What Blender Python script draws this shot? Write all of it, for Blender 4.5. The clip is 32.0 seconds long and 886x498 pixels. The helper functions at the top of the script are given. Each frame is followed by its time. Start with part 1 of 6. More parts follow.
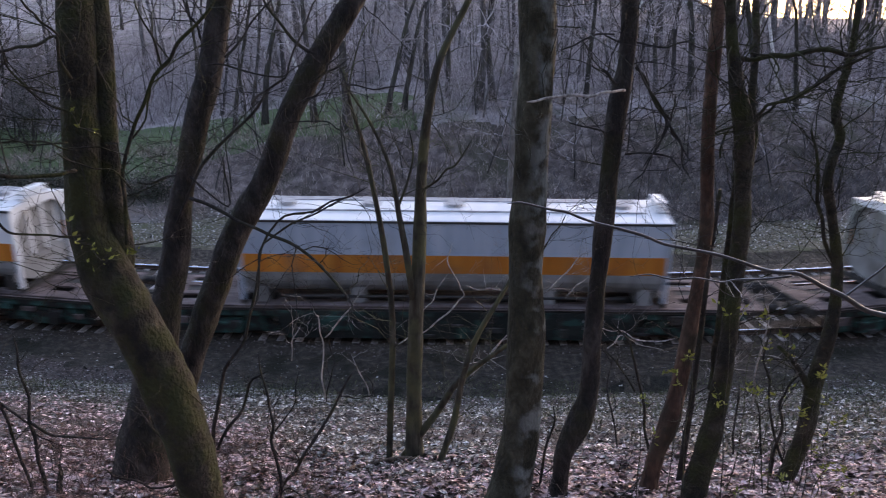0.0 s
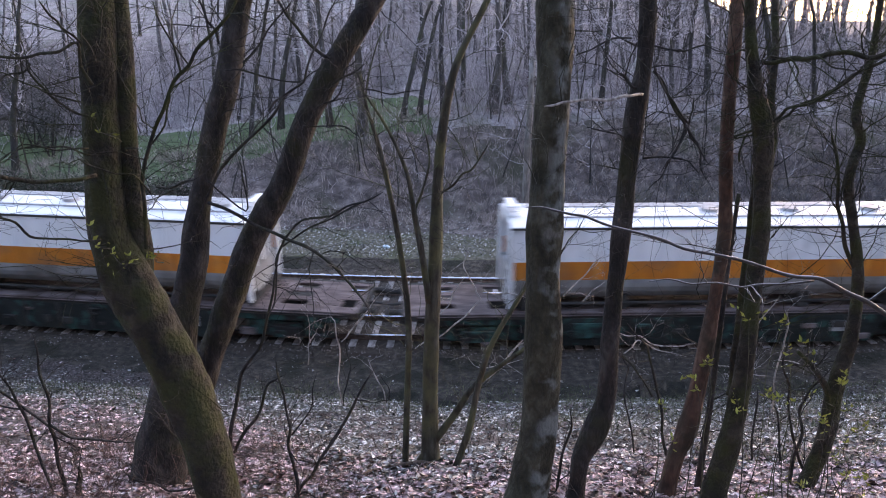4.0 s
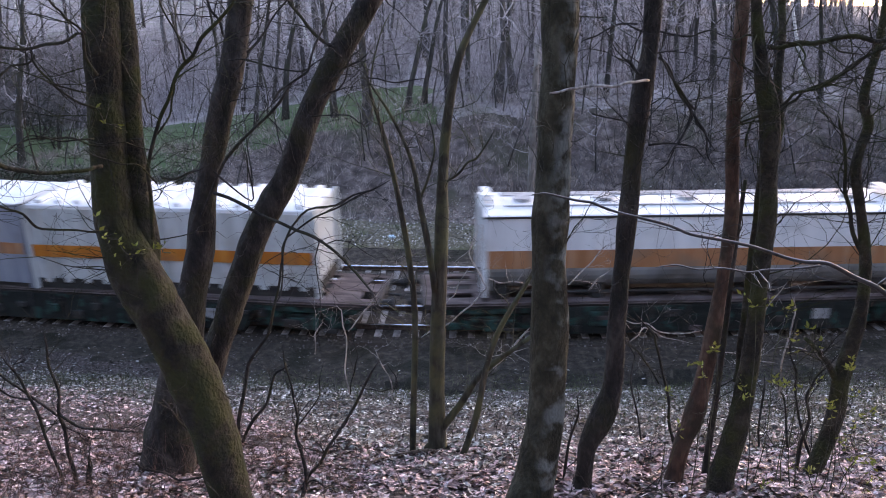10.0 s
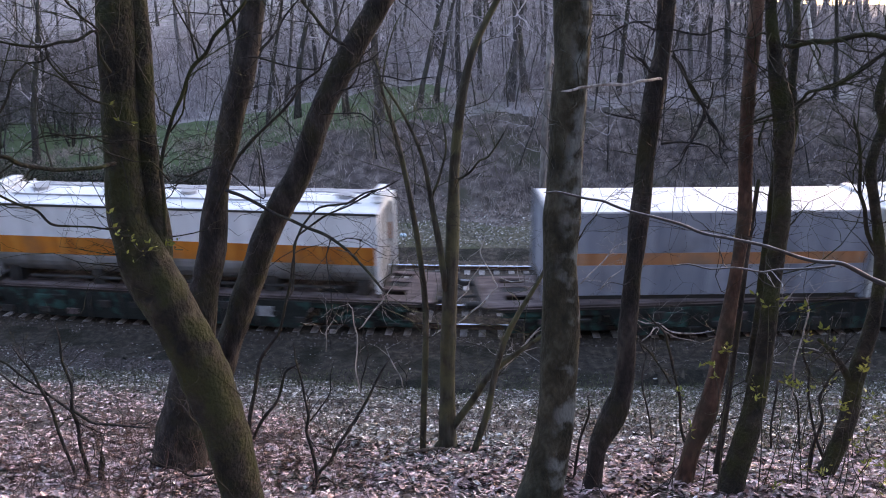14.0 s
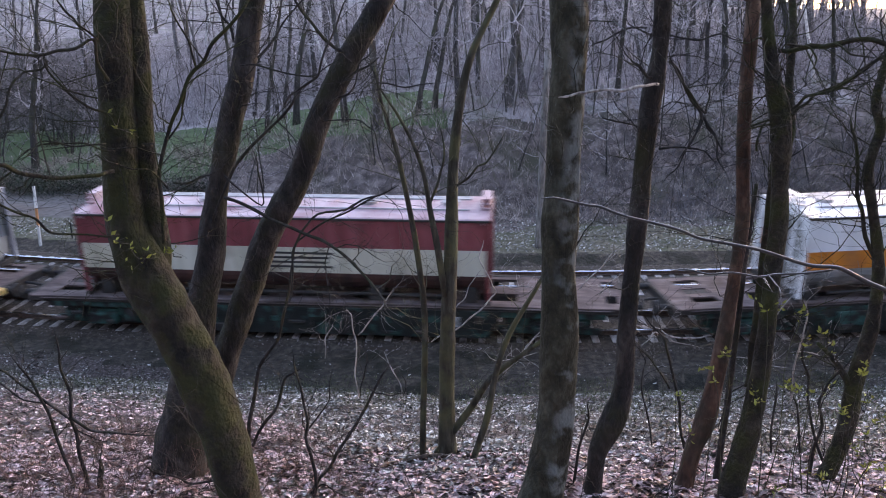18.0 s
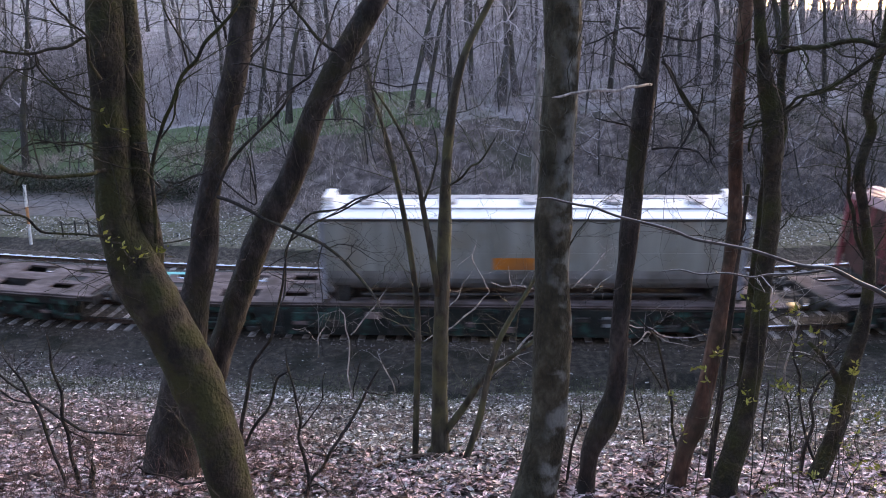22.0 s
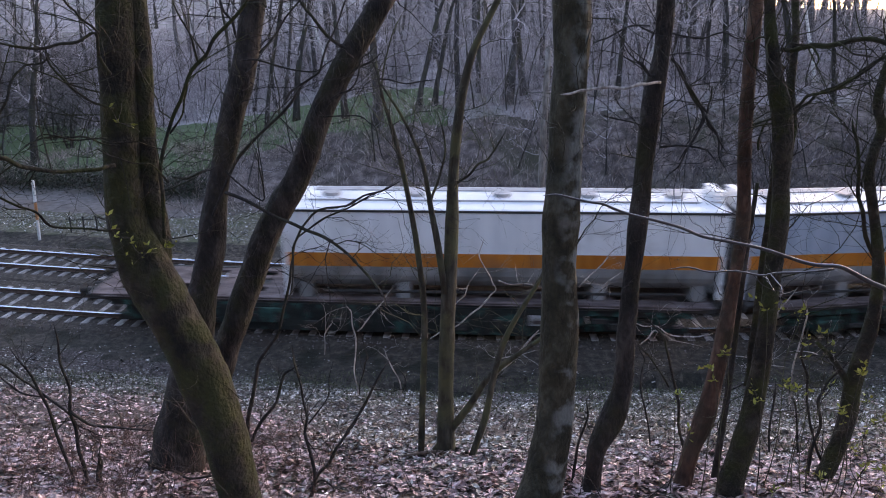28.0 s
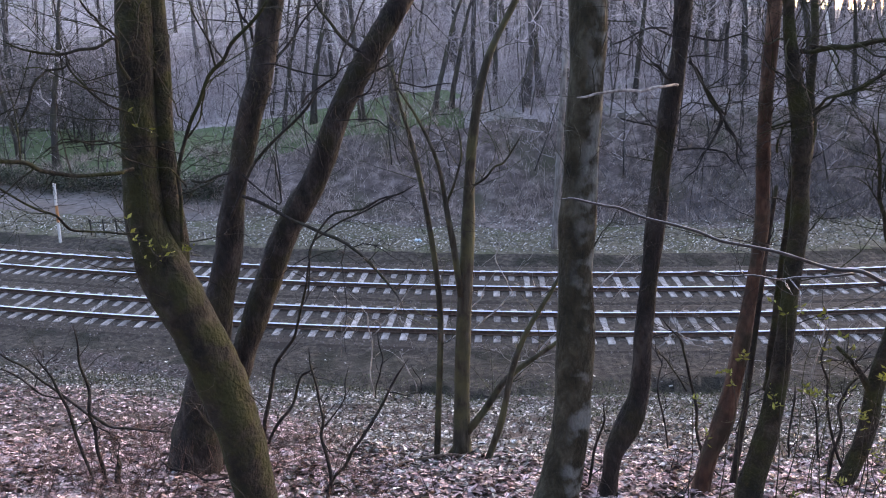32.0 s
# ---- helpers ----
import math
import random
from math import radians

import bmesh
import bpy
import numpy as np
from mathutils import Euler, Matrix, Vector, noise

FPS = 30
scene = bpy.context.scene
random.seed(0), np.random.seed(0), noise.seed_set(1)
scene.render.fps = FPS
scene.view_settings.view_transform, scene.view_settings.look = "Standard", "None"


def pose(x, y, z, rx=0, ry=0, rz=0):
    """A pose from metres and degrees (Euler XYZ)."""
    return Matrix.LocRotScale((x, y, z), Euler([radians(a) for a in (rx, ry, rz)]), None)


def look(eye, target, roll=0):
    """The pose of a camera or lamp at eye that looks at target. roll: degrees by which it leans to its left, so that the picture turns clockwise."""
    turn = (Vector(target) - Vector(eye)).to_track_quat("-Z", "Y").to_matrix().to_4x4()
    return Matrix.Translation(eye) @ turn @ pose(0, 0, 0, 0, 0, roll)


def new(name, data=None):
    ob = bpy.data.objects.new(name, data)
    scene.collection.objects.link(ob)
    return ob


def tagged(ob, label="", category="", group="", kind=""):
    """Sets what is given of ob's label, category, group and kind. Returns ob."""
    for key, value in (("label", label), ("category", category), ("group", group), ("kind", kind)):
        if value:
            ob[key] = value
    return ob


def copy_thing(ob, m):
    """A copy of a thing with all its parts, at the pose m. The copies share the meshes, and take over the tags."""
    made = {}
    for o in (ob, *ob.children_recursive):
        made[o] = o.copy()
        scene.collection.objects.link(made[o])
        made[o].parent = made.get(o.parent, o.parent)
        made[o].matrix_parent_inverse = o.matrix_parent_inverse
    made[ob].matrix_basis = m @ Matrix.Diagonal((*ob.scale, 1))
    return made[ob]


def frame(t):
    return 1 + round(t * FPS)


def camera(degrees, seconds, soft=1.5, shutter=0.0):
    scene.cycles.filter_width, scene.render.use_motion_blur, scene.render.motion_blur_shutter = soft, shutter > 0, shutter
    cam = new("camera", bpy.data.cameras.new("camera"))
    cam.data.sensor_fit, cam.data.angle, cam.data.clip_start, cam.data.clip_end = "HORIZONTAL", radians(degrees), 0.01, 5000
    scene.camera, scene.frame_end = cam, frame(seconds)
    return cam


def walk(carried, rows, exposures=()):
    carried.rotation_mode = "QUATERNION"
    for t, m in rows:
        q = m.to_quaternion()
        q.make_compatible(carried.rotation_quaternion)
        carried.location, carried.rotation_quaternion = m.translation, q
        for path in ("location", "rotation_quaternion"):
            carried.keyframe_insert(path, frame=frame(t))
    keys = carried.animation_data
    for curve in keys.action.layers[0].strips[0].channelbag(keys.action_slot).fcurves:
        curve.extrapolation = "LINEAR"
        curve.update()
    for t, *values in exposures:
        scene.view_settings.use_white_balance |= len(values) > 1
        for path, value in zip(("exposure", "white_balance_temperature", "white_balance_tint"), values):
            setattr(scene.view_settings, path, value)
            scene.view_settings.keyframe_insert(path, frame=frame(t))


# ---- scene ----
cam = camera(60.3, 32.0, soft=1.02, shutter=0.9)
# seconds, x, y, z, yaw, pitch, roll (picture clockwise)
ROWS = [
    (0, 0.011, -0.003, 9.355, -3.629, -16.007, 0.649),
    (0.5, 0.005, -0.003, 9.362, -2.650, -15.886, 0.285),
    (1, -0.002, -0.002, 9.364, -2.086, -15.452, 0.774),
    (1.5, -0.004, -0.001, 9.365, -1.929, -15.434, 0.436),
    (2, -0.003, -0.001, 9.359, -2.038, -15.253, 0.650),
    (2.5, -0.009, -0.001, 9.362, -2.428, -15.294, 0.583),
    (4.5, -0.003, -0.001, 9.354, -2.362, -15.944, 0.259),
    (5, 0.002, 0.001, 9.353, -1.449, -16.138, 0.343),
    (5.5, -0.001, -0.001, 9.351, -1.177, -15.959, 0.321),
    (6, -0.005, -0.003, 9.357, -1.516, -15.797, 0.498),
    (6.5, -0.011, -0.004, 9.353, -1.949, -15.707, 0.364),
    (7, -0.014, -0.004, 9.358, -1.804, -15.902, 0.321),
    (7.5, -0.010, -0.006, 9.356, -1.460, -15.980, 0.362),
    (8, -0.013, -0.005, 9.355, -1.604, -16.056, 0.283),
    (8.5, -0.011, -0.005, 9.351, -1.914, -16.305, 0.078),
    (9, -0.011, -0.002, 9.346, -1.941, -16.736, 0.006),
    (9.5, -0.012, -0.001, 9.337, -2.323, -16.683, -0.077),
    (10, -0.009, -0.003, 9.345, -2.048, -16.472, -0.148),
    (10.5, -0.008, -0.001, 9.339, -1.799, -16.580, -0.037),
    (11, -0.013, 0.001, 9.345, -2.074, -16.662, -0.017),
    (11.5, -0.013, 0.001, 9.341, -2.077, -16.563, 0.045),
    (12, -0.018, -0.005, 9.348, -1.737, -16.358, -0.180),
    (12.5, -0.013, -0.004, 9.340, -1.115, -16.512, 0.029),
    (13, -0.006, 0.001, 9.341, -0.967, -16.564, -0.131),
    (13.5, -0.011, -0.001, 9.340, -1.115, -16.485, 0.034),
    (14, -0.007, -0.002, 9.341, -1.165, -16.562, -0.126),
    (14.5, -0.007, 0.001, 9.339, -1.136, -16.466, -0.241),
    (16.5, -0.006, -0.003, 9.348, -1.773, -16.105, -0.573),
    (17, -0.001, 0.000, 9.350, -1.635, -16.229, -0.579),
    (17.5, -0.001, -0.001, 9.347, -1.155, -16.242, -0.579),
    (18, -0.000, -0.005, 9.346, -1.221, -16.152, -0.397),
    (18.5, -0.006, -0.003, 9.351, -1.232, -16.096, -0.307),
    (19, -0.004, -0.006, 9.347, -1.306, -16.271, -0.323),
    (19.5, -0.005, -0.002, 9.343, -1.385, -16.295, -0.368),
    (20, -0.000, 0.000, 9.345, -1.341, -16.252, -0.363),
    (20.5, -0.005, -0.002, 9.348, -1.487, -16.322, -0.274),
    (21, -0.002, -0.003, 9.347, -1.513, -16.158, -0.384),
    (21.5, -0.003, -0.003, 9.352, -1.573, -16.052, -0.241),
    (22, -0.006, -0.003, 9.350, -1.801, -16.212, -0.175),
    (22.5, -0.004, -0.005, 9.348, -1.831, -16.213, -0.200),
    (23, -0.012, -0.005, 9.348, -1.715, -16.130, -0.281),
    (23.5, -0.011, -0.006, 9.351, -1.695, -16.133, -0.078),
    (24, -0.011, -0.005, 9.351, -1.498, -16.111, -0.183),
    (24.5, -0.018, -0.005, 9.345, -1.133, -16.174, -0.061),
    (25, -0.011, -0.003, 9.346, -1.164, -16.259, -0.136),
    (25.5, -0.010, -0.002, 9.345, -1.096, -16.286, -0.039),
    (27.5, -0.011, -0.004, 9.337, -1.140, -16.438, -0.051),
    (28, -0.014, -0.004, 9.340, -1.302, -16.346, 0.047),
    (28.5, -0.014, -0.005, 9.341, -1.321, -16.341, 0.032),
    (29, -0.017, -0.005, 9.341, -1.260, -16.344, 0.098),
    (29.5, -0.016, -0.005, 9.339, -1.148, -16.353, -0.042),
    (30, -0.014, -0.003, 9.341, -1.023, -16.390, -0.048),
    (30.5, -0.006, -0.000, 9.338, -0.706, -16.359, -0.247),
    (31, 0.002, 0.003, 9.339, -0.650, -16.315, -0.184),
    (31.5, 0.002, -0.001, 9.348, -0.352, -16.141, -0.246),
    (32, -0.008, -0.001, 9.346, -0.002, -16.153, -0.290),
]
walk(cam, [(t, pose(x, y, z, 90 + pitch, 0, yaw) @ pose(0, 0, 0, 0, 0, roll)) for t, x, y, z, yaw, pitch, roll in ROWS],
     exposures=[(0.0, 2.25, 8150, 30), (1.0, 2.27, 8150, 30), (2.0, 2.63, 8150, 30), (6.0, 2.82, 8150, 30), (9.0, 2.7, 8150, 30), (13.0, 2.7, 8150, 30), (14.5, 2.65, 8150, 30), (17.0, 2.7, 8150, 30), (18.0, 2.78, 8150, 30), (19.0, 2.95, 8250, 31), (21.0, 3.01, 8250, 31), (23.0, 2.58, 8150, 30), (25.0, 2.68, 8150, 30), (28.0, 2.45, 8050, 29), (30.0, 2.3, 8150, 30), (31.0, 2.55, 8150, 30), (32.0, 2.95, 8250, 30)])

# ---- light: dusk under a pale sky, the last glow low behind the wood ----
SUN_AZ, SUN_EL = 38.0, 11.0          # degrees to the right of straight ahead, degrees up
world = bpy.data.worlds.new("dusk_sky")
scene.world = world
world.use_nodes = True
wn = world.node_tree.nodes
sky = wn.new("ShaderNodeTexSky")
sky.sky_type, sky.sun_disc = "NISHITA", False
sky.sun_elevation, sky.sun_rotation = radians(SUN_EL), radians(SUN_AZ)
sky.dust_density, sky.ozone_density, sky.air_density = 1.2, 2.2, 1.0
wn["Background"].inputs["Strength"].default_value = 0.15
world.node_tree.links.new(sky.outputs["Color"], wn["Background"].inputs["Color"])
sun = new("sun", bpy.data.lights.new("sun", "SUN"))
sun.data.energy, sun.data.angle, sun.data.color = 0.04, radians(14), (1.0, 0.78, 0.64)
sun.matrix_world = look((60 * math.sin(radians(SUN_AZ)), 60 * math.cos(radians(SUN_AZ)), 60 * math.tan(radians(SUN_EL + 2))), (0, 0, 0))


# ---- materials ----
def mat(name, colours, scale=6.0, rough=0.85, bump=0.3, stretch=(1, 1, 1), metal=0.0, stain=None, stain_scale=0.7, vary=0.0,
        island=0.0, fine=40.0, stain_low=0.5, stain_high=0.7, coord="Object", deep=0.02, side=None):
    m = bpy.data.materials.new(name)
    m.use_nodes = True
    n, l = m.node_tree.nodes, m.node_tree.links
    bsdf = n["Principled BSDF"]
    tc, mp = n.new("ShaderNodeTexCoord"), n.new("ShaderNodeMapping")
    mp.inputs["Scale"].default_value = stretch
    l.new(tc.outputs[coord], mp.inputs["Vector"])
    big, small = n.new("ShaderNodeTexNoise"), n.new("ShaderNodeTexNoise")
    big.inputs["Scale"].default_value, small.inputs["Scale"].default_value = scale, fine
    big.inputs["Detail"].default_value, small.inputs["Detail"].default_value = 6, 3
    for t in (big, small):
        l.new(mp.outputs["Vector"], t.inputs["Vector"])
    both = n.new("ShaderNodeMath")
    both.operation = "MULTIPLY_ADD"
    both.inputs[1].default_value = 0.35
    l.new(small.outputs["Fac"], both.inputs[0])
    l.new(big.outputs["Fac"], both.inputs[2])
    ramp = n.new("ShaderNodeValToRGB")
    while len(ramp.color_ramp.elements) < len(colours):
        ramp.color_ramp.elements.new(0.5)
    for i, (e, c) in enumerate(zip(ramp.color_ramp.elements, colours)):
        e.position = 0.48 + 0.4 * i / max(1, len(colours) - 1)
        e.color = (*c, 1)
    l.new(both.outputs[0], ramp.inputs["Fac"])
    colour = ramp.outputs["Color"]
    if stain:
        st, sr, mx = n.new("ShaderNodeTexNoise"), n.new("ShaderNodeMapRange"), n.new("ShaderNodeMix")
        st.inputs["Scale"].default_value, st.inputs["Detail"].default_value = stain_scale, 5
        l.new(tc.outputs[coord], st.inputs["Vector"])
        sr.inputs["From Min"].default_value, sr.inputs["From Max"].default_value = stain_low, stain_high
        l.new(st.outputs["Fac"], sr.inputs["Value"])
        mx.data_type = "RGBA"
        amount = sr.outputs["Result"]
        if side:
            # stain kept to one flank: lichen on trunks, painted sky highlight on the overhanging branch
            dot, lim, mul = n.new("ShaderNodeVectorMath"), n.new("ShaderNodeMapRange"), n.new("ShaderNodeMath")
            dot.operation, mul.operation = "DOT_PRODUCT", "MULTIPLY"
            dot.inputs[1].default_value = side
            l.new(tc.outputs["Normal"], dot.inputs[0])
            lim.inputs["From Min"].default_value, lim.inputs["From Max"].default_value, lim.inputs["To Min"].default_value = -0.25, 0.45, 0.06
            l.new(dot.outputs["Value"], lim.inputs["Value"])
            l.new(amount, mul.inputs[0])
            l.new(lim.outputs["Result"], mul.inputs[1])
            amount = mul.outputs[0]
        l.new(amount, mx.inputs["Factor"])
        l.new(colour, mx.inputs["A"])
        mx.inputs["B"].default_value = (*stain, 1)
        colour = mx.outputs["Result"]
    if vary or island:
        hsv, mr = n.new("ShaderNodeHueSaturation"), n.new("ShaderNodeMapRange")
        if island:
            src = n.new("ShaderNodeNewGeometry").outputs["Random Per Island"]
        else:
            src = n.new("ShaderNodeObjectInfo").outputs["Random"]
        k = island or vary
        mr.inputs["To Min"].default_value, mr.inputs["To Max"].default_value = 1 - k, 1 + k
        l.new(src, mr.inputs["Value"])
        l.new(mr.outputs["Result"], hsv.inputs["Value"])
        l.new(colour, hsv.inputs["Color"])
        colour = hsv.outputs["Color"]
    l.new(colour, bsdf.inputs["Base Color"])
    bsdf.inputs["Roughness"].default_value, bsdf.inputs["Metallic"].default_value = rough, metal
    if bump:
        b = n.new("ShaderNodeBump")
        b.inputs["Strength"].default_value, b.inputs["Distance"].default_value = bump, deep
        l.new(both.outputs[0], b.inputs["Height"])
        l.new(b.outputs["Normal"], bsdf.inputs["Normal"])
    return m


UP = (1, 1, 0.22)
bark_moss = mat("mossy_bark", [(0.0072, 0.006, 0.0048), (0.0204, 0.0174, 0.012), (0.0528, 0.0456, 0.0324)], 7, 0.95, 1.0, (1, 1, 0.85), stain=(0.027, 0.032, 0.008), stain_scale=4.2, stain_low=0.44, stain_high=0.6, deep=0.06, fine=34)
bark_dark = mat("dark_bark", [(0.0072, 0.006, 0.006), (0.0228, 0.0198, 0.0186), (0.0672, 0.0588, 0.054)], 7, 0.95, 1.0, (1, 1, 0.5), stain=(0.026, 0.027, 0.012), stain_scale=2.6, stain_low=0.5, stain_high=0.66, deep=0.06, fine=34)
bark_green = mat("greenish_bark", [(0.018, 0.017, 0.012), (0.042, 0.040, 0.029), (0.085, 0.082, 0.066)], 14, 0.95, 1.0, UP, stain=(0.082, 0.086, 0.045), stain_scale=3.0, stain_low=0.46, stain_high=0.6)
bark_grey = mat("lichen_bark", [(0.0092, 0.00897, 0.0046), (0.02875, 0.02817, 0.01552), (0.0713, 0.069, 0.04945)], 7, 0.95, 1.0, (1, 1, 0.6), stain=(0.15, 0.172, 0.165), stain_scale=5.2, stain_low=0.49, stain_high=0.62, side=(1, -0.2, 0), deep=0.05, fine=34)
bark_red = mat("reddish_bark", [(0.028, 0.014, 0.010), (0.080, 0.042, 0.029), (0.155, 0.10, 0.075)], 9, 0.9, 1.0, (1, 1, 0.4), stain=(0.03, 0.025, 0.016), stain_scale=3.2, stain_low=0.46, stain_high=0.62, deep=0.04, fine=34)
# dark bark; the pale stain paints the sky's highlight along its upper side
bark_top_lit = mat("smooth_bark_painted_top_light", [(0.006, 0.0055, 0.0055), (0.012, 0.010, 0.010), (0.024, 0.022, 0.022)], 20, 0.6, 0.3, UP, stain=(0.42, 0.41, 0.41), stain_scale=9, stain_low=0.28, stain_high=0.42, side=(0, 0.68, 0.55))
bark_pale = mat("pale_dead_bark", [(0.16, 0.145, 0.135), (0.32, 0.295, 0.28), (0.50, 0.47, 0.45)], 20, 0.8, 0.5, UP)
bark_log = mat("rotting_bark", [(0.06, 0.04, 0.03), (0.11, 0.075, 0.055), (0.17, 0.12, 0.095)], 14, 0.95, 0.8)
# bark of the distant wood, paler than near bark to suggest haze
bark_far = mat("haze_pale_far_bark", [(0.03125, 0.0275, 0.0275), (0.075, 0.0675, 0.06625), (0.1625, 0.15, 0.15)], 5, 0.95, 0.5, UP, vary=0.6)
bark_edge = mat("edge_tree_bark", [(0.022, 0.02, 0.019), (0.05, 0.045, 0.042), (0.10, 0.092, 0.085)], 5, 0.95, 0.5, UP, vary=0.35, stain=(0.05, 0.055, 0.03), stain_scale=1.0)
bark_birch = mat("birch_bark", [(0.28, 0.27, 0.26), (0.62, 0.60, 0.59), (0.78, 0.76, 0.75)], 7, 0.8, 0.3, (1, 1, 1.5), vary=0.2)
# lavender-pale crown twigs: the haze of the far wood is in this colour
twig_far = mat("haze_pale_far_twigs", [(0.154, 0.1344, 0.1428), (0.322, 0.2869, 0.3009), (0.56, 0.518, 0.5391)], 4, 0.95, 0.0, vary=0.55)
dark_brush = mat("dark_thicket", [(0.055, 0.05, 0.053), (0.115, 0.106, 0.112), (0.21, 0.196, 0.205)], 0.6, 0.95, 0.0, island=0.5)
twig_red = mat("reddish_twigs", [(0.035, 0.018, 0.015), (0.08, 0.042, 0.035), (0.15, 0.09, 0.08)], 6, 0.8, 0.0, island=0.4)
# brush colour lifted towards pale lavender, again for distance haze
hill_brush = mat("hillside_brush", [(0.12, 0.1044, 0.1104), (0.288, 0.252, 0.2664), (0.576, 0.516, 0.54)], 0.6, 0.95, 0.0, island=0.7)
scrub_mat = mat("scrub_stems", [(0.10, 0.078, 0.072), (0.26, 0.21, 0.195), (0.55, 0.48, 0.455)], 2, 0.95, 0.0, island=0.75)
leaf_mat = mat("fallen_leaves", [(0.075, 0.04, 0.038), (0.42, 0.29, 0.29), (0.86, 0.73, 0.74)], 9.0, 0.7, 0.15, island=0.85, fine=40)
leaf_grey = mat("old_grey_leaves", [(0.055, 0.052, 0.044), (0.24, 0.235, 0.215), (0.72, 0.705, 0.69)], 9.0, 0.7, 0.15, island=0.85, fine=40)
bud_mat = mat("young_leaves", [(0.16, 0.19, 0.03), (0.30, 0.33, 0.06), (0.42, 0.42, 0.10)], 8, 0.6, 0.0, island=0.25)
litter = mat("leaf_litter_soil", [(0.02, 0.015, 0.014), (0.06, 0.046, 0.042), (0.18, 0.145, 0.14)], 14, 0.95, 0.9, fine=45, stain=(0.045, 0.05, 0.03), stain_scale=0.45, stain_low=0.5, stain_high=0.7)
ditch = mat("damp_ditch_soil", [(0.02057, 0.01683, 0.01309), (0.04675, 0.03834, 0.03086), (0.09817, 0.08228, 0.06545)], 5.0, 0.95, 1.0, fine=30, stain=(0.0136, 0.01445, 0.00765), stain_scale=0.9, stain_low=0.48, stain_high=0.6, deep=0.08)
# dark earth, taken near black to paint the shadow inside the ditch hollows
hollow_shade = mat("shaded_hollow_soil", [(0.006, 0.006, 0.004), (0.014, 0.013, 0.009), (0.03, 0.03, 0.018)], 6, 0.9, 1.0, fine=30, deep=0.06)
gravel = mat("ballast_gravel", [(0.0221, 0.017, 0.01275), (0.0493, 0.0391, 0.0306), (0.09775, 0.08245, 0.068)], 7, 0.95, 1.0, fine=30, stain=(0.03825, 0.0272, 0.02125), stain_scale=0.6)
verge = mat("verge_grass_leaves", [(0.05, 0.048, 0.03), (0.10, 0.092, 0.062), (0.19, 0.17, 0.13)], 6, 0.95, 0.6, fine=26, stain=(0.055, 0.07, 0.03), stain_scale=0.9)
bank_mat = mat("scrub_bank_soil", [(0.04, 0.031, 0.029), (0.105, 0.083, 0.078), (0.25, 0.205, 0.195)], 1.6, 0.95, 0.6, fine=14, stain=(0.055, 0.055, 0.035), stain_scale=0.35)
meadow = mat("meadow_grass", [(0.036, 0.068, 0.024), (0.06, 0.104, 0.04), (0.092, 0.136, 0.064)], 0.5, 0.95, 0.4, fine=5, stain=(0.10, 0.09, 0.06), stain_scale=0.2, stain_low=0.58, stain_high=0.78)
wood_floor = mat("forest_floor", [(0.11, 0.0957, 0.0957), (0.2585, 0.2288, 0.2332), (0.429, 0.3872, 0.3905)], 0.7, 0.95, 0.5, fine=7, stain=(0.15, 0.155, 0.12), stain_scale=0.3)
path_mat = mat("gravel_path", [(0.08, 0.069, 0.065), (0.13, 0.115, 0.11), (0.18, 0.162, 0.155)], 3, 0.95, 0.3, fine=20, stain=(0.12, 0.09, 0.075), stain_scale=0.6)
concrete = mat("weathered_concrete", [(0.15, 0.137, 0.128), (0.29, 0.268, 0.255), (0.45, 0.425, 0.41)], 5, 0.9, 0.4, fine=40, vary=0.4)
rust_steel = mat("rusty_rail_steel", [(0.045, 0.028, 0.022), (0.085, 0.05, 0.038), (0.13, 0.085, 0.065)], 9, 0.8, 0.3)
rail_head = mat("polished_rail_head", [(0.80, 0.80, 0.82), (0.92, 0.92, 0.94)], 12, 0.2, 0.0, (0.2, 1, 1), metal=1.0)
deck_rust = mat("rusty_wagon_deck", [(0.068, 0.0476, 0.04488), (0.136, 0.0986, 0.0952), (0.2176, 0.17, 0.1666)], 3.5, 0.85, 0.3, (0.35, 1, 1), stain=(0.06, 0.042, 0.036), stain_scale=1.2, vary=0.15)
sill_dark = mat("grimy_wagon_steel", [(0.0175, 0.0175, 0.0175), (0.035, 0.03325, 0.0315), (0.06563, 0.0595, 0.05425)], 4, 0.8, 0.3, (0.4, 1, 1), stain=(0.049, 0.035, 0.028), stain_scale=1.0)
green_frame = mat("dull_green_bogie_paint", [(0.008, 0.045, 0.040), (0.015, 0.085, 0.072), (0.04, 0.13, 0.11)], 4, 0.7, 0.2, stain=(0.014, 0.012, 0.011), stain_scale=3.5, stain_low=0.40, stain_high=0.54)
black_iron = mat("black_iron", [(0.0156, 0.0156, 0.0156), (0.039, 0.0364, 0.0351), (0.065, 0.0598, 0.0546)], 9, 0.7, 0.2)
wheel_steel = mat("worn_wheel_steel", [(0.06, 0.05, 0.045), (0.12, 0.10, 0.09), (0.2, 0.18, 0.17)], 9, 0.55, 0.1, metal=0.6)
placard = mat("white_placard", [(0.26, 0.27, 0.28), (0.46, 0.47, 0.48)], 8, 0.6, 0.0, stain=(0.15, 0.13, 0.12), stain_scale=4)
teal = mat("teal_paint", [(0.05, 0.42, 0.40), (0.16, 0.62, 0.58)], 6, 0.6, 0.0)
amber = mat("amber_lens", [(0.75, 0.42, 0.12), (0.95, 0.65, 0.25)], 6, 0.35, 0.0)
STREAK = (2.2, 1, 0.25)
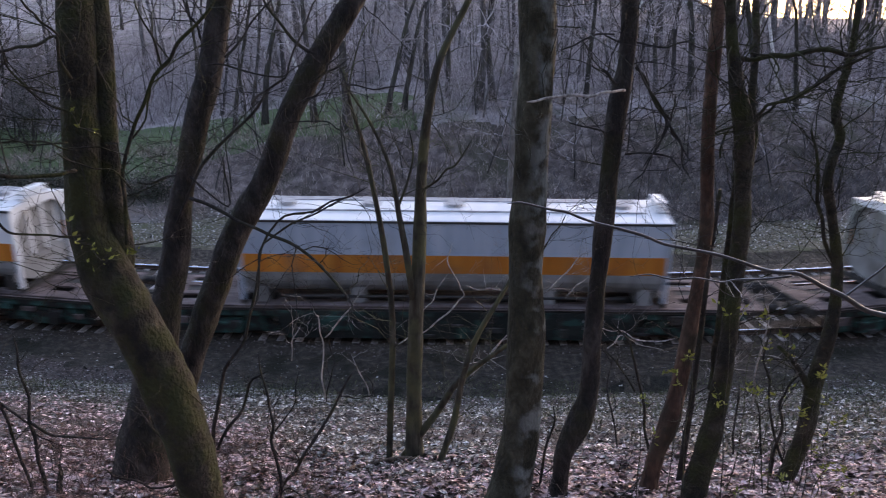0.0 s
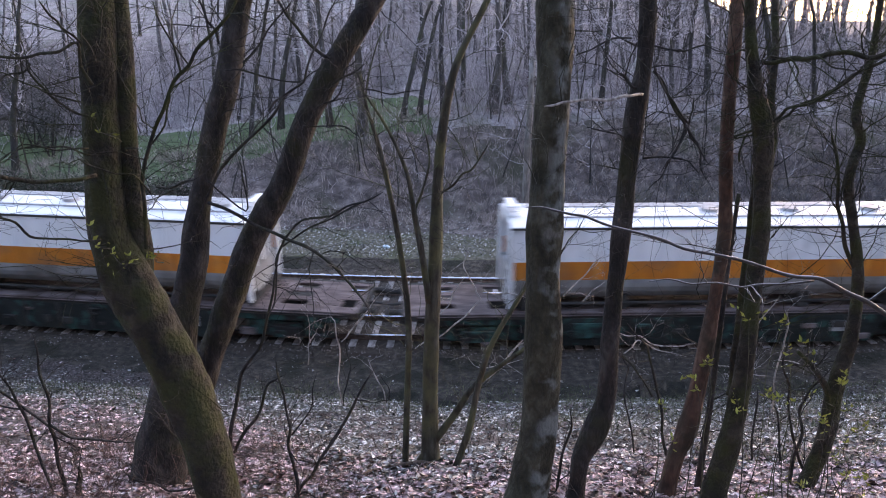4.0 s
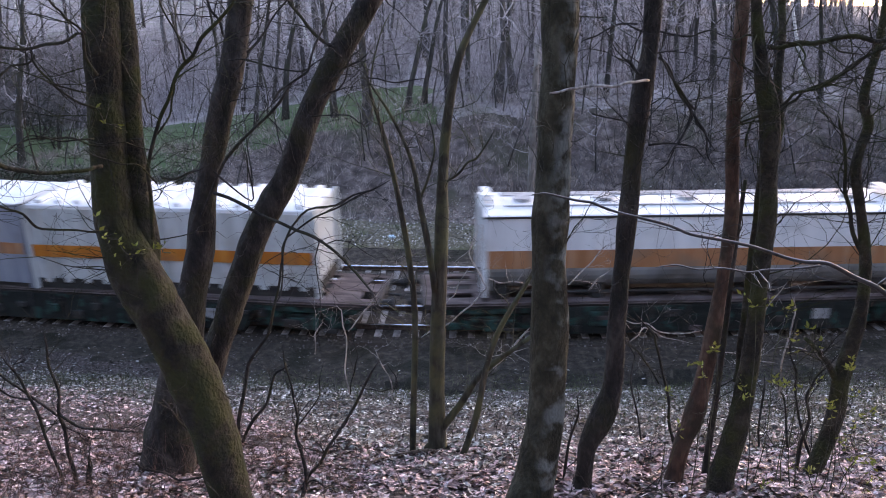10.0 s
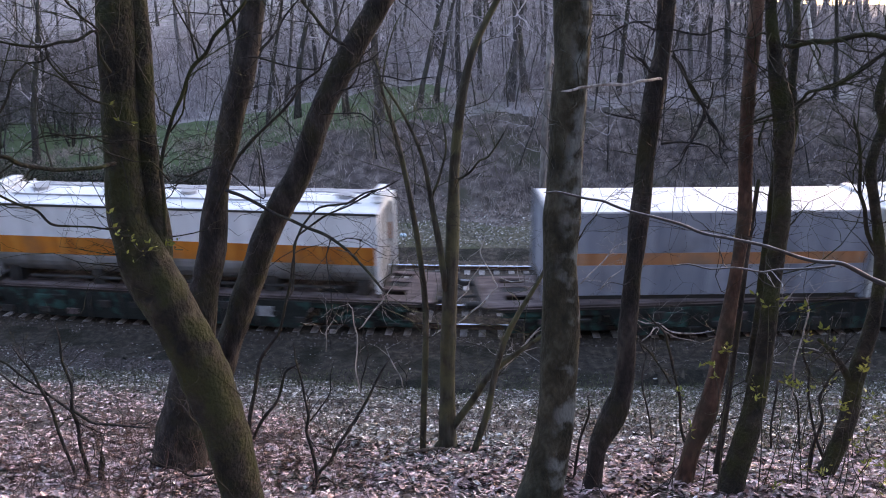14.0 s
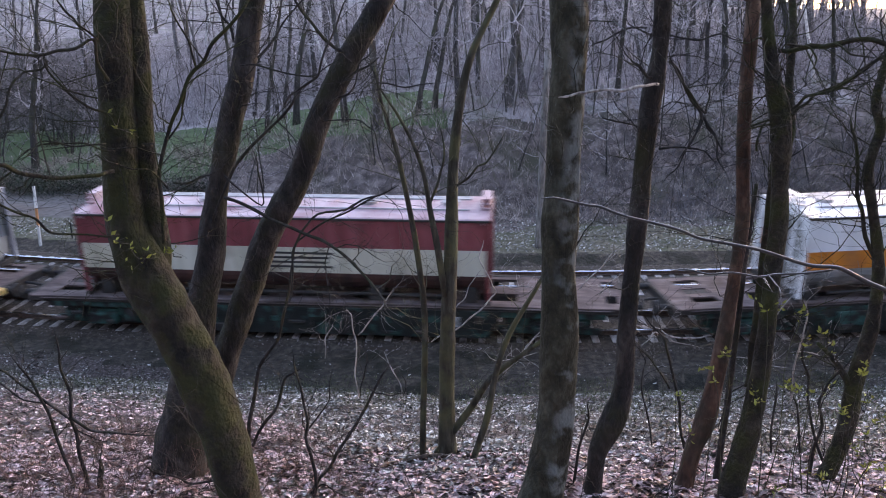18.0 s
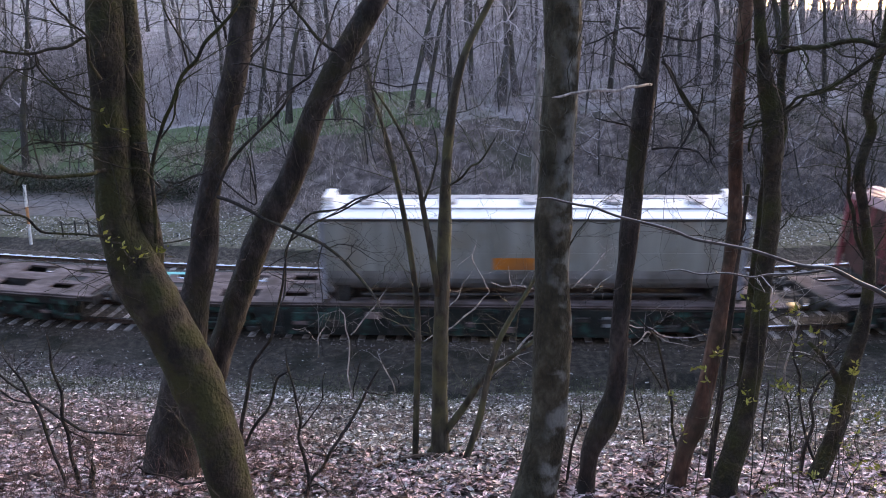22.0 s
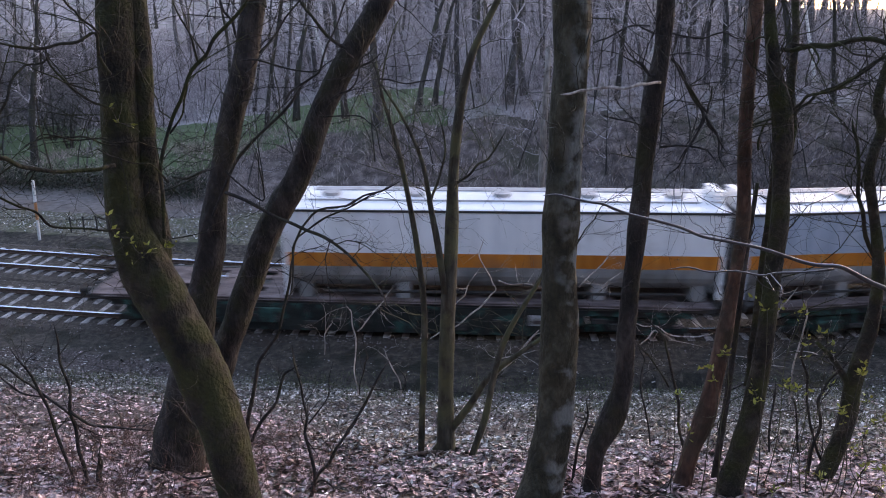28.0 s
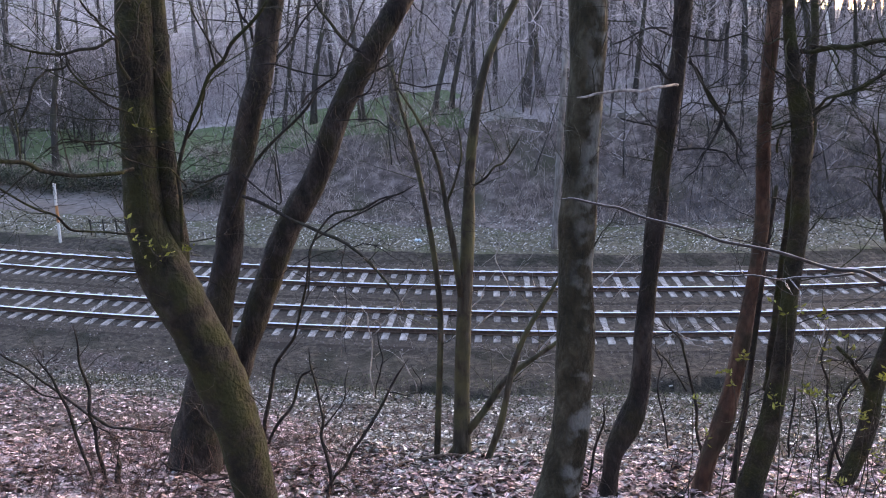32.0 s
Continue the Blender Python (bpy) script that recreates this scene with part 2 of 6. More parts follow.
ribbed_white = mat("dull_greenish_white_paint", [(0.44, 0.46, 0.455), (0.56, 0.58, 0.575), (0.64, 0.66, 0.655)], 1.3, 0.5, 0.08, STREAK, stain=(0.36, 0.35, 0.32), stain_scale=1.1, stain_low=0.5, stain_high=0.85, fine=9)
clean_white = mat("fresh_white_paint", [(0.80, 0.81, 0.82), (0.88, 0.885, 0.89), (0.92, 0.92, 0.925)], 1.3, 0.35, 0.05, STREAK, stain=(0.6, 0.6, 0.6), stain_scale=0.8, stain_low=0.62, stain_high=0.9, fine=9)
white_side = mat("white_container_paint", [(0.74, 0.75, 0.765), (0.84, 0.845, 0.86), (0.90, 0.905, 0.915)], 1.3, 0.4, 0.08, STREAK, stain=(0.5, 0.48, 0.46), stain_scale=1.1, stain_low=0.56, stain_high=0.9, vary=0.04, fine=9)
blue_side = mat("pale_blue_grey_paint", [(0.306, 0.369, 0.45), (0.396, 0.459, 0.54), (0.486, 0.54, 0.603)], 1.3, 0.5, 0.08, STREAK, stain=(0.26, 0.28, 0.31), stain_scale=0.8, stain_low=0.55, stain_high=0.85, vary=0.06, fine=9)
grey_side = mat("grey_curtain_sheet", [(0.20, 0.22, 0.27), (0.26, 0.28, 0.33), (0.33, 0.35, 0.40)], 1.0, 0.6, 0.12, STREAK, stain=(0.16, 0.17, 0.20), stain_scale=0.7, vary=0.03, fine=7)
cream_side = mat("grey_green_tank_paint", [(0.187, 0.1913, 0.17), (0.2635, 0.2677, 0.2422), (0.3315, 0.3357, 0.3102)], 1.2, 0.5, 0.08, STREAK, stain=(0.24, 0.22, 0.18), stain_scale=0.8, vary=0.05, fine=9)
# soiled grey, darkened further to paint the dimness of recessed ends and undersides
belly = mat("soiled_shaded_lower_side", [(0.187, 0.183, 0.179), (0.281, 0.277, 0.273), (0.359, 0.355, 0.351)], 1.3, 0.6, 0.1, STREAK, stain=(0.13, 0.115, 0.10), stain_scale=0.9, stain_low=0.45, stain_high=0.75, vary=0.1, fine=8)
belly_red = mat("soiled_red_brown_belly", [(0.04, 0.016, 0.014), (0.075, 0.03, 0.026), (0.12, 0.055, 0.045)], 1.3, 0.7, 0.1, STREAK, stain=(0.03, 0.022, 0.018), stain_scale=0.9, fine=8)
orange = mat("orange_band", [(0.46, 0.12, 0.012), (0.62, 0.185, 0.02), (0.68, 0.25, 0.045)], 1.6, 0.5, 0.05, STREAK, stain=(0.38, 0.14, 0.05), stain_scale=0.9, vary=0.15, fine=9)
orange_worn = mat("faded_orange_band", [(0.38, 0.15, 0.06), (0.48, 0.20, 0.09), (0.54, 0.28, 0.16)], 1.6, 0.6, 0.05, STREAK, stain=(0.30, 0.18, 0.12), stain_scale=0.9, fine=9)
red_side = mat("dark_red_container_paint", [(0.17, 0.035, 0.04), (0.26, 0.055, 0.062), (0.33, 0.095, 0.10)], 1.3, 0.5, 0.08, STREAK, stain=(0.12, 0.035, 0.035), stain_scale=0.8, fine=9)
cream_band = mat("cream_band", [(0.44, 0.41, 0.31), (0.58, 0.55, 0.44), (0.66, 0.64, 0.54)], 1.3, 0.55, 0.05, STREAK, stain=(0.36, 0.32, 0.24), stain_scale=0.9, fine=9)
roof_white = mat("pale_roof_sheet", [(0.76, 0.77, 0.78), (0.85, 0.855, 0.865), (0.9, 0.905, 0.91)], 1.1, 0.4, 0.08, (1, 0.4, 1), stain=(0.62, 0.62, 0.63), stain_scale=0.9, stain_low=0.58, stain_high=0.85, fine=7)
roof_red = mat("faded_pink_roof_sheet", [(0.42, 0.26, 0.28), (0.56, 0.40, 0.43), (0.66, 0.54, 0.57)], 1.1, 0.45, 0.08, (1, 0.4, 1), stain=(0.36, 0.17, 0.19), stain_scale=0.8, fine=7)
post_white = mat("white_post_paint", [(0.55, 0.55, 0.55), (0.75, 0.75, 0.75)], 10, 0.6, 0.0)
post_orange = mat("orange_post_paint", [(0.42, 0.17, 0.07), (0.55, 0.26, 0.12)], 10, 0.6, 0.0)


# ---- mesh helpers ----
def link(name, bm, material, parent=None, label="", smooth=False):
    me = bpy.data.meshes.new(name)
    bm.to_mesh(me)
    bm.free()
    for m in (material if isinstance(material, (list, tuple)) else [material]):
        me.materials.append(m)
    if smooth:
        me.polygons.foreach_set("use_smooth", [True] * len(me.polygons))
    ob = new(name, me)
    ob.parent = parent
    if label:
        tagged(ob, label)
    return ob


def part(name, bm, material, parent, label="", smooth=False):
    return link(name, bm, material, parent, label, smooth)


def raw(name, verts, faces, material, parent=None, smooth=False):
    me = bpy.data.meshes.new(name)
    me.from_pydata(verts, [], faces)
    for m in (material if isinstance(material, (list, tuple)) else [material]):
        me.materials.append(m)
    if smooth:
        me.polygons.foreach_set("use_smooth", [True] * len(me.polygons))
    ob = new(name, me)
    ob.parent = parent
    return ob


def box(bm, x0, x1, y0, y1, z0, z1, bevel=0.0):
    r = bmesh.ops.create_cube(bm, size=1.0, matrix=Matrix.Translation(((x0 + x1) / 2, (y0 + y1) / 2, (z0 + z1) / 2)) @ Matrix.Diagonal((x1 - x0, y1 - y0, z1 - z0, 1)))
    if bevel:
        edges = {e for v in r["verts"] for e in v.link_edges}
        bmesh.ops.bevel(bm, geom=list(edges), offset=bevel, segments=1, affect="EDGES")


def boxes(*rows, bevel=0.0):
    bm = bmesh.new()
    for b in rows:
        box(bm, *b, bevel=bevel)
    return bm


def cyl(bm, a, b, r, seg=12, r2=None):
    a, b = Vector(a), Vector(b)
    m = Matrix.Translation((a + b) / 2) @ (b - a).to_track_quat("Z", "Y").to_matrix().to_4x4()
    bmesh.ops.create_cone(bm, cap_ends=True, segments=seg, radius1=r, radius2=r if r2 is None else r2, depth=(b - a).length, matrix=m)


def empty(name, m):
    ob = new(name)
    ob.empty_display_size = 0.2
    ob.matrix_basis = m
    return ob


# ---- the line of the railway ----
DIST, HEAD, BEND, BEND2, GAP, STEP, CANT = 23.8745, -0.08208, 0.009651, 0.0000850, 3.810, 0.200, -0.055
_s = np.arange(-320, 320.01, 0.1)
_c = np.clip(_s, -26, 26)
_th = HEAD + BEND * _c + BEND2 * _c ** 2
_x = np.cumsum(np.cos(_th)) * 0.1
_y = np.cumsum(np.sin(_th)) * 0.1
_x -= _x[len(_s) // 2]
_y += DIST - _y[len(_s) // 2]


def on_track(s, off=0.0, z=0.0):
    """Place at s metres along the nearer track, off metres from its middle towards the slope."""
    th = np.interp(s, _s, _th)
    return float(np.interp(s, _s, _x) + off * math.sin(th)), float(np.interp(s, _s, _y) - off * math.cos(th)), z, float(th)


def aside(x, y):
    """Metres from the nearer track's middle, towards the slope."""
    return (np.interp(x, _x, _y) - y) * np.cos(np.interp(x, _x, _th))


def ridge(x):
    return np.interp(x, [-200, -45, -26, -16, -9, 0, 12, 26, 200], [0.3, 0.35, 0.5, 1.1, 2.5, 4.2, 4.9, 5.2, 5.2])


def hollow(x, v):
    """1 in the dark hollows of the ditch, 0 outside."""
    a = np.clip(1.6 - ((x - 0.6) / 1.9) ** 2 - ((v - 5.2 - 0.25 * np.sin(2 * x)) / 0.8) ** 2, 0, 1)
    b = np.clip(1.4 - ((x - 7.0) / 1.6) ** 2 - ((v - 3.9 - 0.2 * np.sin(3 * x)) / 0.4) ** 2, 0, 1)
    return np.maximum(a, 0.7 * b)


def leaf_edge(x):
    """How far from the track the fallen leaves begin."""
    return np.interp(x, [-14, -11, -8, -5.6, -3, -1, 1, 3, 6, 8, 10.5, 12], [3.2, 3.3, 3.7, 4.1, 4.7, 6.0, 6.2, 5.2, 4.7, 4.5, 4.4, 4.2]) + 0.3 * np.sin(3.1 * x) * np.sin(1.3 * x + 1)


def ground_z(x, y):
    x, y = np.asarray(x, float), np.asarray(y, float)
    v = aside(x, y)
    near = np.where(v > 5.4, (v - 5.4) * 0.42, 0)
    near = near + np.where(v > 5.4, 0.10 * np.sin(0.9 * x + 0.4 * y) * np.sin(0.7 * y - 0.2 * x) * np.clip((v - 5.4) / 2, 0, 1), 0)
    # unseen rise behind the viewer, made steep to block sky light from there
    near = np.where(v > 28, 22.6 * 0.42 + (np.minimum(v, 74) - 28) * 0.58 + np.clip(v - 74, 0, None) * 0.06, near)
    dip = -0.42 + 0.42 * np.clip((v - 4.4) / 1.2, 0, 1)
    # hummocks, and a hollow where the ditch is widest
    lump = np.sin(2.3 * x + 1.1 * y) * np.sin(2.9 * y - 0.8 * x) + 0.6 * np.sin(5.3 * x - 2.2 * y + 1) * np.sin(4.7 * y + 2.6 * x)
    dip = dip + 0.05 * lump * np.clip((v - 2.6) / 0.6, 0, 1)
    dip = dip - hollow(x, v) * 0.5
    z = np.where(v > 2.0, near + dip, -0.34)
    w = -v - GAP - 2.6                      # past the further track
    r = ridge(x)
    toe = 7.6
    bank = np.clip((w - toe) / 8.0, 0, 1)
    bank = bank * bank * (3 - 2 * bank) * 0.5 + bank * 0.5
    back = np.clip(w - toe - 8.0, 0, 400)
    hill = np.where(back < 10, 0.10 * back, 1.0 + (back - 10) * np.interp(x, [-60, 0, 30, 50], [0.18, 0.16, 0.13, 0.07]))
    hill = np.minimum(hill, np.interp(x, [-80, -20, 20, 45], [22, 18, 14.0, 8.0]))
    rough = 0.18 * np.sin(0.8 * x + 1.3) * np.sin(0.55 * y) * np.clip((w - 5) / 4, 0, 1)
    far = 0.0 + 0.25 * np.clip(w / 6, 0, 1) + r * bank + hill + rough
    return np.where(w > 0, np.where(w < 1, -0.3 + 0.3 * w, far), z)


# ---- ground: one sheet out to the horizon ----
def spread(lo, hi, step, reach):
    mid = list(np.arange(lo, hi + 1e-6, step))
    out, k = [], step
    while (out[-1] if out else hi) < reach:
        k *= 1.25
        out.append((out[-1] if out else hi) + k)
    pre, k = [], step
    while (pre[-1] if pre else lo) > -reach:
        k *= 1.25
        pre.append((pre[-1] if pre else lo) - k)
    return np.array(pre[::-1] + mid + out)


def make_ground():
    xs, ys = spread(-34, 34, 0.28, 900), spread(-4, 62, 0.24, 900)
    gx, gy = np.meshgrid(xs, ys)
    gz = ground_z(gx, gy)
    verts = np.stack([gx.ravel(), gy.ravel(), gz.ravel()], 1)
    nx, ny = len(xs), len(ys)
    i = (np.arange(ny - 1)[:, None] * nx + np.arange(nx - 1)[None, :]).ravel()
    faces = np.stack([i, i + 1, i + 1 + nx, i + nx], 1)
    ob = raw("ground", verts.tolist(), faces.tolist(), [litter, ditch, verge, bank_mat, meadow, wood_floor, path_mat, hollow_shade], smooth=True)
    fx, fy = verts[faces][:, :, 0].mean(1), verts[faces][:, :, 1].mean(1)
    v = aside(fx, fy)
    w = -v - GAP - 2.6
    wob = 0.5 * np.sin(fx * 1.3) + 0.4 * np.sin(fx * 0.47 + fy)
    idx = np.where(v > leaf_edge(fx) + 0.3 * wob, 0, 1)
    idx = np.where(hollow(fx, v) > 0.35, 7, idx)
    idx = np.where(w > 1.2, 2, idx)
    idx = np.where(w > 5.2 + wob, 3, idx)
    crest = w - 7.6 - 8.0 + 0.5 * wob
    idx = np.where(crest > np.interp(fx, [-24, -14, -8], [-5.5, -4.0, -1.2]), 4, idx)
    idx = np.where(crest > 9 + wob, 5, idx)
    idx = np.where((crest > -1.2) & (fx > 0.5 + wob), 5, idx)
    idx = np.where((w > 4.6) & (w < 8.6 + 0.10 * (-fx - 14)) & (fx < -11.5 + wob), 6, idx)
    ob.data.polygons.foreach_set("material_index", idx.astype(np.int32))
    return tagged(ob, "leaf-strewn slope, damp ditch, verge and brown wooded hillside", "ground", kind="structure")


make_ground()


# ---- railway: two ballasted tracks ----
def sweep(name, prof, s0, s1, off, z0, slant, material, parent, step=1.0, mat_of=None):
    """A profile of (side, up) points carried along the line."""
    verts, faces = [], []
    ss = np.arange(s0, s1 + 1e-6, step)
    n = len(prof)
    for s in ss:
        for a, b in prof:
            x, y, _, _ = on_track(s, off + a)
            verts.append((x, y, z0 + b + a * slant))
    for i in range(len(ss) - 1):
        for j in range(n):
            k = (j + 1) % n
            faces.append((i * n + j, i * n + k, (i + 1) * n + k, (i + 1) * n + j))
    ob = raw(name, verts, faces, material, parent)
    if mat_of:
        ob.data.polygons.foreach_set("material_index", [mat_of[f % n] for f in range(len(faces))])
    return ob


RAIL = [(-0.07, -0.172), (0.07, -0.172), (0.07, -0.158), (0.012, -0.14), (0.012, -0.045), (0.037, -0.04), (0.037, -0.026), (0.022, -0.008), (0.0, 0.0), (-0.022, -0.008), (-0.037, -0.026), (-0.037, -0.04), (-0.012, -0.045), (-0.012, -0.14), (-0.07, -0.158)]


def sleeper_mesh():
    bm = bmesh.new()
    ends = [(-1.3, 0.0), (-0.95, 0.0), (-0.55, 0.0), (-0.25, -0.03), (0.25, -0.03), (0.55, 0.0), (0.95, 0.0), (1.3, 0.0)]
    rings = []
    for y, dz in ends:
        rings.append([bm.verts.new((sx * hw, y, z)) for sx, hw, z in ((-1, 0.15, -0.22), (-1, 0.115, dz - 0.01), (-1, 0.10, dz), (1, 0.10, dz), (1, 0.115, dz - 0.01), (1, 0.15, -0.22))])
    for a, b in zip(rings, rings[1:]):
        for i in range(6):
            bm.faces.new((a[i], a[(i + 1) % 6], b[(i + 1) % 6], b[i]))
    bm.faces.new(rings[0][::-1])
    bm.faces.new(rings[-1])
    bmesh.ops.recalc_face_normals(bm, faces=bm.faces)
    me = bpy.data.meshes.new("sleeper")
    bm.to_mesh(me)
    bm.free()
    me.materials.append(concrete)
    return me


def make_track(off, z0, label):
    track = tagged(empty("railway_track", Matrix.Identity(4)), label, "railway track", kind="structure")
    bed = [(-2.9, -0.62), (-1.75, -0.205), (1.75, -0.205), (2.9, -0.62)]
    sweep("ballast_bed", bed, -150, 150, off, z0, CANT, gravel, track, step=1.5)
    for a in (-0.7535, 0.7535):
        rail = [(a + p, q) for p, q in RAIL]
        sweep("rail", rail, -150, 150, off, z0, CANT, [rust_steel, rail_head], track, step=1.0, mat_of=[0] * 6 + [1] * 4 + [0] * 5)
    me = sleeper_mesh()
    tilt = math.degrees(math.atan(-CANT))
    rng = random.Random(5)
    for i in range(-66, 67):
        x, y, _, th = on_track(i * 0.6 + rng.uniform(-0.015, 0.015), off)
        ob = new("sleeper", me)
        ob.parent = track
        ob.matrix_basis = pose(x, y, z0 - 0.175 + rng.uniform(-0.006, 0.004), tilt, 0, math.degrees(th) + rng.uniform(-0.5, 0.5))
    return track


make_track(0.0, 0.0, "near railway track with shiny rails on weathered concrete sleepers")
make_track(-GAP, STEP, "further railway track with shiny rails on weathered concrete sleepers")


def scatter_stones():
    rng = np.random.default_rng(3)
    n = 9000
    s = rng.uniform(-32, 32, n)
    off = np.concatenate([rng.uniform(-1.7, 1.7, n // 3), rng.uniform(1.3, 3.0, n // 3), rng.uniform(-GAP - 2.8, -1.6, n - 2 * (n // 3))])
    verts, faces = [], []
    for a, o in zip(s, off):
        x, y, _, _ = on_track(a, o)
        if o > -GAP / 2:
            z = -0.205 + o * CANT - max(0, abs(o) - 1.75) * 0.335
        else:
            q = o + GAP
            z = STEP - 0.205 + q * CANT - max(0, abs(q) - 1.75) * 0.335
        r = rng.uniform(0.025, 0.055)
        b = len(verts)
        for k in range(4):
            t = k * 1.571 + rng.uniform(-0.4, 0.4)
            verts.append((x + r * math.cos(t), y + r * math.sin(t), z - 0.01))
        verts.append((x + rng.uniform(-0.01, 0.01), y, z + r * rng.uniform(0.6, 1.0)))
        faces += [(b, b + 1, b + 4), (b + 1, b + 2, b + 4), (b + 2, b + 3, b + 4), (b + 3, b, b + 4)]
    stone = mat("ballast_stone", [(0.07, 0.058, 0.054), (0.13, 0.11, 0.105), (0.2, 0.18, 0.175)], 5, 0.95, 0.2, island=0.5)
    tagged(raw("ballast_stones", verts, faces, stone), "loose brown-grey ballast stones between and beside the rails", "gravel", kind="stuff")


scatter_stones()


# ---- trees ----
def smooth_line(pts, per=4):
    p = [Vector(q) for q in pts]
    p = [2 * p[0] - p[1]] + p + [2 * p[-1] - p[-2]]
    out = []
    for i in range(1, len(p) - 2):
        for k in range(per):
            t = k / per
            out.append(0.5 * (2 * p[i] + (p[i + 1] - p[i - 1]) * t + (2 * p[i - 1] - 5 * p[i] + 4 * p[i + 1] - p[i + 2]) * t * t + (3 * p[i] - p[i - 1] - 3 * p[i + 1] + p[i + 2]) * t ** 3))
    out.append(p[-2])
    return out


def tube(verts, faces, pts, sides, lumpy=0.0, seed=0.0):
    """pts: 4-vectors x, y, z, radius."""
    b = len(verts)
    up = Vector((0.3, 1, 0.1)).normalized()
    n = len(pts)
    for i, q in enumerate(pts):
        d = (pts[min(i + 1, n - 1)] - pts[max(i - 1, 0)]).xyz
        if d.length < 1e-6:
            d = Vector((0, 0, 1))
        d.normalize()
        u = d.cross(up)
        if u.length < 0.1:
            u = d.cross(Vector((1, 0, 0)))
        u.normalize()
        v = d.cross(u)
        c = q.xyz
        for k in range(sides):
            a = 2 * math.pi * k / sides
            w = u * math.cos(a) + v * math.sin(a)
            r = q[3]
            if lumpy:
                g = c + w * r
                r *= 1 + lumpy * noise.noise(Vector((g.x * 4 + seed, g.y * 4, g.z * 1.6))) + 0.5 * lumpy * noise.noise(Vector((g.x * 16, g.y * 16 + seed, g.z * 5)))
            verts.append(c + w * r)
    for i in range(n - 1):
        for k in range(sides):
            k2 = (k + 1) % sides
            faces.append((b + i * sides + k, b + i * sides + k2, b + (i + 1) * sides + k2, b + (i + 1) * sides + k))
    faces.append(tuple(b + k for k in range(sides))[::-1])
    faces.append(tuple(b + (n - 1) * sides + k for k in range(sides)))


def sprig(verts, faces, start, way, length, r, rng, depth, droop=0.0):
    """A crooked twig with side shoots."""
    n = 6 if length > 0.35 else 3
    pts, p, d = [], Vector(start), Vector(way).normalized()
    for i in range(n + 1):
        pts.append(Vector((*p, max(0.0012, r * (1 - 0.75 * i / n)))))
        d = (d + Vector((rng.gauss(0, 0.27), rng.gauss(0, 0.27), rng.gauss(0.02, 0.25) - droop))).normalized()
        p = p + d * length / n
    tube(verts, faces, pts, 3 if r < 0.012 else 5)
    if depth > 0:
        for i in range(1, n + 1):
            if rng.random() < 0.5:
                q = pts[i]
                w = (d + Vector((rng.gauss(0, 0.9), rng.gauss(0, 0.9), rng.gauss(0.15, 0.7)))).normalized()
                sprig(verts, faces, q.xyz, w, length * rng.uniform(0.4, 0.7), q[3] * 0.7, rng, depth - 1, droop)


def grow(name, label, category, bark, twigs, *limbs):
    """A tree or shrub: the first limb is its trunk; short side twigs spring from all of them."""
    rng = random.Random(label + str(limbs[0][0]))
    base = Vector(limbs[0][0][:3])
    thing = tagged(empty(name, Matrix.Translation(base)), label, category)
    tall = category == "tree"
    tw_v, tw_f = [], []
    for i, pts in enumerate(limbs):
        pts = [Vector((q[0] - base.x, q[1] - base.y, q[2] - base.z, q[3])) for q in pts]
        if tall and i == 0 and pts[-1].z > 3 and pts[-1][3] > 0.02:
            d = (pts[-1] - pts[-3]).xyz.normalized()
            for k in range(1, 5):
                d = (d + Vector((rng.gauss(0, 0.12), rng.gauss(0, 0.12), 0.15))).normalized()
                pts.append(Vector((*(pts[-1].xyz + d * 0.9), max(0.006, pts[-1][3] * 0.72))))
        if i and tall and max(q[3] for q in pts) < 0.03:
            for q in pts:
                q[3] *= 0.72
        if max(q[3] for q in pts) < 0.04:
            # thin limbs are crooked: small kinks at and between the bends
            more = []
            for a, b in zip(pts, pts[1:]):
                j = (b - a).xyz.length * 0.05
                more += [a, (a + b) / 2 + Vector((rng.gauss(0, j), rng.gauss(0, j), rng.gauss(0, j), 0))]
            pts = more + [pts[-1]]
        if max(q[3] for q in pts) < 0.04:
            pts[-1][3] *= 0.35
        line = smooth_line(pts, 9 if pts[0][3] > 0.05 else 3)
        verts, faces = [], []
        big = max(q[3] for q in pts)
        tube(verts, faces, line, 28 if big > 0.05 else (10 if big > 0.02 else 6), 0.15 if big > 0.05 else 0.12, rng.random() * 50)
        raw("trunk" if i == 0 and tall else ("limb" if tall else "stem"), verts, faces, bark, thing, smooth=True)
        if len(line) < 4:
            continue
        count = int(1.5 * twigs) if i == 0 else (6 if big > 0.012 else 3)
        for k in range(count):
            j = rng.randrange(len(line) // 4 if i else len(line) // 3, len(line) - 1)
            q = line[j]
            along = (line[j + 1] - line[j - 1]).xyz.normalized()
            w = along * 0.5 + Vector((rng.gauss(0, 0.8), rng.gauss(0, 0.5), rng.gauss(0.2, 0.6)))
            r = min(q[3] * 0.5, 0.011)
            sprig(tw_v, tw_f, q.xyz, w, rng.uniform(0.35, 0.95) * (1.3 if tall else 0.6), min(0.007, max(0.003, r)), rng, 2)
    if tw_v:
        tagged(raw("twig_growth", tw_v, tw_f, bark, thing), kind="stuff")
    return thing


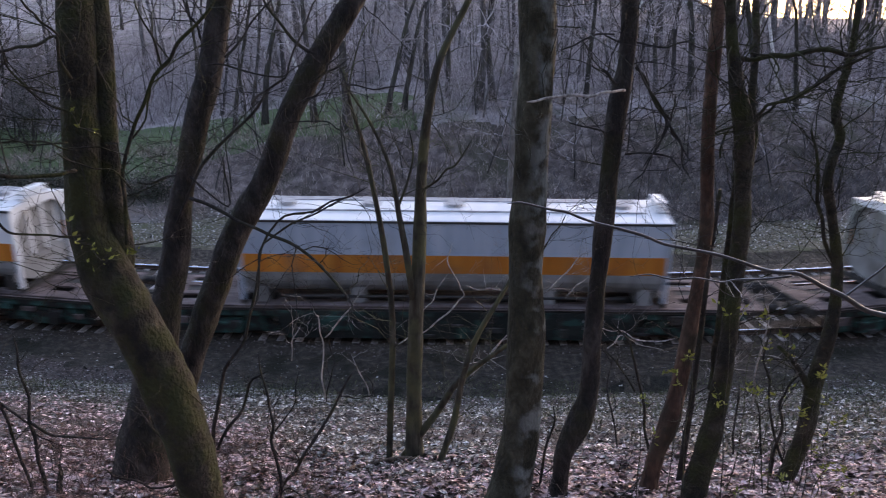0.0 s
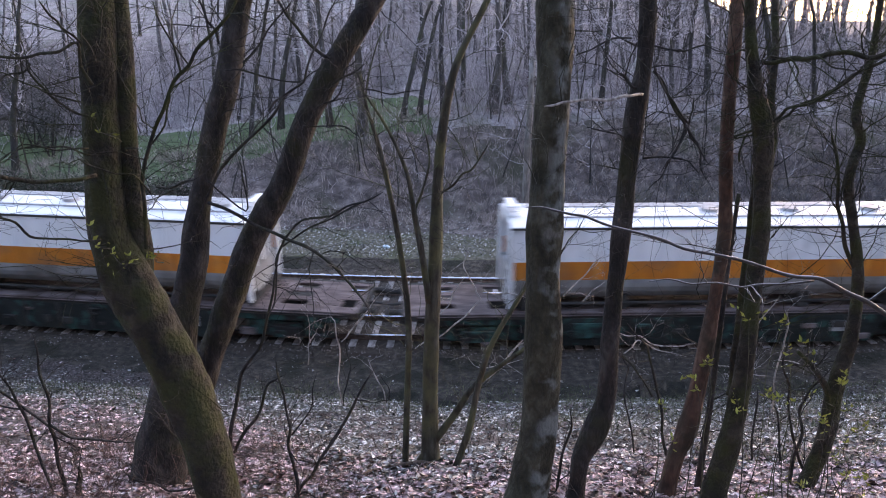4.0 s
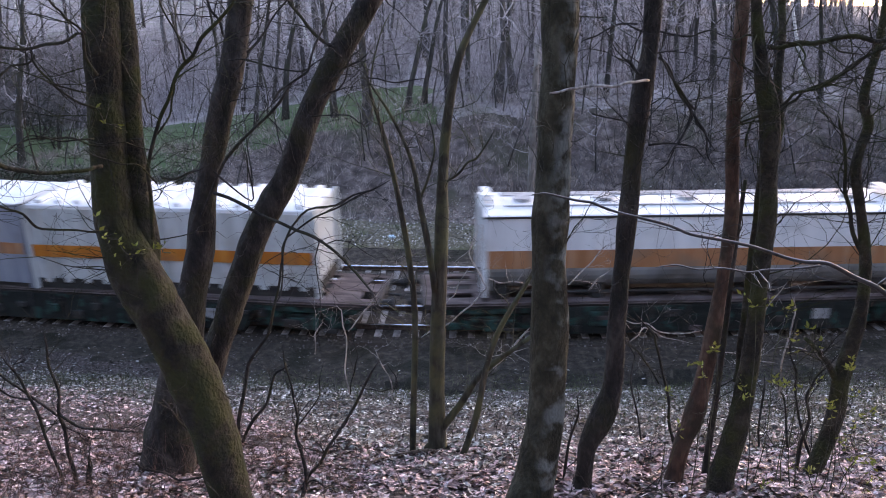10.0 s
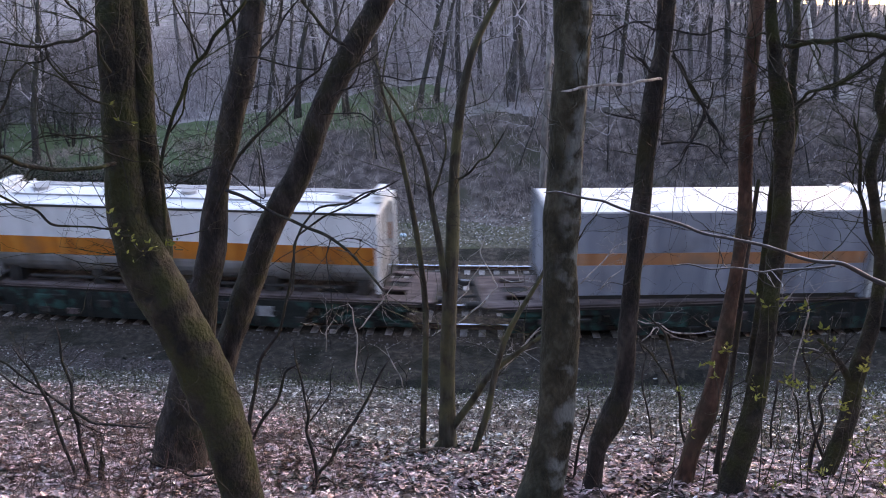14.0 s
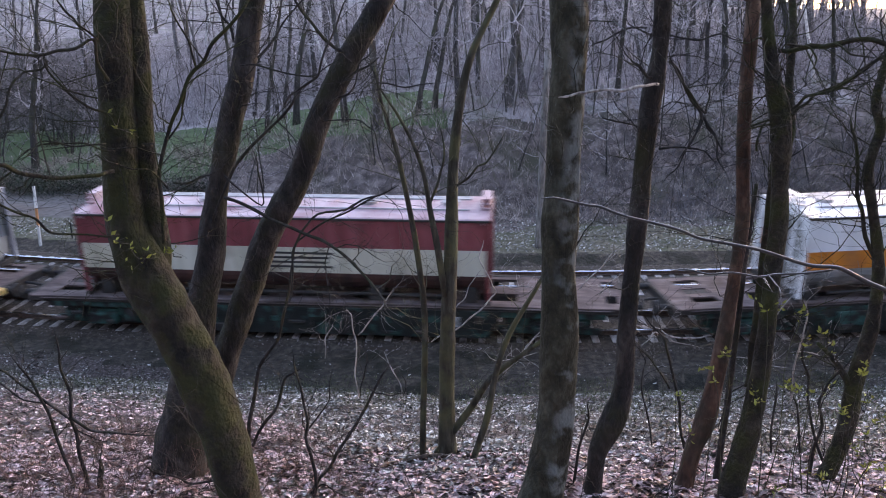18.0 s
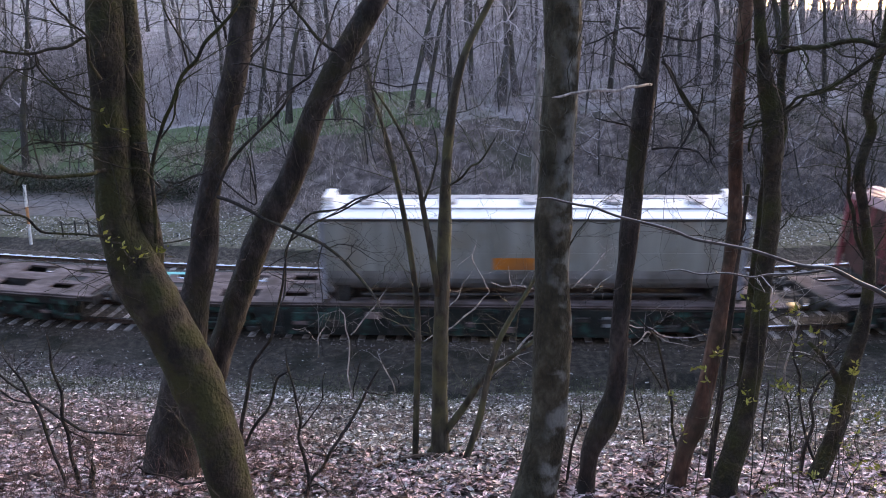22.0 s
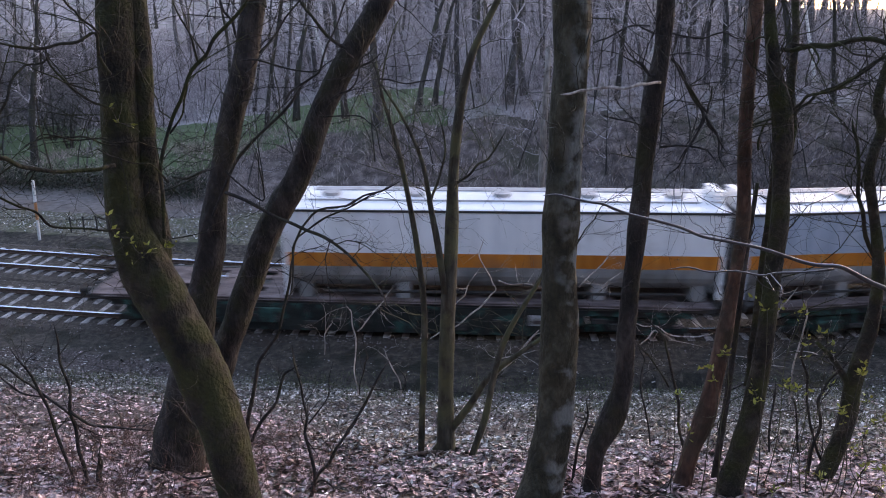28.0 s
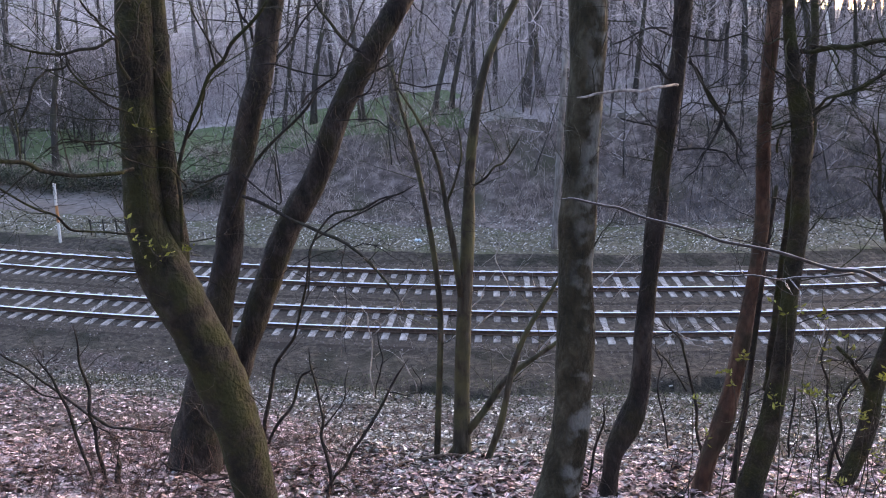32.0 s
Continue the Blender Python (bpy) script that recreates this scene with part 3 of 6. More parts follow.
grow("bare_tree", 'thick mossy dark trunk leaning over the leaf slope', 'tree', bark_moss, 26,
    [(-1.595, 5.7, 5.189, 0.2033), (-1.606, 5.7, 5.39, 0.1848), (-1.617, 5.7, 5.49, 0.184), (-1.751, 5.7, 6.251, 0.1909), (-1.86, 5.7, 6.666, 0.1915), (-1.979, 5.7, 7.008, 0.1948), (-2.07, 5.7, 7.206, 0.2033), (-2.171, 5.7, 7.443, 0.201), (-2.244, 5.7, 7.674, 0.1825), (-2.282, 5.7, 7.9, 0.1525), (-2.287, 5.7, 8.207, 0.1364), (-2.259, 5.7, 8.672, 0.1294), (-2.231, 5.7, 9.116, 0.1266), (-2.205, 5.7, 9.541, 0.1257), (-2.154, 5.7, 10.268, 0.1032), (-2.084, 5.7, 11.007, 0.0717)],
    [(-2.212, 5.78, 7.322, 0.0836), (-2.138, 5.78, 7.509, 0.0953), (-2.091, 5.78, 7.694, 0.0863), (-2.097, 5.78, 7.877, 0.0774), (-2.118, 5.78, 8.189, 0.0762), (-2.111, 5.78, 8.661, 0.0745), (-2.087, 5.78, 9.111, 0.0729), (-2.081, 5.78, 9.543, 0.0713), (-2.077, 5.78, 10.065, 0.0584), (-2.055, 5.78, 10.731, 0.0358)],
    [(-1.993, 5.6, 7.793, 0.0225), (-1.972, 5.6, 8.142, 0.0222), (-1.849, 5.6, 8.685, 0.0216), (-1.682, 5.6, 9.025, 0.0212), (-1.503, 5.6, 9.248, 0.0192), (-1.259, 5.6, 9.489, 0.0173), (-0.971, 5.6, 9.841, 0.0119)],
    [(-2.212, 5.5, 9.007, 0.0174), (-2.227, 5.375, 9.292, 0.015), (-2.424, 5.25, 9.22, 0.0147), (-2.566, 5.125, 9.197, 0.0128), (-2.817, 5, 9.3, 0.0093)],
    [(-2.218, 5.5, 8.773, 0.0141), (-2.329, 5.425, 8.826, 0.0121), (-2.435, 5.35, 8.939, 0.0118), (-2.48, 5.275, 9.037, 0.01), (-2.497, 5.2, 9.185, 0.0081)],
    [(-2.261, 5.5, 8.37, 0.0215), (-2.288, 5.32, 8.373, 0.0208), (-2.494, 5.14, 8.389, 0.0201), (-2.654, 4.96, 8.462, 0.0205), (-2.756, 4.78, 8.55, 0.0212), (-2.94, 4.6, 8.643, 0.0217)],
    [(-2.28, 5.5, 7.894, 0.011), (-2.442, 5.36, 7.934, 0.0107), (-2.647, 5.22, 7.994, 0.0122), (-2.763, 5.08, 8.164, 0.0117), (-2.884, 4.94, 8.316, 0.0113), (-2.993, 4.8, 8.453, 0.0094)],
    [(-2.219, 5.5, 8.513, 0.0089), (-2.36, 5.333, 8.596, 0.0086), (-2.548, 5.167, 8.618, 0.0083), (-2.659, 5, 8.559, 0.0065)],
    [(-2.258, 5.5, 9.29, 0.012), (-2.323, 5.4, 9.38, 0.01), (-2.354, 5.3, 9.462, 0.0098), (-2.368, 5.2, 9.551, 0.008)],
    [(-2.522, 5.3, 9.152, 0.0099), (-2.644, 5.225, 9.087, 0.0098), (-2.688, 5.15, 9.03, 0.0113), (-2.72, 5.075, 8.89, 0.0113), (-2.775, 5, 8.752, 0.0112)],
    [(-2.248, 5.4, 8.893, 0.0086), (-2.425, 5.3, 8.962, 0.0101), (-2.448, 5.2, 9.005, 0.0082), (-2.603, 5.1, 9.105, 0.0064), (-2.693, 5, 9.108, 0.0063)],
    [(-1.875, 5.6, 8.583, 0.0108), (-1.737, 5.567, 8.832, 0.0107), (-1.687, 5.533, 8.967, 0.007), (-1.51, 5.5, 9.074, 0.0069)],
    [(-1.628, 5.6, 9.095, 0.0123), (-1.654, 5.567, 9.276, 0.0104), (-1.73, 5.533, 9.451, 0.0085), (-1.745, 5.5, 9.573, 0.0067)],
    [(-1.816, 5.3, 8.279, 0.0105), (-1.896, 5.2, 8.43, 0.0068), (-2.055, 5.1, 8.484, 0.0066), (-2.174, 5, 8.586, 0.0049)],
    [(-2.249, 5.4, 8.58, 0.0087), (-2.412, 5.267, 8.584, 0.0085), (-2.569, 5.133, 8.639, 0.0066), (-2.642, 5, 8.533, 0.0065)])
grow("bare_tree", 'dark trunk rising from a broad rough stump', 'tree', bark_dark, 20,
    [(-2.861, 7.4, 4.305, 0.3259), (-2.329, 7.4, 6.581, 0.1494), (-2.250, 7.4, 6.886, 0.1421), (-2.173, 7.4, 7.184, 0.1351), (-2.125, 7.4, 7.476, 0.1281), (-2.067, 7.4, 7.762, 0.1158), (-1.989, 7.4, 8.042, 0.1037), (-1.841, 7.4, 8.586, 0.1178), (-1.749, 7.4, 8.850, 0.1140), (-1.687, 7.4, 9.108, 0.1077), (-1.574, 7.4, 9.611, 0.1083), (-1.454, 7.4, 9.951, 0.1028), (-1.225, 7.4, 10.787, 0.0827)],
    [(-2.152, 7.3, 7.438, 0.022), (-1.835, 7.225, 8.069, 0.0213), (-1.53, 7.15, 8.392, 0.0208), (-1.24, 7.075, 8.661, 0.0181), (-1.107, 7, 8.829, 0.0134)],
    [(-1.937, 7.2, 7.8, 0.0262), (-1.608, 7.033, 7.707, 0.0257), (-1.272, 6.867, 7.587, 0.023), (-0.944, 6.7, 7.493, 0.0226), (-0.679, 6.533, 7.34, 0.02), (-0.483, 6.367, 7.174, 0.0175), (-0.347, 6.2, 6.998, 0.0108)],
    [(-1.177, 6.9, 7.524, 0.0162), (-0.739, 6.8, 7.76, 0.0136), (-0.421, 6.7, 7.914, 0.0111), (-0.24, 6.6, 8.027, 0.0087)],
    [(-1.177, 6.9, 7.524, 0.0162), (-1.249, 6.8, 7.356, 0.0161), (-1.247, 6.7, 7.113, 0.0137), (-1.322, 6.6, 6.874, 0.0114)],
    [(-1.755, 7.3, 9.259, 0.0205), (-1.841, 7.3, 9.456, 0.0181), (-1.941, 7.3, 9.746, 0.0156)],
    [(-1.275, 7, 8.691, 0.0157), (-1.126, 6.96, 8.83, 0.0155), (-0.947, 6.92, 8.949, 0.0132), (-0.865, 6.88, 9.178, 0.013), (-0.7, 6.84, 9.524, 0.0106), (-0.61, 6.8, 9.676, 0.0084)],
    [(-1.546, 7.3, 9.093, 0.0161), (-1.34, 7.2, 9.298, 0.0135), (-1.141, 7.1, 9.526, 0.011), (-1.02, 7, 9.65, 0.0086)],
    [(-1.7, 7.2, 9.027, 0.0113), (-1.342, 7.1, 8.985, 0.0112), (-0.991, 7, 8.944, 0.0089), (-0.773, 6.9, 9.082, 0.0065)],
    [(-1.869, 7, 8.047, 0.0138), (-1.528, 6.933, 7.778, 0.0115), (-1.525, 6.867, 8.109, 0.0112), (-1.532, 6.8, 8.292, 0.0088)],
    [(-1.249, 7, 7.398, 0.0118), (-0.971, 6.867, 7.618, 0.0138), (-0.71, 6.733, 7.759, 0.0112), (-0.358, 6.6, 7.964, 0.0088)],
    [(-2.341, 7, 7.991, 0.0161), (-2.047, 6.9, 8.064, 0.0136), (-1.878, 6.8, 8.136, 0.0089)])
grow("bare_tree", 'leaning trunk with patchy bark above the slope', 'tree', bark_dark, 18,
    [(-2.735, 7.8, 4.183, 0.1405), (-2.505, 7.8, 5.061, 0.1367), (-2.293, 7.8, 5.689, 0.134), (-2.13, 7.8, 6.161, 0.1377), (-1.919, 7.8, 6.682, 0.141), (-1.632, 7.8, 7.359, 0.1379), (-1.326, 7.8, 7.854, 0.1302), (-1.043, 7.8, 8.548, 0.1191), (-0.727, 7.8, 9.102, 0.1168), (-0.436, 7.8, 9.557, 0.1124), (-0.098, 7.8, 10.149, 0.095), (0.279, 7.8, 10.884, 0.0681)],
    [(-0.717, 7.7, 9.105, 0.0291), (-0.983, 7.7, 9.262, 0.0217), (-1.185, 7.7, 9.521, 0.0191), (-1.384, 7.7, 9.775, 0.0142)],
    [(-0.925, 7.7, 8.752, 0.0196), (-0.669, 7.7, 8.944, 0.0171), (-0.444, 7.7, 9.081, 0.0121)],
    [(-0.943, 7.6, 8.64, 0.0146), (-0.746, 7.5, 8.741, 0.012), (-0.619, 7.4, 9.03, 0.0094), (-0.467, 7.3, 9.172, 0.0092)],
    [(-0.544, 7.6, 9.023, 0.012), (-0.45, 7.467, 8.853, 0.0119), (-0.196, 7.333, 8.812, 0.0094), (0.087, 7.2, 8.859, 0.0092)],
    [(-1.025, 7.6, 8.473, 0.0098), (-0.643, 7.467, 8.492, 0.0096), (-0.491, 7.333, 8.401, 0.0095), (-0.386, 7.2, 8.023, 0.0071)])
grow("bare_tree", 'slender young tree with a forked greenish stem', 'tree', bark_green, 22,
    [(0.216, 8.431, 4.04, 0.1323), (0.216, 8.431, 4.235, 0.1181), (0.219, 8.431, 5.015, 0.0962), (0.237, 8.431, 6.119, 0.0868), (0.273, 8.431, 7.019, 0.0784), (0.32, 8.431, 8.122, 0.0538), (0.467, 8.431, 8.975, 0.0418), (0.75, 8.431, 9.586, 0.0359), (1.001, 8.431, 10.063, 0.0258)],
    [(0.198, 8.381, 6.349, 0.0453), (0.122, 8.331, 6.912, 0.0387), (0.037, 8.281, 7.386, 0.0332), (-0.05, 8.231, 7.903, 0.0244), (-0.241, 8.181, 8.366, 0.0159), (-0.478, 8.131, 8.751, 0.0104)],
    [(0.037, 8.431, 7.284, 0.0226), (0.103, 8.364, 7.625, 0.0222), (0.198, 8.297, 8.017, 0.0163), (0.108, 8.231, 8.452, 0.0106)],
    [(0.294, 8.431, 7.613, 0.0224), (0.476, 8.297, 7.768, 0.0192), (0.65, 8.164, 7.949, 0.0161), (0.844, 8.031, 8.302, 0.0105)],
    [(0.075, 8.431, 4.236, 0.0425), (0.491, 8.356, 4.886, 0.0443), (0.753, 8.281, 5.351, 0.0376), (1.267, 8.206, 5.798, 0.0261), (1.382, 8.131, 5.957, 0.0143)])
grow("bare_tree", 'thin straight sapling with greenish bark', 'tree', bark_green, 12,
    [(-0.095, 8.384, 4.069, 0.0463), (-0.093, 8.384, 4.225, 0.0413), (-0.069, 8.384, 5.039, 0.0403), (-0.042, 8.384, 6.066, 0.0370), (-0.11, 8.384, 6.828, 0.0341), (-0.214, 8.384, 7.491, 0.0314), (-0.344, 8.384, 8.125, 0.0269), (-0.468, 8.384, 8.553, 0.0174), (-0.546, 8.384, 8.969, 0.0114)],
    [(-0.497, 8.384, 8.583, 0.0155), (-0.411, 8.384, 9.087, 0.0114), (-0.235, 8.384, 9.49, 0.0094)])
grow("bare_tree", 'thin sapling leaning towards the railway', 'tree', bark_green, 6,
    [(0.491, 8.144, 4.152, 0.0494), (0.515, 8.144, 4.315, 0.0441), (0.68, 8.144, 4.864, 0.0405), (0.78, 8.144, 5.453, 0.0369), (0.929, 8.144, 5.951, 0.0315), (1.207, 8.144, 6.469, 0.0254), (1.357, 8.144, 6.772, 0.0168)])
grow("bare_tree", 'straight tall trunk with pale lichen patches', 'tree', bark_grey, 10,
    [(0.914, 5.7, 5.165, 0.2425), (0.928, 5.7, 5.334, 0.2165), (0.977, 5.7, 5.632, 0.1775), (1.016, 5.7, 5.904, 0.1611), (1.050, 5.7, 6.170, 0.1546), (1.057, 5.7, 6.431, 0.1458), (1.047, 5.7, 6.935, 0.1517), (1.033, 5.7, 7.418, 0.1394), (1.033, 5.7, 7.880, 0.1364), (1.035, 5.7, 8.322, 0.1271), (1.045, 5.7, 8.747, 0.1309), (1.047, 5.7, 9.155, 0.1304), (1.027, 5.7, 9.547, 0.1318), (1.008, 5.7, 10.199, 0.1088), (0.985, 5.7, 11.020, 0.0873)])
grow("bare_tree", 'dark crooked trunk with a swollen bend', 'tree', bark_dark, 16,
    [(1.469, 6.1, 4.983, 0.1368), (1.472, 6.1, 5.049, 0.1221), (1.503, 6.1, 5.362, 0.0732), (1.526, 6.1, 5.654, 0.0852), (1.634, 6.1, 5.938, 0.1150), (1.711, 6.1, 6.217, 0.0860), (1.722, 6.1, 6.490, 0.0825), (1.718, 6.1, 6.757, 0.0791), (1.729, 6.1, 7.275, 0.0726), (1.746, 6.1, 7.770, 0.0782), (1.763, 6.1, 8.245, 0.0742), (1.783, 6.1, 8.701, 0.0795), (1.806, 6.1, 8.922, 0.0810), (1.830, 6.1, 9.138, 0.0668), (1.829, 6.1, 9.559, 0.0655), (1.774, 6.1, 10.112, 0.0587), (1.687, 6.1, 10.898, 0.0382)],
    [(1.911, 6.1, 9.09, 0.0156), (2.02, 6.05, 8.921, 0.0156), (2.166, 6, 8.686, 0.0176), (2.092, 5.95, 8.471, 0.0098), (1.976, 5.9, 8.322, 0.0078)],
    [(2.166, 6, 8.686, 0.0156), (2.29, 5.95, 8.494, 0.0117), (2.364, 5.9, 8.234, 0.0079)],
    [(1.759, 6, 8.965, 0.0154), (1.69, 6, 9.008, 0.0173), (1.598, 6, 9.083, 0.0115)],
    [(1.692, 6, 9.338, 0.0113), (1.531, 5.933, 9.336, 0.0112), (1.349, 5.867, 9.253, 0.0093), (1.224, 5.8, 9.212, 0.0073)],
    [(1.869, 6, 9.284, 0.0114), (2.069, 5.9, 9.246, 0.0112), (2.199, 5.8, 9.291, 0.0092), (2.332, 5.7, 9.24, 0.0072)],
    [(1.383, 6, 8.662, 0.0078), (1.564, 6, 8.62, 0.0098), (1.701, 6, 8.576, 0.0078)],
    [(1.848, 6, 8.412, 0.0138), (2.126, 5.933, 8.419, 0.0117), (2.178, 5.867, 8.407, 0.0097), (2.252, 5.8, 8.315, 0.0058)],
    [(2.2, 6, 8.685, 0.0117), (2.118, 6, 8.772, 0.0136), (1.984, 6, 8.945, 0.0116), (1.883, 6, 9.116, 0.0096)],
    [(2.2, 6, 8.685, 0.0117), (2.219, 6, 8.802, 0.0097), (2.219, 6, 8.89, 0.0077)],
    [(2.193, 6, 8.67, 0.0117), (2.127, 5.967, 8.54, 0.0098), (1.989, 5.933, 8.273, 0.0079), (1.868, 5.9, 8.157, 0.0059)],
    [(2.193, 6, 8.67, 0.0117), (2.273, 5.95, 8.514, 0.0098), (2.358, 5.9, 8.373, 0.0059)])
grow("bare_tree", 'slim reddish-brown trunk beside a darker one', 'tree', bark_red, 8,
    [(2.396, 6.3, 4.903, 0.1094), (2.427, 6.3, 5.213, 0.0843), (2.474, 6.3, 5.516, 0.0807), (2.557, 6.3, 5.811, 0.0878), (2.601, 6.3, 6.100, 0.0789), (2.656, 6.3, 6.660, 0.0720), (2.691, 6.3, 7.196, 0.0579), (2.710, 6.3, 7.709, 0.0592), (2.667, 6.3, 8.202, 0.0579), (2.633, 6.3, 8.675, 0.0543), (2.622, 6.3, 9.128, 0.0625), (2.613, 6.3, 9.564, 0.0545), (2.557, 6.3, 10.306, 0.0518), (2.504, 6.3, 11.070, 0.0358)])
grow("bare_tree", 'dark green-stained trunk forking above head height', 'tree', bark_moss, 22,
    [(2.726, 6, 4.999, 0.1411), (2.731, 6, 5.112, 0.1260), (2.757, 6, 5.401, 0.1118), (2.812, 6, 5.689, 0.1028), (2.846, 6, 5.972, 0.0890), (2.866, 6, 6.248, 0.0880), (2.892, 6, 6.783, 0.0738), (2.882, 6, 7.294, 0.0721), (2.881, 6, 7.785, 0.0706), (2.839, 6, 8.255, 0.0691), (2.821, 6, 8.482, 0.0775), (2.787, 6, 8.705, 0.0790), (2.714, 6, 8.924, 0.0670), (2.664, 6, 9.138, 0.0552), (2.620, 6, 9.348, 0.0437), (2.588, 6, 9.554, 0.0346), (2.502, 6, 10.108, 0.0329), (2.390, 6, 10.811, 0.0310)],
    [(2.934, 6.1, 8.291, 0.0356), (3.007, 6.225, 8.551, 0.0319), (2.995, 6.35, 9.042, 0.0318), (3.002, 6.475, 9.574, 0.0297), (2.997, 6.6, 10.271, 0.024)],
    [(2.878, 6.2, 6.211, 0.0351), (2.891, 6.24, 6.581, 0.0326), (2.916, 6.28, 7.103, 0.03), (2.939, 6.32, 7.71, 0.0273), (2.947, 6.36, 8.05, 0.0192), (2.956, 6.4, 8.287, 0.0106)],
    [(2.968, 6.2, 8.622, 0.0182), (3.052, 6.12, 8.745, 0.0159), (3.134, 6.04, 8.851, 0.0157), (3.308, 5.96, 8.958, 0.0173), (3.471, 5.88, 9.111, 0.0189), (3.68, 5.8, 9.239, 0.0148)],
    [(2.812, 6.2, 9.158, 0.0251), (2.933, 6.08, 9.175, 0.0265), (3.048, 5.96, 9.189, 0.0279), (3.235, 5.84, 9.243, 0.0273), (3.426, 5.72, 9.207, 0.025), (3.669, 5.6, 9.283, 0.0178)],
    [(2.827, 6, 8.646, 0.0118), (2.655, 6, 8.587, 0.0098), (2.481, 6, 8.532, 0.0079)],
    [(2.871, 6, 8.706, 0.0176), (2.94, 5.925, 8.816, 0.0173), (3.1, 5.85, 8.868, 0.0171), (3.218, 5.775, 8.973, 0.0149), (3.314, 5.7, 9.075, 0.0147)],
    [(2.57, 6, 8.584, 0.0138), (2.7, 6, 8.63, 0.0137), (2.871, 6, 8.706, 0.0157)],
    [(2.779, 6, 9.21, 0.0134), (2.925, 5.933, 9.186, 0.0114), (2.96, 5.867, 9.105, 0.0094), (2.909, 5.8, 9.024, 0.0056)],
    [(2.599, 6, 9.25, 0.0133), (2.444, 5.9, 9.223, 0.0094), (2.288, 5.8, 9.237, 0.0074)],
    [(3.106, 5.9, 9.216, 0.0113), (3.152, 5.75, 9.14, 0.0092), (3.249, 5.6, 9.12, 0.009)],
    [(2.637, 6, 8.389, 0.0119), (2.65, 6, 8.54, 0.0118), (2.7, 6, 8.63, 0.0098)])
grow("bare_tree", 'mossy crooked tree at the edge of the thicket', 'tree', bark_moss, 30,
    [(4.052, 6.956, 4.444, 0.1048), (4.106, 6.956, 4.589, 0.0938), (4.264, 6.956, 5.147, 0.0884), (4.311, 6.956, 5.480, 0.0905), (4.315, 6.956, 5.775, 0.0893), (4.352, 6.956, 6.114, 0.0817), (4.399, 6.956, 6.450, 0.0711), (4.405, 6.956, 6.778, 0.0607), (4.376, 6.956, 7.071, 0.0537), (4.315, 6.956, 7.357, 0.0499), (4.229, 6.956, 7.665, 0.0493), (4.131, 6.956, 8.020, 0.0486), (4.152, 6.956, 8.233, 0.0454), (4.189, 6.956, 8.437, 0.0454), (4.104, 6.956, 8.649, 0.0390), (4.127, 6.956, 8.902, 0.0390), (4.162, 6.956, 9.100, 0.0361), (4.177, 6.956, 9.392, 0.0301), (4.173, 6.956, 9.725, 0.0271)],
    [(4.356, 6.956, 7.128, 0.0283), (4.135, 6.956, 7.638, 0.0276), (4.042, 6.956, 7.967, 0.0242), (3.966, 6.956, 8.339, 0.0209), (3.897, 6.956, 8.522, 0.0148)],
    [(4.315, 6.956, 5.775, 0.0463), (4.075, 6.956, 6.118, 0.0257), (3.877, 6.956, 6.305, 0.0189)])
grow("bare_tree", 'thin grey sapling between larger trunks', 'tree', bark_dark, 8,
    [(2.923, 6.781, 4.668, 0.0419), (2.926, 6.781, 4.831, 0.0374), (2.945, 6.781, 5.353, 0.0343), (2.963, 6.781, 5.856, 0.0313), (2.978, 6.781, 6.694, 0.0286), (2.987, 6.781, 7.372, 0.0232), (3.012, 6.781, 7.964, 0.0182)])
grow("overhanging_branch", 'bare overhanging branch with two long shoots', 'branch', bark_top_lit, 0,
    [(3.127, 3.3, 7.718, 0.0320), (2.695, 3.3, 7.931, 0.0219), (2.458, 3.3, 8.035, 0.0158), (2.137, 3.3, 8.158, 0.0121), (1.942, 3.3, 8.252, 0.0105), (1.78, 3.3, 8.284, 0.0091), (1.644, 3.3, 8.322, 0.0086), (1.376, 3.3, 8.395, 0.0078), (1.138, 3.3, 8.464, 0.0071), (0.903, 3.3, 8.527, 0.0063), (0.774, 3.3, 8.576, 0.0063), (0.646, 3.3, 8.6, 0.0055), (0.507, 3.3, 8.615, 0.0042)],
    [(1.862, 3.3, 8.264, 0.0065), (1.68, 3.3, 8.248, 0.0058), (1.523, 3.3, 8.236, 0.0050), (1.286, 3.3, 8.253, 0.0043), (1.089, 3.3, 8.267, 0.0036)],
    [(2.142, 3.3, 8.161, 0.0065), (2.304, 3.3, 8.302, 0.0058), (2.423, 3.3, 8.514, 0.0049)])
grow("dead_twig", 'pale barkless twig jutting from a dark trunk', 'branch', bark_pale, 0,
    [(1.813, 6.02, 8.915, 0.0115), (1.665, 5.75, 8.928, 0.0115), (1.532, 5.6, 8.931, 0.011), (1.302, 5.5, 8.918, 0.0105), (1.128, 5.45, 8.903, 0.0098), (1.008, 5.4, 8.884, 0.009), (0.931, 5.4, 8.876, 0.007)])
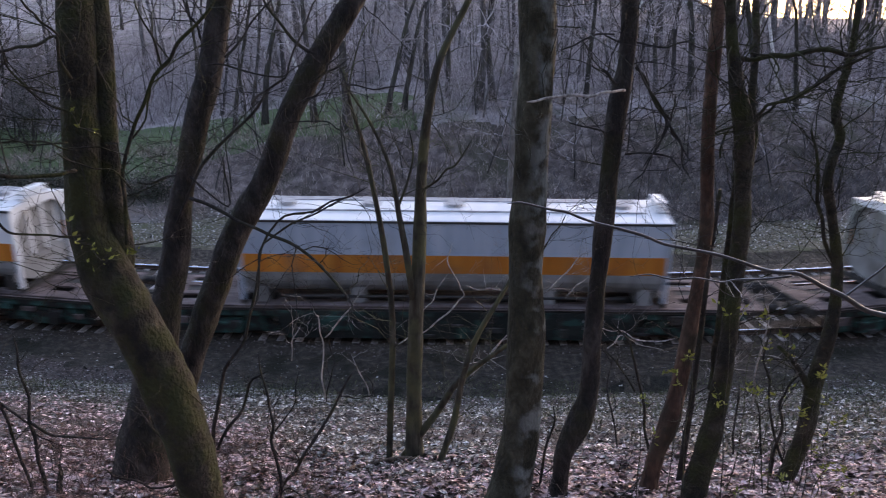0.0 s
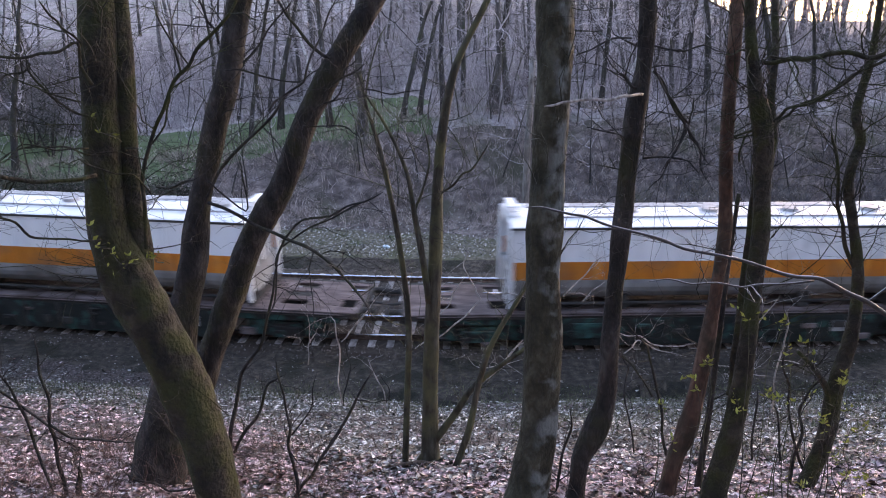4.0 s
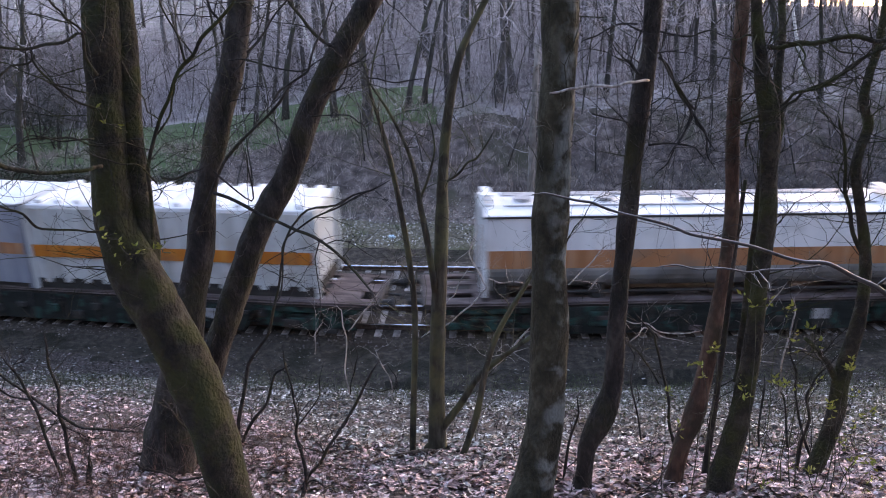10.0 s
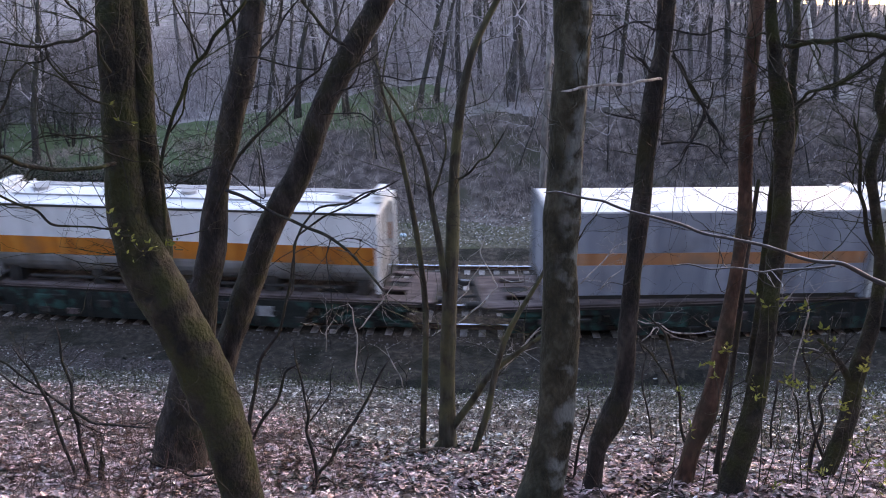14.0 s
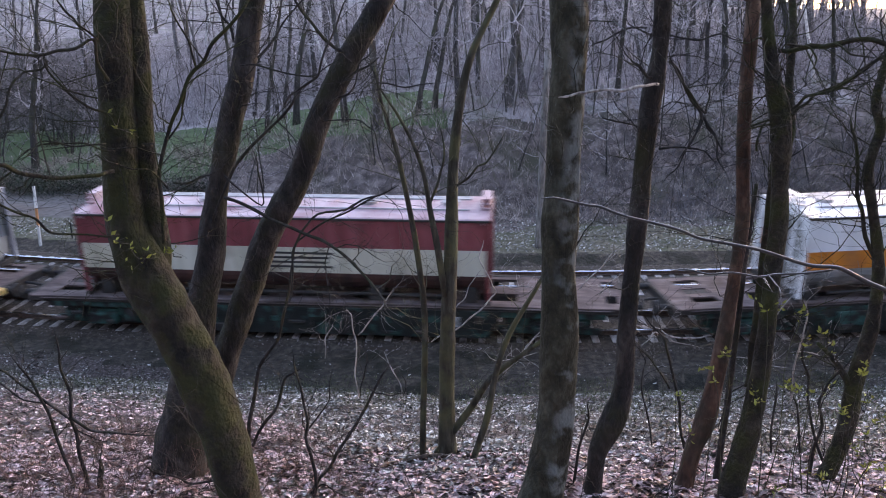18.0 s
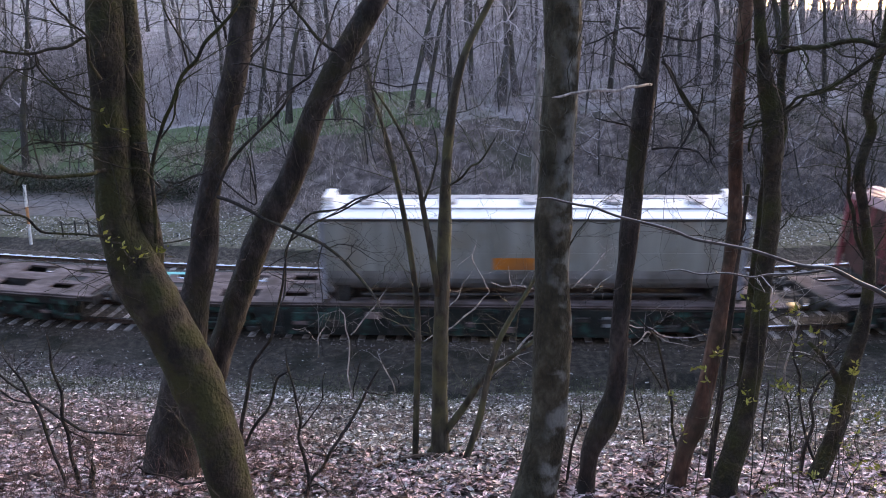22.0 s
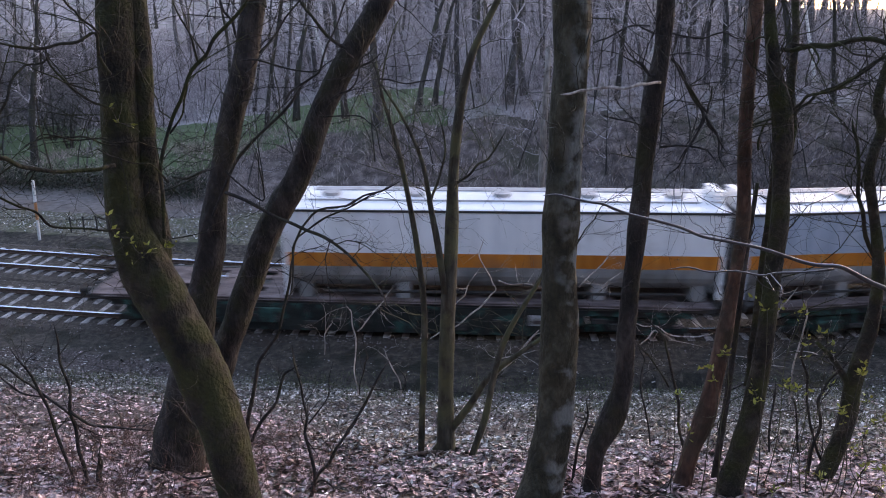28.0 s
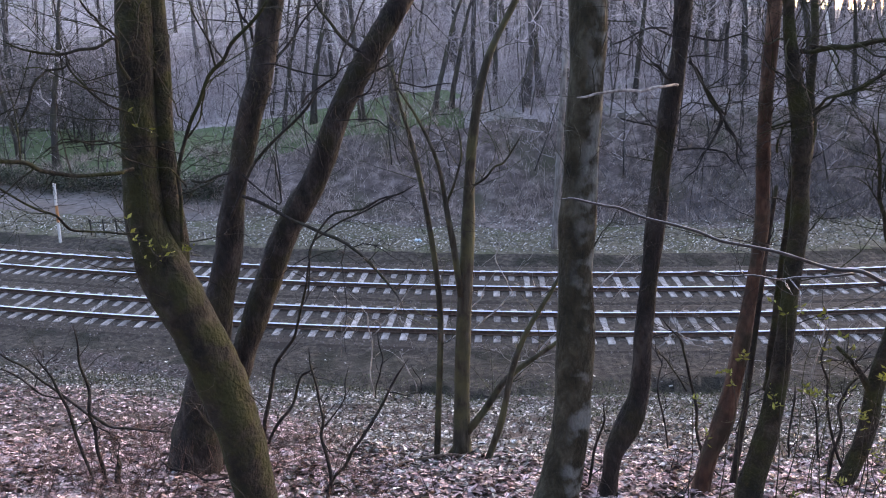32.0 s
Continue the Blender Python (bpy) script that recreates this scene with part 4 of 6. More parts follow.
grow("bare_shrub", 'bare branching shrub on the leaf slope', 'shrub', bark_dark, 5,
    [(-1.146, 6.445, 4.948, 0.0205), (-1.13, 6.445, 5.443, 0.0161), (-1.142, 6.445, 5.803, 0.013), (-1.185, 6.445, 6.152, 0.01), (-1.239, 6.445, 6.548, 0.007)],
    [(-1.128, 6.445, 5.086, 0.0164), (-0.955, 6.445, 5.321, 0.0162), (-0.764, 6.445, 5.653, 0.0146), (-0.511, 6.445, 6.123, 0.0129), (-0.337, 6.445, 6.425, 0.0099)],
    [(-0.512, 6.445, 6.094, 0.0071), (-0.356, 6.445, 6.064, 0.0072), (-0.225, 6.445, 6.093, 0.0057), (-0.222, 6.445, 6.22, 0.0057), (-0.312, 6.445, 6.379, 0.0043)],
    [(-0.644, 6.445, 6.036, 0.0058), (-0.6, 6.445, 6.266, 0.0071), (-0.563, 6.445, 6.436, 0.0071), (-0.605, 6.445, 6.687, 0.0056)],
    [(-1.152, 6.445, 5.043, 0.0104), (-1.028, 6.445, 5.136, 0.0089), (-0.818, 6.445, 4.997, 0.0074)],
    [(-1.13, 6.445, 5.744, 0.0073), (-0.931, 6.445, 6.036, 0.0057), (-0.874, 6.445, 6.38, 0.0042)])
grow("bare_shrub", 'thin bare shrub behind a mossy trunk', 'shrub', bark_dark, 5,
    [(-2.226, 8.316, 4.167, 0.0306), (-2.205, 8.316, 4.431, 0.0273), (-2.101, 8.316, 5.078, 0.0245), (-2.002, 8.316, 5.52, 0.0221), (-1.754, 8.316, 5.879, 0.0174), (-1.584, 8.316, 6.507, 0.0149), (-1.491, 8.316, 6.979, 0.0105)],
    [(-2.154, 8.316, 4.469, 0.0205), (-1.995, 8.316, 4.776, 0.0203), (-1.723, 8.316, 5.337, 0.0155), (-1.514, 8.316, 5.483, 0.011)])
grow("bare_shrub", 'tangled bare shrub among fallen leaves', 'shrub', bark_dark, 5,
    [(-3.149, 6.232, 5.074, 0.0212), (-3.16, 6.232, 5.286, 0.019), (-3.198, 6.232, 5.639, 0.0169), (-3.222, 6.232, 6.01, 0.0151), (-3.244, 6.232, 6.48, 0.0115), (-3.248, 6.232, 6.853, 0.0081)],
    [(-3.312, 6.232, 5.076, 0.0156), (-3.333, 6.232, 5.581, 0.0136), (-3.407, 6.232, 6.039, 0.0134), (-3.515, 6.232, 6.371, 0.0099), (-3.667, 6.232, 6.641, 0.0065)],
    [(-3.222, 6.232, 6.01, 0.0134), (-3.041, 6.232, 5.868, 0.0118), (-2.743, 6.232, 5.833, 0.0101), (-2.493, 6.232, 5.81, 0.0067)],
    [(-3.226, 6.232, 5.982, 0.0117), (-3.401, 6.232, 6.151, 0.0116), (-3.618, 6.232, 6.344, 0.0099), (-3.878, 6.232, 6.545, 0.0082), (-4.142, 6.232, 6.694, 0.0065)],
    [(-3.401, 6.232, 6.151, 0.0083), (-3.64, 6.232, 6.207, 0.0083), (-3.898, 6.232, 6.426, 0.0082), (-4.084, 6.232, 6.48, 0.0065)],
    [(-3.054, 6.232, 5.069, 0.0378), (-3.051, 6.232, 5.213, 0.0338), (-3.045, 6.232, 5.374, 0.0268), (-3.018, 6.232, 5.58, 0.0216)])
grow("bare_shrub", 'thin shoot with opening leaf buds', 'shrub', bark_dark, 5,
    [(2.873, 7.119, 4.528, 0.018), (2.845, 7.119, 4.677, 0.016), (2.689, 7.119, 5.089, 0.0158), (2.609, 7.119, 5.554, 0.0155), (2.463, 7.119, 6.068, 0.0134), (2.386, 7.119, 6.317, 0.0113), (2.168, 7.119, 6.562, 0.0075)],
    [(2.487, 7.119, 5.749, 0.0116), (2.322, 7.119, 6.005, 0.0095), (2.074, 7.119, 6.255, 0.0076)],
    [(2.671, 7.119, 5.156, 0.0119), (2.797, 7.119, 4.884, 0.01), (3.028, 7.119, 4.676, 0.008)])
grow("bare_shrub", 'bare shoots beside a crooked mossy tree', 'shrub', bark_dark, 5,
    [(4.024, 7.046, 4.511, 0.02), (4.044, 7.046, 5.06, 0.0197), (4.033, 7.046, 5.59, 0.0155), (4.116, 7.046, 5.847, 0.0134), (4.313, 7.046, 6.1, 0.0095)],
    [(4.288, 7.046, 4.536, 0.0201), (4.231, 7.046, 4.787, 0.0179), (4.017, 7.046, 5.261, 0.0137), (3.898, 7.046, 5.719, 0.0116), (3.791, 7.046, 6.1, 0.0114), (3.83, 7.046, 6.471, 0.0094)],
    [(3.791, 7.046, 6.1, 0.0095), (4.081, 7.046, 6.1, 0.0095), (4.362, 7.046, 6.162, 0.0076)])
grow("bare_shrub", 'thin dark upright shoot', 'shrub', bark_dark, 5,
    [(1.377, 6.43, 4.848, 0.0163), (1.381, 6.43, 4.946, 0.0146), (1.408, 6.43, 5.321, 0.0143), (1.473, 6.43, 5.685, 0.0124), (1.475, 6.43, 5.982, 0.0087)])
grow("bare_shrub", 'thin bare shoots at the foot of a trunk', 'shrub', bark_dark, 5,
    [(-2.011, 6.381, 4.969, 0.0199), (-2.014, 6.381, 5.059, 0.0178), (-2.03, 6.381, 5.304, 0.0158), (-2.045, 6.381, 5.605, 0.0122), (-2.23, 6.381, 5.841, 0.0103), (-2.361, 6.381, 6.072, 0.0086)],
    [(-2.035, 6.381, 5.244, 0.0124), (-2.292, 6.381, 5.214, 0.0106), (-2.596, 6.381, 5.337, 0.0106), (-2.691, 6.381, 5.428, 0.007)])
grow("bare_shrub", 'thin bare shoots at the edge of the ditch', 'shrub', bark_dark, 5,
    [(4.632, 9.075, 3.679, 0.017), (4.629, 9.075, 3.828, 0.0152), (4.603, 9.075, 4.509, 0.0149), (4.587, 9.075, 4.841, 0.0123)],
    [(5.027, 9.075, 3.675, 0.0169), (5.004, 9.075, 3.913, 0.0152), (4.891, 9.075, 4.509, 0.0124), (4.785, 9.075, 4.758, 0.0099)],
    [(3.012, 9.075, 3.706, 0.014), (2.95, 9.075, 4.177, 0.0125), (2.797, 9.075, 4.761, 0.0123), (2.822, 9.075, 5.167, 0.0097), (2.712, 9.075, 5.485, 0.0096)])
grow("bare_shrub", 'pale dead shoots above the ditch', 'shrub', bark_pale, 1,
    [(-0.855, 8.504, 4.994, 0.0092), (-0.902, 8.504, 5.321, 0.0091), (-0.867, 8.504, 5.734, 0.0089), (-0.912, 8.504, 6.071, 0.0071), (-0.967, 8.504, 6.155, 0.0053)],
    [(-0.844, 8.504, 5.818, 0.0071), (-0.741, 8.504, 5.943, 0.0089), (-0.539, 8.504, 6.19, 0.0071), (-0.397, 8.504, 6.414, 0.0053)],
    [(-0.331, 8.504, 4.984, 0.0073), (-0.424, 8.504, 5.312, 0.0091), (-0.536, 8.504, 5.6, 0.0054)],
    [(-1.25, 8.504, 5.526, 0.0072), (-1.238, 8.504, 5.782, 0.0071), (-1.132, 8.504, 5.949, 0.0053)])
grow("bare_shrub", 'pale crooked twigs reaching over the ditch', 'shrub', bark_pale, 1,
    [(0.036, 9.153, 5.442, 0.0097), (0.292, 9.153, 5.575, 0.0096), (0.546, 9.153, 5.775, 0.0096), (0.756, 9.153, 5.974, 0.0095), (0.872, 9.153, 6.114, 0.0076), (0.794, 9.153, 6.283, 0.0076), (0.647, 9.153, 6.567, 0.0075), (0.707, 9.153, 6.802, 0.0056)],
    [(0.293, 9.153, 5.824, 0.0076), (0.462, 9.153, 6.023, 0.0076), (0.524, 9.153, 6.199, 0.0057), (0.668, 9.153, 6.415, 0.0056)],
    [(0.899, 9.153, 6.237, 0.0076), (1.214, 9.153, 6.189, 0.0076), (1.552, 9.153, 6.095, 0.0057)],
    [(1.929, 9.153, 6.134, 0.0076), (2.208, 9.153, 6.437, 0.0076), (2.443, 9.153, 6.693, 0.0056)],
    [(2.185, 9.153, 6.063, 0.0076), (2.303, 9.153, 6.217, 0.0076), (2.464, 9.153, 6.338, 0.0057)],
    [(0.982, 9.153, 4.979, 0.0176), (1.192, 9.153, 5.238, 0.0156), (1.441, 9.153, 5.556, 0.0116)])
grow("bare_shrub", 'pale bent twig beside a dark crooked trunk', 'shrub', bark_pale, 1,
    [(2.195, 7.752, 6.198, 0.0049), (2.379, 7.752, 6.164, 0.0065), (2.64, 7.752, 6.074, 0.0082), (2.862, 7.752, 6.039, 0.0082), (3.152, 7.752, 6.073, 0.0066)],
    [(2.356, 7.752, 5.961, 0.0066), (2.491, 7.752, 6.115, 0.0066), (2.72, 7.752, 5.995, 0.005), (3.057, 7.752, 5.91, 0.005)])
grow("bare_shrub", 'pale shoot with opening leaf buds', 'shrub', bark_pale, 1,
    [(3.793, 7.168, 5.515, 0.0094), (3.784, 7.168, 5.871, 0.0093), (3.826, 7.168, 6.225, 0.0092), (3.857, 7.168, 6.513, 0.0076), (3.803, 7.168, 6.673, 0.0061)],
    [(3.109, 7.168, 6.072, 0.0062), (3.387, 7.168, 6.031, 0.0062), (3.706, 7.168, 5.94, 0.0062)],
    [(3.822, 7.168, 6.115, 0.0062), (4.07, 7.168, 6.055, 0.0062), (4.207, 7.168, 6.064, 0.0046)],
    [(3.523, 7.168, 6.482, 0.0061), (3.62, 7.168, 6.658, 0.0061), (3.732, 7.168, 6.832, 0.006)])
grow("fallen_branch", 'rotting brown log half buried in leaves', 'branch', bark_log, 0,
    [(1.664, 6.0, 5.13, 0.045), (1.912, 6.05, 5.10, 0.055), (2.219, 6.08, 5.09, 0.05)])
grow("fallen_branch", 'crooked fallen branch lying on the leaves', 'branch', bark_log, 0,
    [(-0.643, 7.703, 4.463, 0.0227), (-0.341, 8.257, 4.247, 0.0277), (0.074, 8.266, 4.314, 0.0312), (0.411, 8.115, 4.356, 0.0273)])
grow("fallen_branch", 'thin fallen branch lying on the leaves', 'branch', bark_log, 0,
    [(0.524, 7.974, 4.419, 0.0268), (0.778, 7.691, 4.541, 0.0259), (1.055, 7.353, 4.65, 0.0218)])
grow("fallen_branch", 'fallen twig lying on the leaves', 'branch', bark_log, 0,
    [(-1.107, 6.916, 4.764, 0.0205), (-0.791, 6.666, 4.825, 0.0198), (-0.473, 6.164, 5.089, 0.0158)])


# ---- buds just opening on the shoots beside the ditch ----
def make_buds():
    rng = random.Random(17)
    verts, faces, tv, tf = [], [], [], []
    for x, y, z, n, spread_ in [(-2.28, 5.4, 7.81, 12, 0.07), (-2.11, 5.4, 7.68, 10, 0.06), (-1.94, 5.4, 7.72, 8, 0.05), (-2.16, 5.4, 8.63, 5, 0.06), (3.15, 5.9, 7.0, 8, 0.06), (3.38, 5.9, 6.69, 10, 0.08), (2.42, 5.9, 6.47, 16, 0.06), (2.51, 5.9, 6.7, 12, 0.05), (2.83, 5.9, 7.0, 14, 0.06), (3.22, 5.9, 6.69, 10, 0.05), (3.72, 5.9, 6.5, 16, 0.07), (3.18, 5.9, 6.27, 34, 0.07), (2.81, 5.9, 6.27, 14, 0.05), (3.63, 5.9, 6.1, 18, 0.07), (3.8, 5.9, 6.28, 16, 0.07), (2.12, 5.9, 6.26, 8, 0.04), (2.3, 5.9, 5.87, 5, 0.03), (3.87, 5.9, 5.95, 22, 0.09), (3.51, 5.9, 5.45, 14, 0.07), (3.9, 5.9, 5.47, 24, 0.08), (3.14, 5.9, 5.34, 12, 0.06), (4.08, 5.9, 5.31, 20, 0.08), (3.72, 5.9, 5.79, 12, 0.07), (3.34, 5.9, 6.34, 10, 0.06)]:
        tip = Vector((x, y, z + spread_))
        if x > 0:
            foot = Vector((x + rng.gauss(0.05, 0.12), y + rng.uniform(0.0, 0.25), 0))
            foot.z = float(ground_z(foot.x, foot.y)) - 0.03
        else:
            foot = tip + Vector((0.05, 0.25, -0.1))
        line = smooth_line([Vector((*(foot.lerp(tip, k / 4) + Vector((rng.gauss(0, 0.03), rng.gauss(0, 0.03), 0)) * (k not in (0, 4))), 0.0055 - 0.0009 * k)) for k in range(5)], 3)
        first = len(tv)
        tube(tv, tf, line, 4)
        for _ in range(4):
            q = line[rng.randrange(len(line) - 5, len(line))]
            sprig(tv, tf, q.xyz, Vector((rng.gauss(0, 1), rng.gauss(0, 0.6), rng.gauss(0.3, 0.5))), 2.2 * spread_, 0.003, rng, 1)
        near = [p for p in tv[first:] if (Vector(p) - tip).length < 2.6 * spread_] or [tip]
        for _ in range(n):
            c = Vector(near[rng.randrange(len(near))])
            a, e = rng.uniform(0, 6.28), rng.uniform(-0.2, 1.2)
            u = Vector((math.cos(a) * math.cos(e), math.sin(a) * math.cos(e), math.sin(e)))
            v = u.cross(Vector((0.2, 0.9, 0.3))).normalized()
            w = u.cross(v)
            s = rng.uniform(0.012, 0.034)
            b = len(verts)
            verts += [c, c + u * s + v * s * 0.45 + w * 0.15 * s, c + u * s * 2.1, c + u * s - v * s * 0.45 + w * 0.15 * s]
            faces += [(b, b + 1, b + 2), (b, b + 2, b + 3)]
    tagged(raw("leafing_shoots", tv, tf, bark_green), "thin greenish shoots rising from the leaf litter", "shoots", kind="stuff")
    tagged(raw("young_leaves", verts, faces, bud_mat), "small yellow-green leaves just opening on bare shoots", "leaves", kind="stuff")


make_buds()


# ---- fallen leaves on the near slope ----
def make_leaves():
    rng = np.random.default_rng(8)
    n = 245000
    x = rng.uniform(-14, 14, n)
    y = 3.2 + 19.4 * rng.random(n) ** 1.15
    x[-34000:], y[-34000:] = rng.uniform(-6.5, 6.5, 34000), rng.uniform(4.2, 9.0, 34000)
    x[-74000:-34000], y[-74000:-34000] = rng.uniform(-11, 11, 40000), rng.uniform(-8, 4.2, 40000)
    v = aside(x, y)
    patch = np.sin(0.8 * x + 0.3 * y) * np.sin(0.6 * y + 1) + 0.6 * np.sin(5.1 * x + y) * np.sin(4.3 * y - 1.7 * x) + rng.normal(0, 0.55, n)
    inside = v - leaf_edge(x) + rng.normal(0, 0.35, n)
    keep = (inside > -2.2) & (rng.random(n) < np.where(inside < 0, 0.07, 0.45 + inside / 4)) & (patch > -1.25) & (np.abs(x) < np.maximum(0.66 * y + 2.5, 11.0 * (y < 4.2))) & (hollow(x, v) < 0.3)
    fresh = (rng.random(n) < np.clip((inside - 8.2 + 1.5 * np.clip(-x - 1, 0, 2.5)) / 3, 0.05, 0.88))[keep]
    x, y = x[keep], y[keep]
    z = ground_z(x, y) + rng.uniform(0.008, 0.035, len(x))
    a = rng.uniform(0, 6.28, len(x))
    size = 0.017 + 0.042 * rng.random(len(x)) ** 1.6
    tilt = rng.normal(0, 0.35, (len(x), 2))
    curl = rng.uniform(-0.35, 0.6, len(x))
    shape = [(-1.0, 0.0, 0.0), (-0.25, 0.52, 1.0), (0.55, 0.42, 0.8), (1.1, 0.0, 0.2), (0.5, -0.45, 0.8), (-0.3, -0.5, 1.0)]
    pts = []
    for px, py, pz in shape:
        lx, ly, lz = px * size, py * size, pz * curl * size * 0.6
        X = lx * np.cos(a) - ly * np.sin(a)
        Y = lx * np.sin(a) + ly * np.cos(a)
        Z = lz + X * tilt[:, 0] + Y * (tilt[:, 1] - 0.42)
        pts.append(np.stack([x + X, y + Y, z + Z], 1))
    verts = np.stack(pts, 1).reshape(-1, 3)
    b = np.arange(len(x)) * 6
    faces = np.concatenate([np.stack([b, b + 1, b + 2, b + 3], 1), np.stack([b, b + 3, b + 4, b + 5], 1)])
    ob = raw("fallen_leaves", verts.tolist(), faces.tolist(), [leaf_grey, leaf_mat])
    ob.data.polygons.foreach_set("material_index", np.concatenate([fresh, fresh]).astype(np.int32))
    tagged(ob, "dry pinkish-brown fallen leaves covering the slope", "leaves", kind="stuff")


make_leaves()


def make_far_leaves():
    rng = np.random.default_rng(12)
    n = 46000
    x, y = rng.uniform(-30, 30, n), rng.uniform(28, 40, n)
    w = -aside(x, y) - GAP - 2.6
    keep = (w > 1.3) & (w < 13) & (rng.random(n) < np.interp(w, [1.3, 2.0, 4.6, 6.5, 9], [0.3, 1, 1, 0.35, 0.1])) & ~((x < -12) & (w > 4.4) & (w < 9))
    x, y = x[keep], y[keep]
    z = ground_z(x, y) + rng.uniform(0.01, 0.05, len(x))
    a, s = rng.uniform(0, 6.28, len(x)), rng.uniform(0.03, 0.075, len(x))
    lift = rng.uniform(0.0, 0.7, len(x))
    pts = []
    for px, py in ((-1, 0), (0, 0.6), (1, 0), (0, -0.6)):
        pts.append(np.stack([x + s * (px * np.cos(a) - py * np.sin(a)), y + s * (px * np.sin(a) + py * np.cos(a)), z + s * lift * (px + py)], 1))
    verts = np.stack(pts, 1).reshape(-1, 3)
    b = np.arange(len(x)) * 4
    tagged(raw("verge_leaves", verts.tolist(), np.stack([b, b + 1, b + 2, b + 3], 1).tolist(), leaf_grey), "pale dead leaves strewn on the verge and foot of the bank", "leaves", kind="stuff")


make_far_leaves()


def make_herbs():
    """Grass blades and herbs, thickest towards the ditch."""
    rng = np.random.default_rng(14)
    n = 80000
    x, y = rng.uniform(-15, 15, n), rng.uniform(6, 20.5, n)
    v = aside(x, y)
    patch = np.sin(1.1 * x + 2) * np.sin(0.9 * y) + rng.normal(0, 0.5, n)
    keep = (v > 3.6) & (v < 15) & (np.abs(x) < 0.66 * y + 2) & (patch + np.clip((10 - v) / 5, -1, 0.8) + 0.9 * np.clip((x - 1.5) / 3, 0, 1) > 0.45)
    x, y = x[keep], y[keep]
    z = ground_z(x, y)
    h, a = rng.uniform(0.03, 0.13, len(x)), rng.uniform(0, 6.28, len(x))
    lx, ly, wd = rng.normal(0, 0.05, len(x)), rng.normal(0, 0.05, len(x)), rng.uniform(0.004, 0.012, len(x))
    p0 = np.stack([x - wd * np.cos(a), y - wd * np.sin(a), z - 0.01], 1)
    p1 = np.stack([x + wd * np.cos(a), y + wd * np.sin(a), z - 0.01], 1)
    p2 = np.stack([x + lx, y + ly, z + h], 1)
    verts = np.stack([p0, p1, p2], 1).reshape(-1, 3)
    b = np.arange(len(x)) * 3
    herb = mat("grey_green_herbs", [(0.05, 0.06, 0.03), (0.11, 0.125, 0.065), (0.2, 0.21, 0.13)], 3, 0.9, 0.0, island=0.4)
    tagged(raw("slope_herbs", verts.tolist(), np.stack([b, b + 1, b + 2], 1).tolist(), herb), "sparse grey-green grass and herbs towards the ditch", "grass", kind="stuff")


make_herbs()


# ---- far side: scrub, wood, path furniture ----
def stems(name, label, spots, height, lean, material, seed, thick=0.012, forks=2):
    rng = random.Random(seed)
    verts, faces = [], []
    for x, y in spots:
        z = float(ground_z(x, y))
        h = height * rng.uniform(0.5, 1.3)
        p = Vector((x, y, z - 0.05))
        d = Vector((rng.gauss(0, lean), rng.gauss(-0.1, lean), 1)).normalized()
        pts = []
        r = thick * rng.uniform(0.6, 1.4)
        for i in range(4):
            pts.append(Vector((*p, r * (1 - 0.28 * i))))
            d = (d + Vector((rng.gauss(0, 0.2), rng.gauss(0, 0.2), rng.gauss(-0.05, 0.15)))).normalized()
            p = p + d * h / 3
        tube(verts, faces, pts, 3)
        for _ in range(forks):
            q = pts[rng.randrange(1, 3)]
            e = Vector((rng.gauss(0, 0.7), rng.gauss(0, 0.5), rng.uniform(0.2, 1))).normalized()
            tube(verts, faces, [q.copy(), Vector((*(q.xyz + e * h * 0.25), q[3] * 0.6)), Vector((*(q.xyz + e * h * 0.45 + Vector((0, 0, rng.gauss(0, 0.1)))), q[3] * 0.3))], 3)
    return tagged(raw(name, verts, faces, material), label, "scrub", kind="stuff")


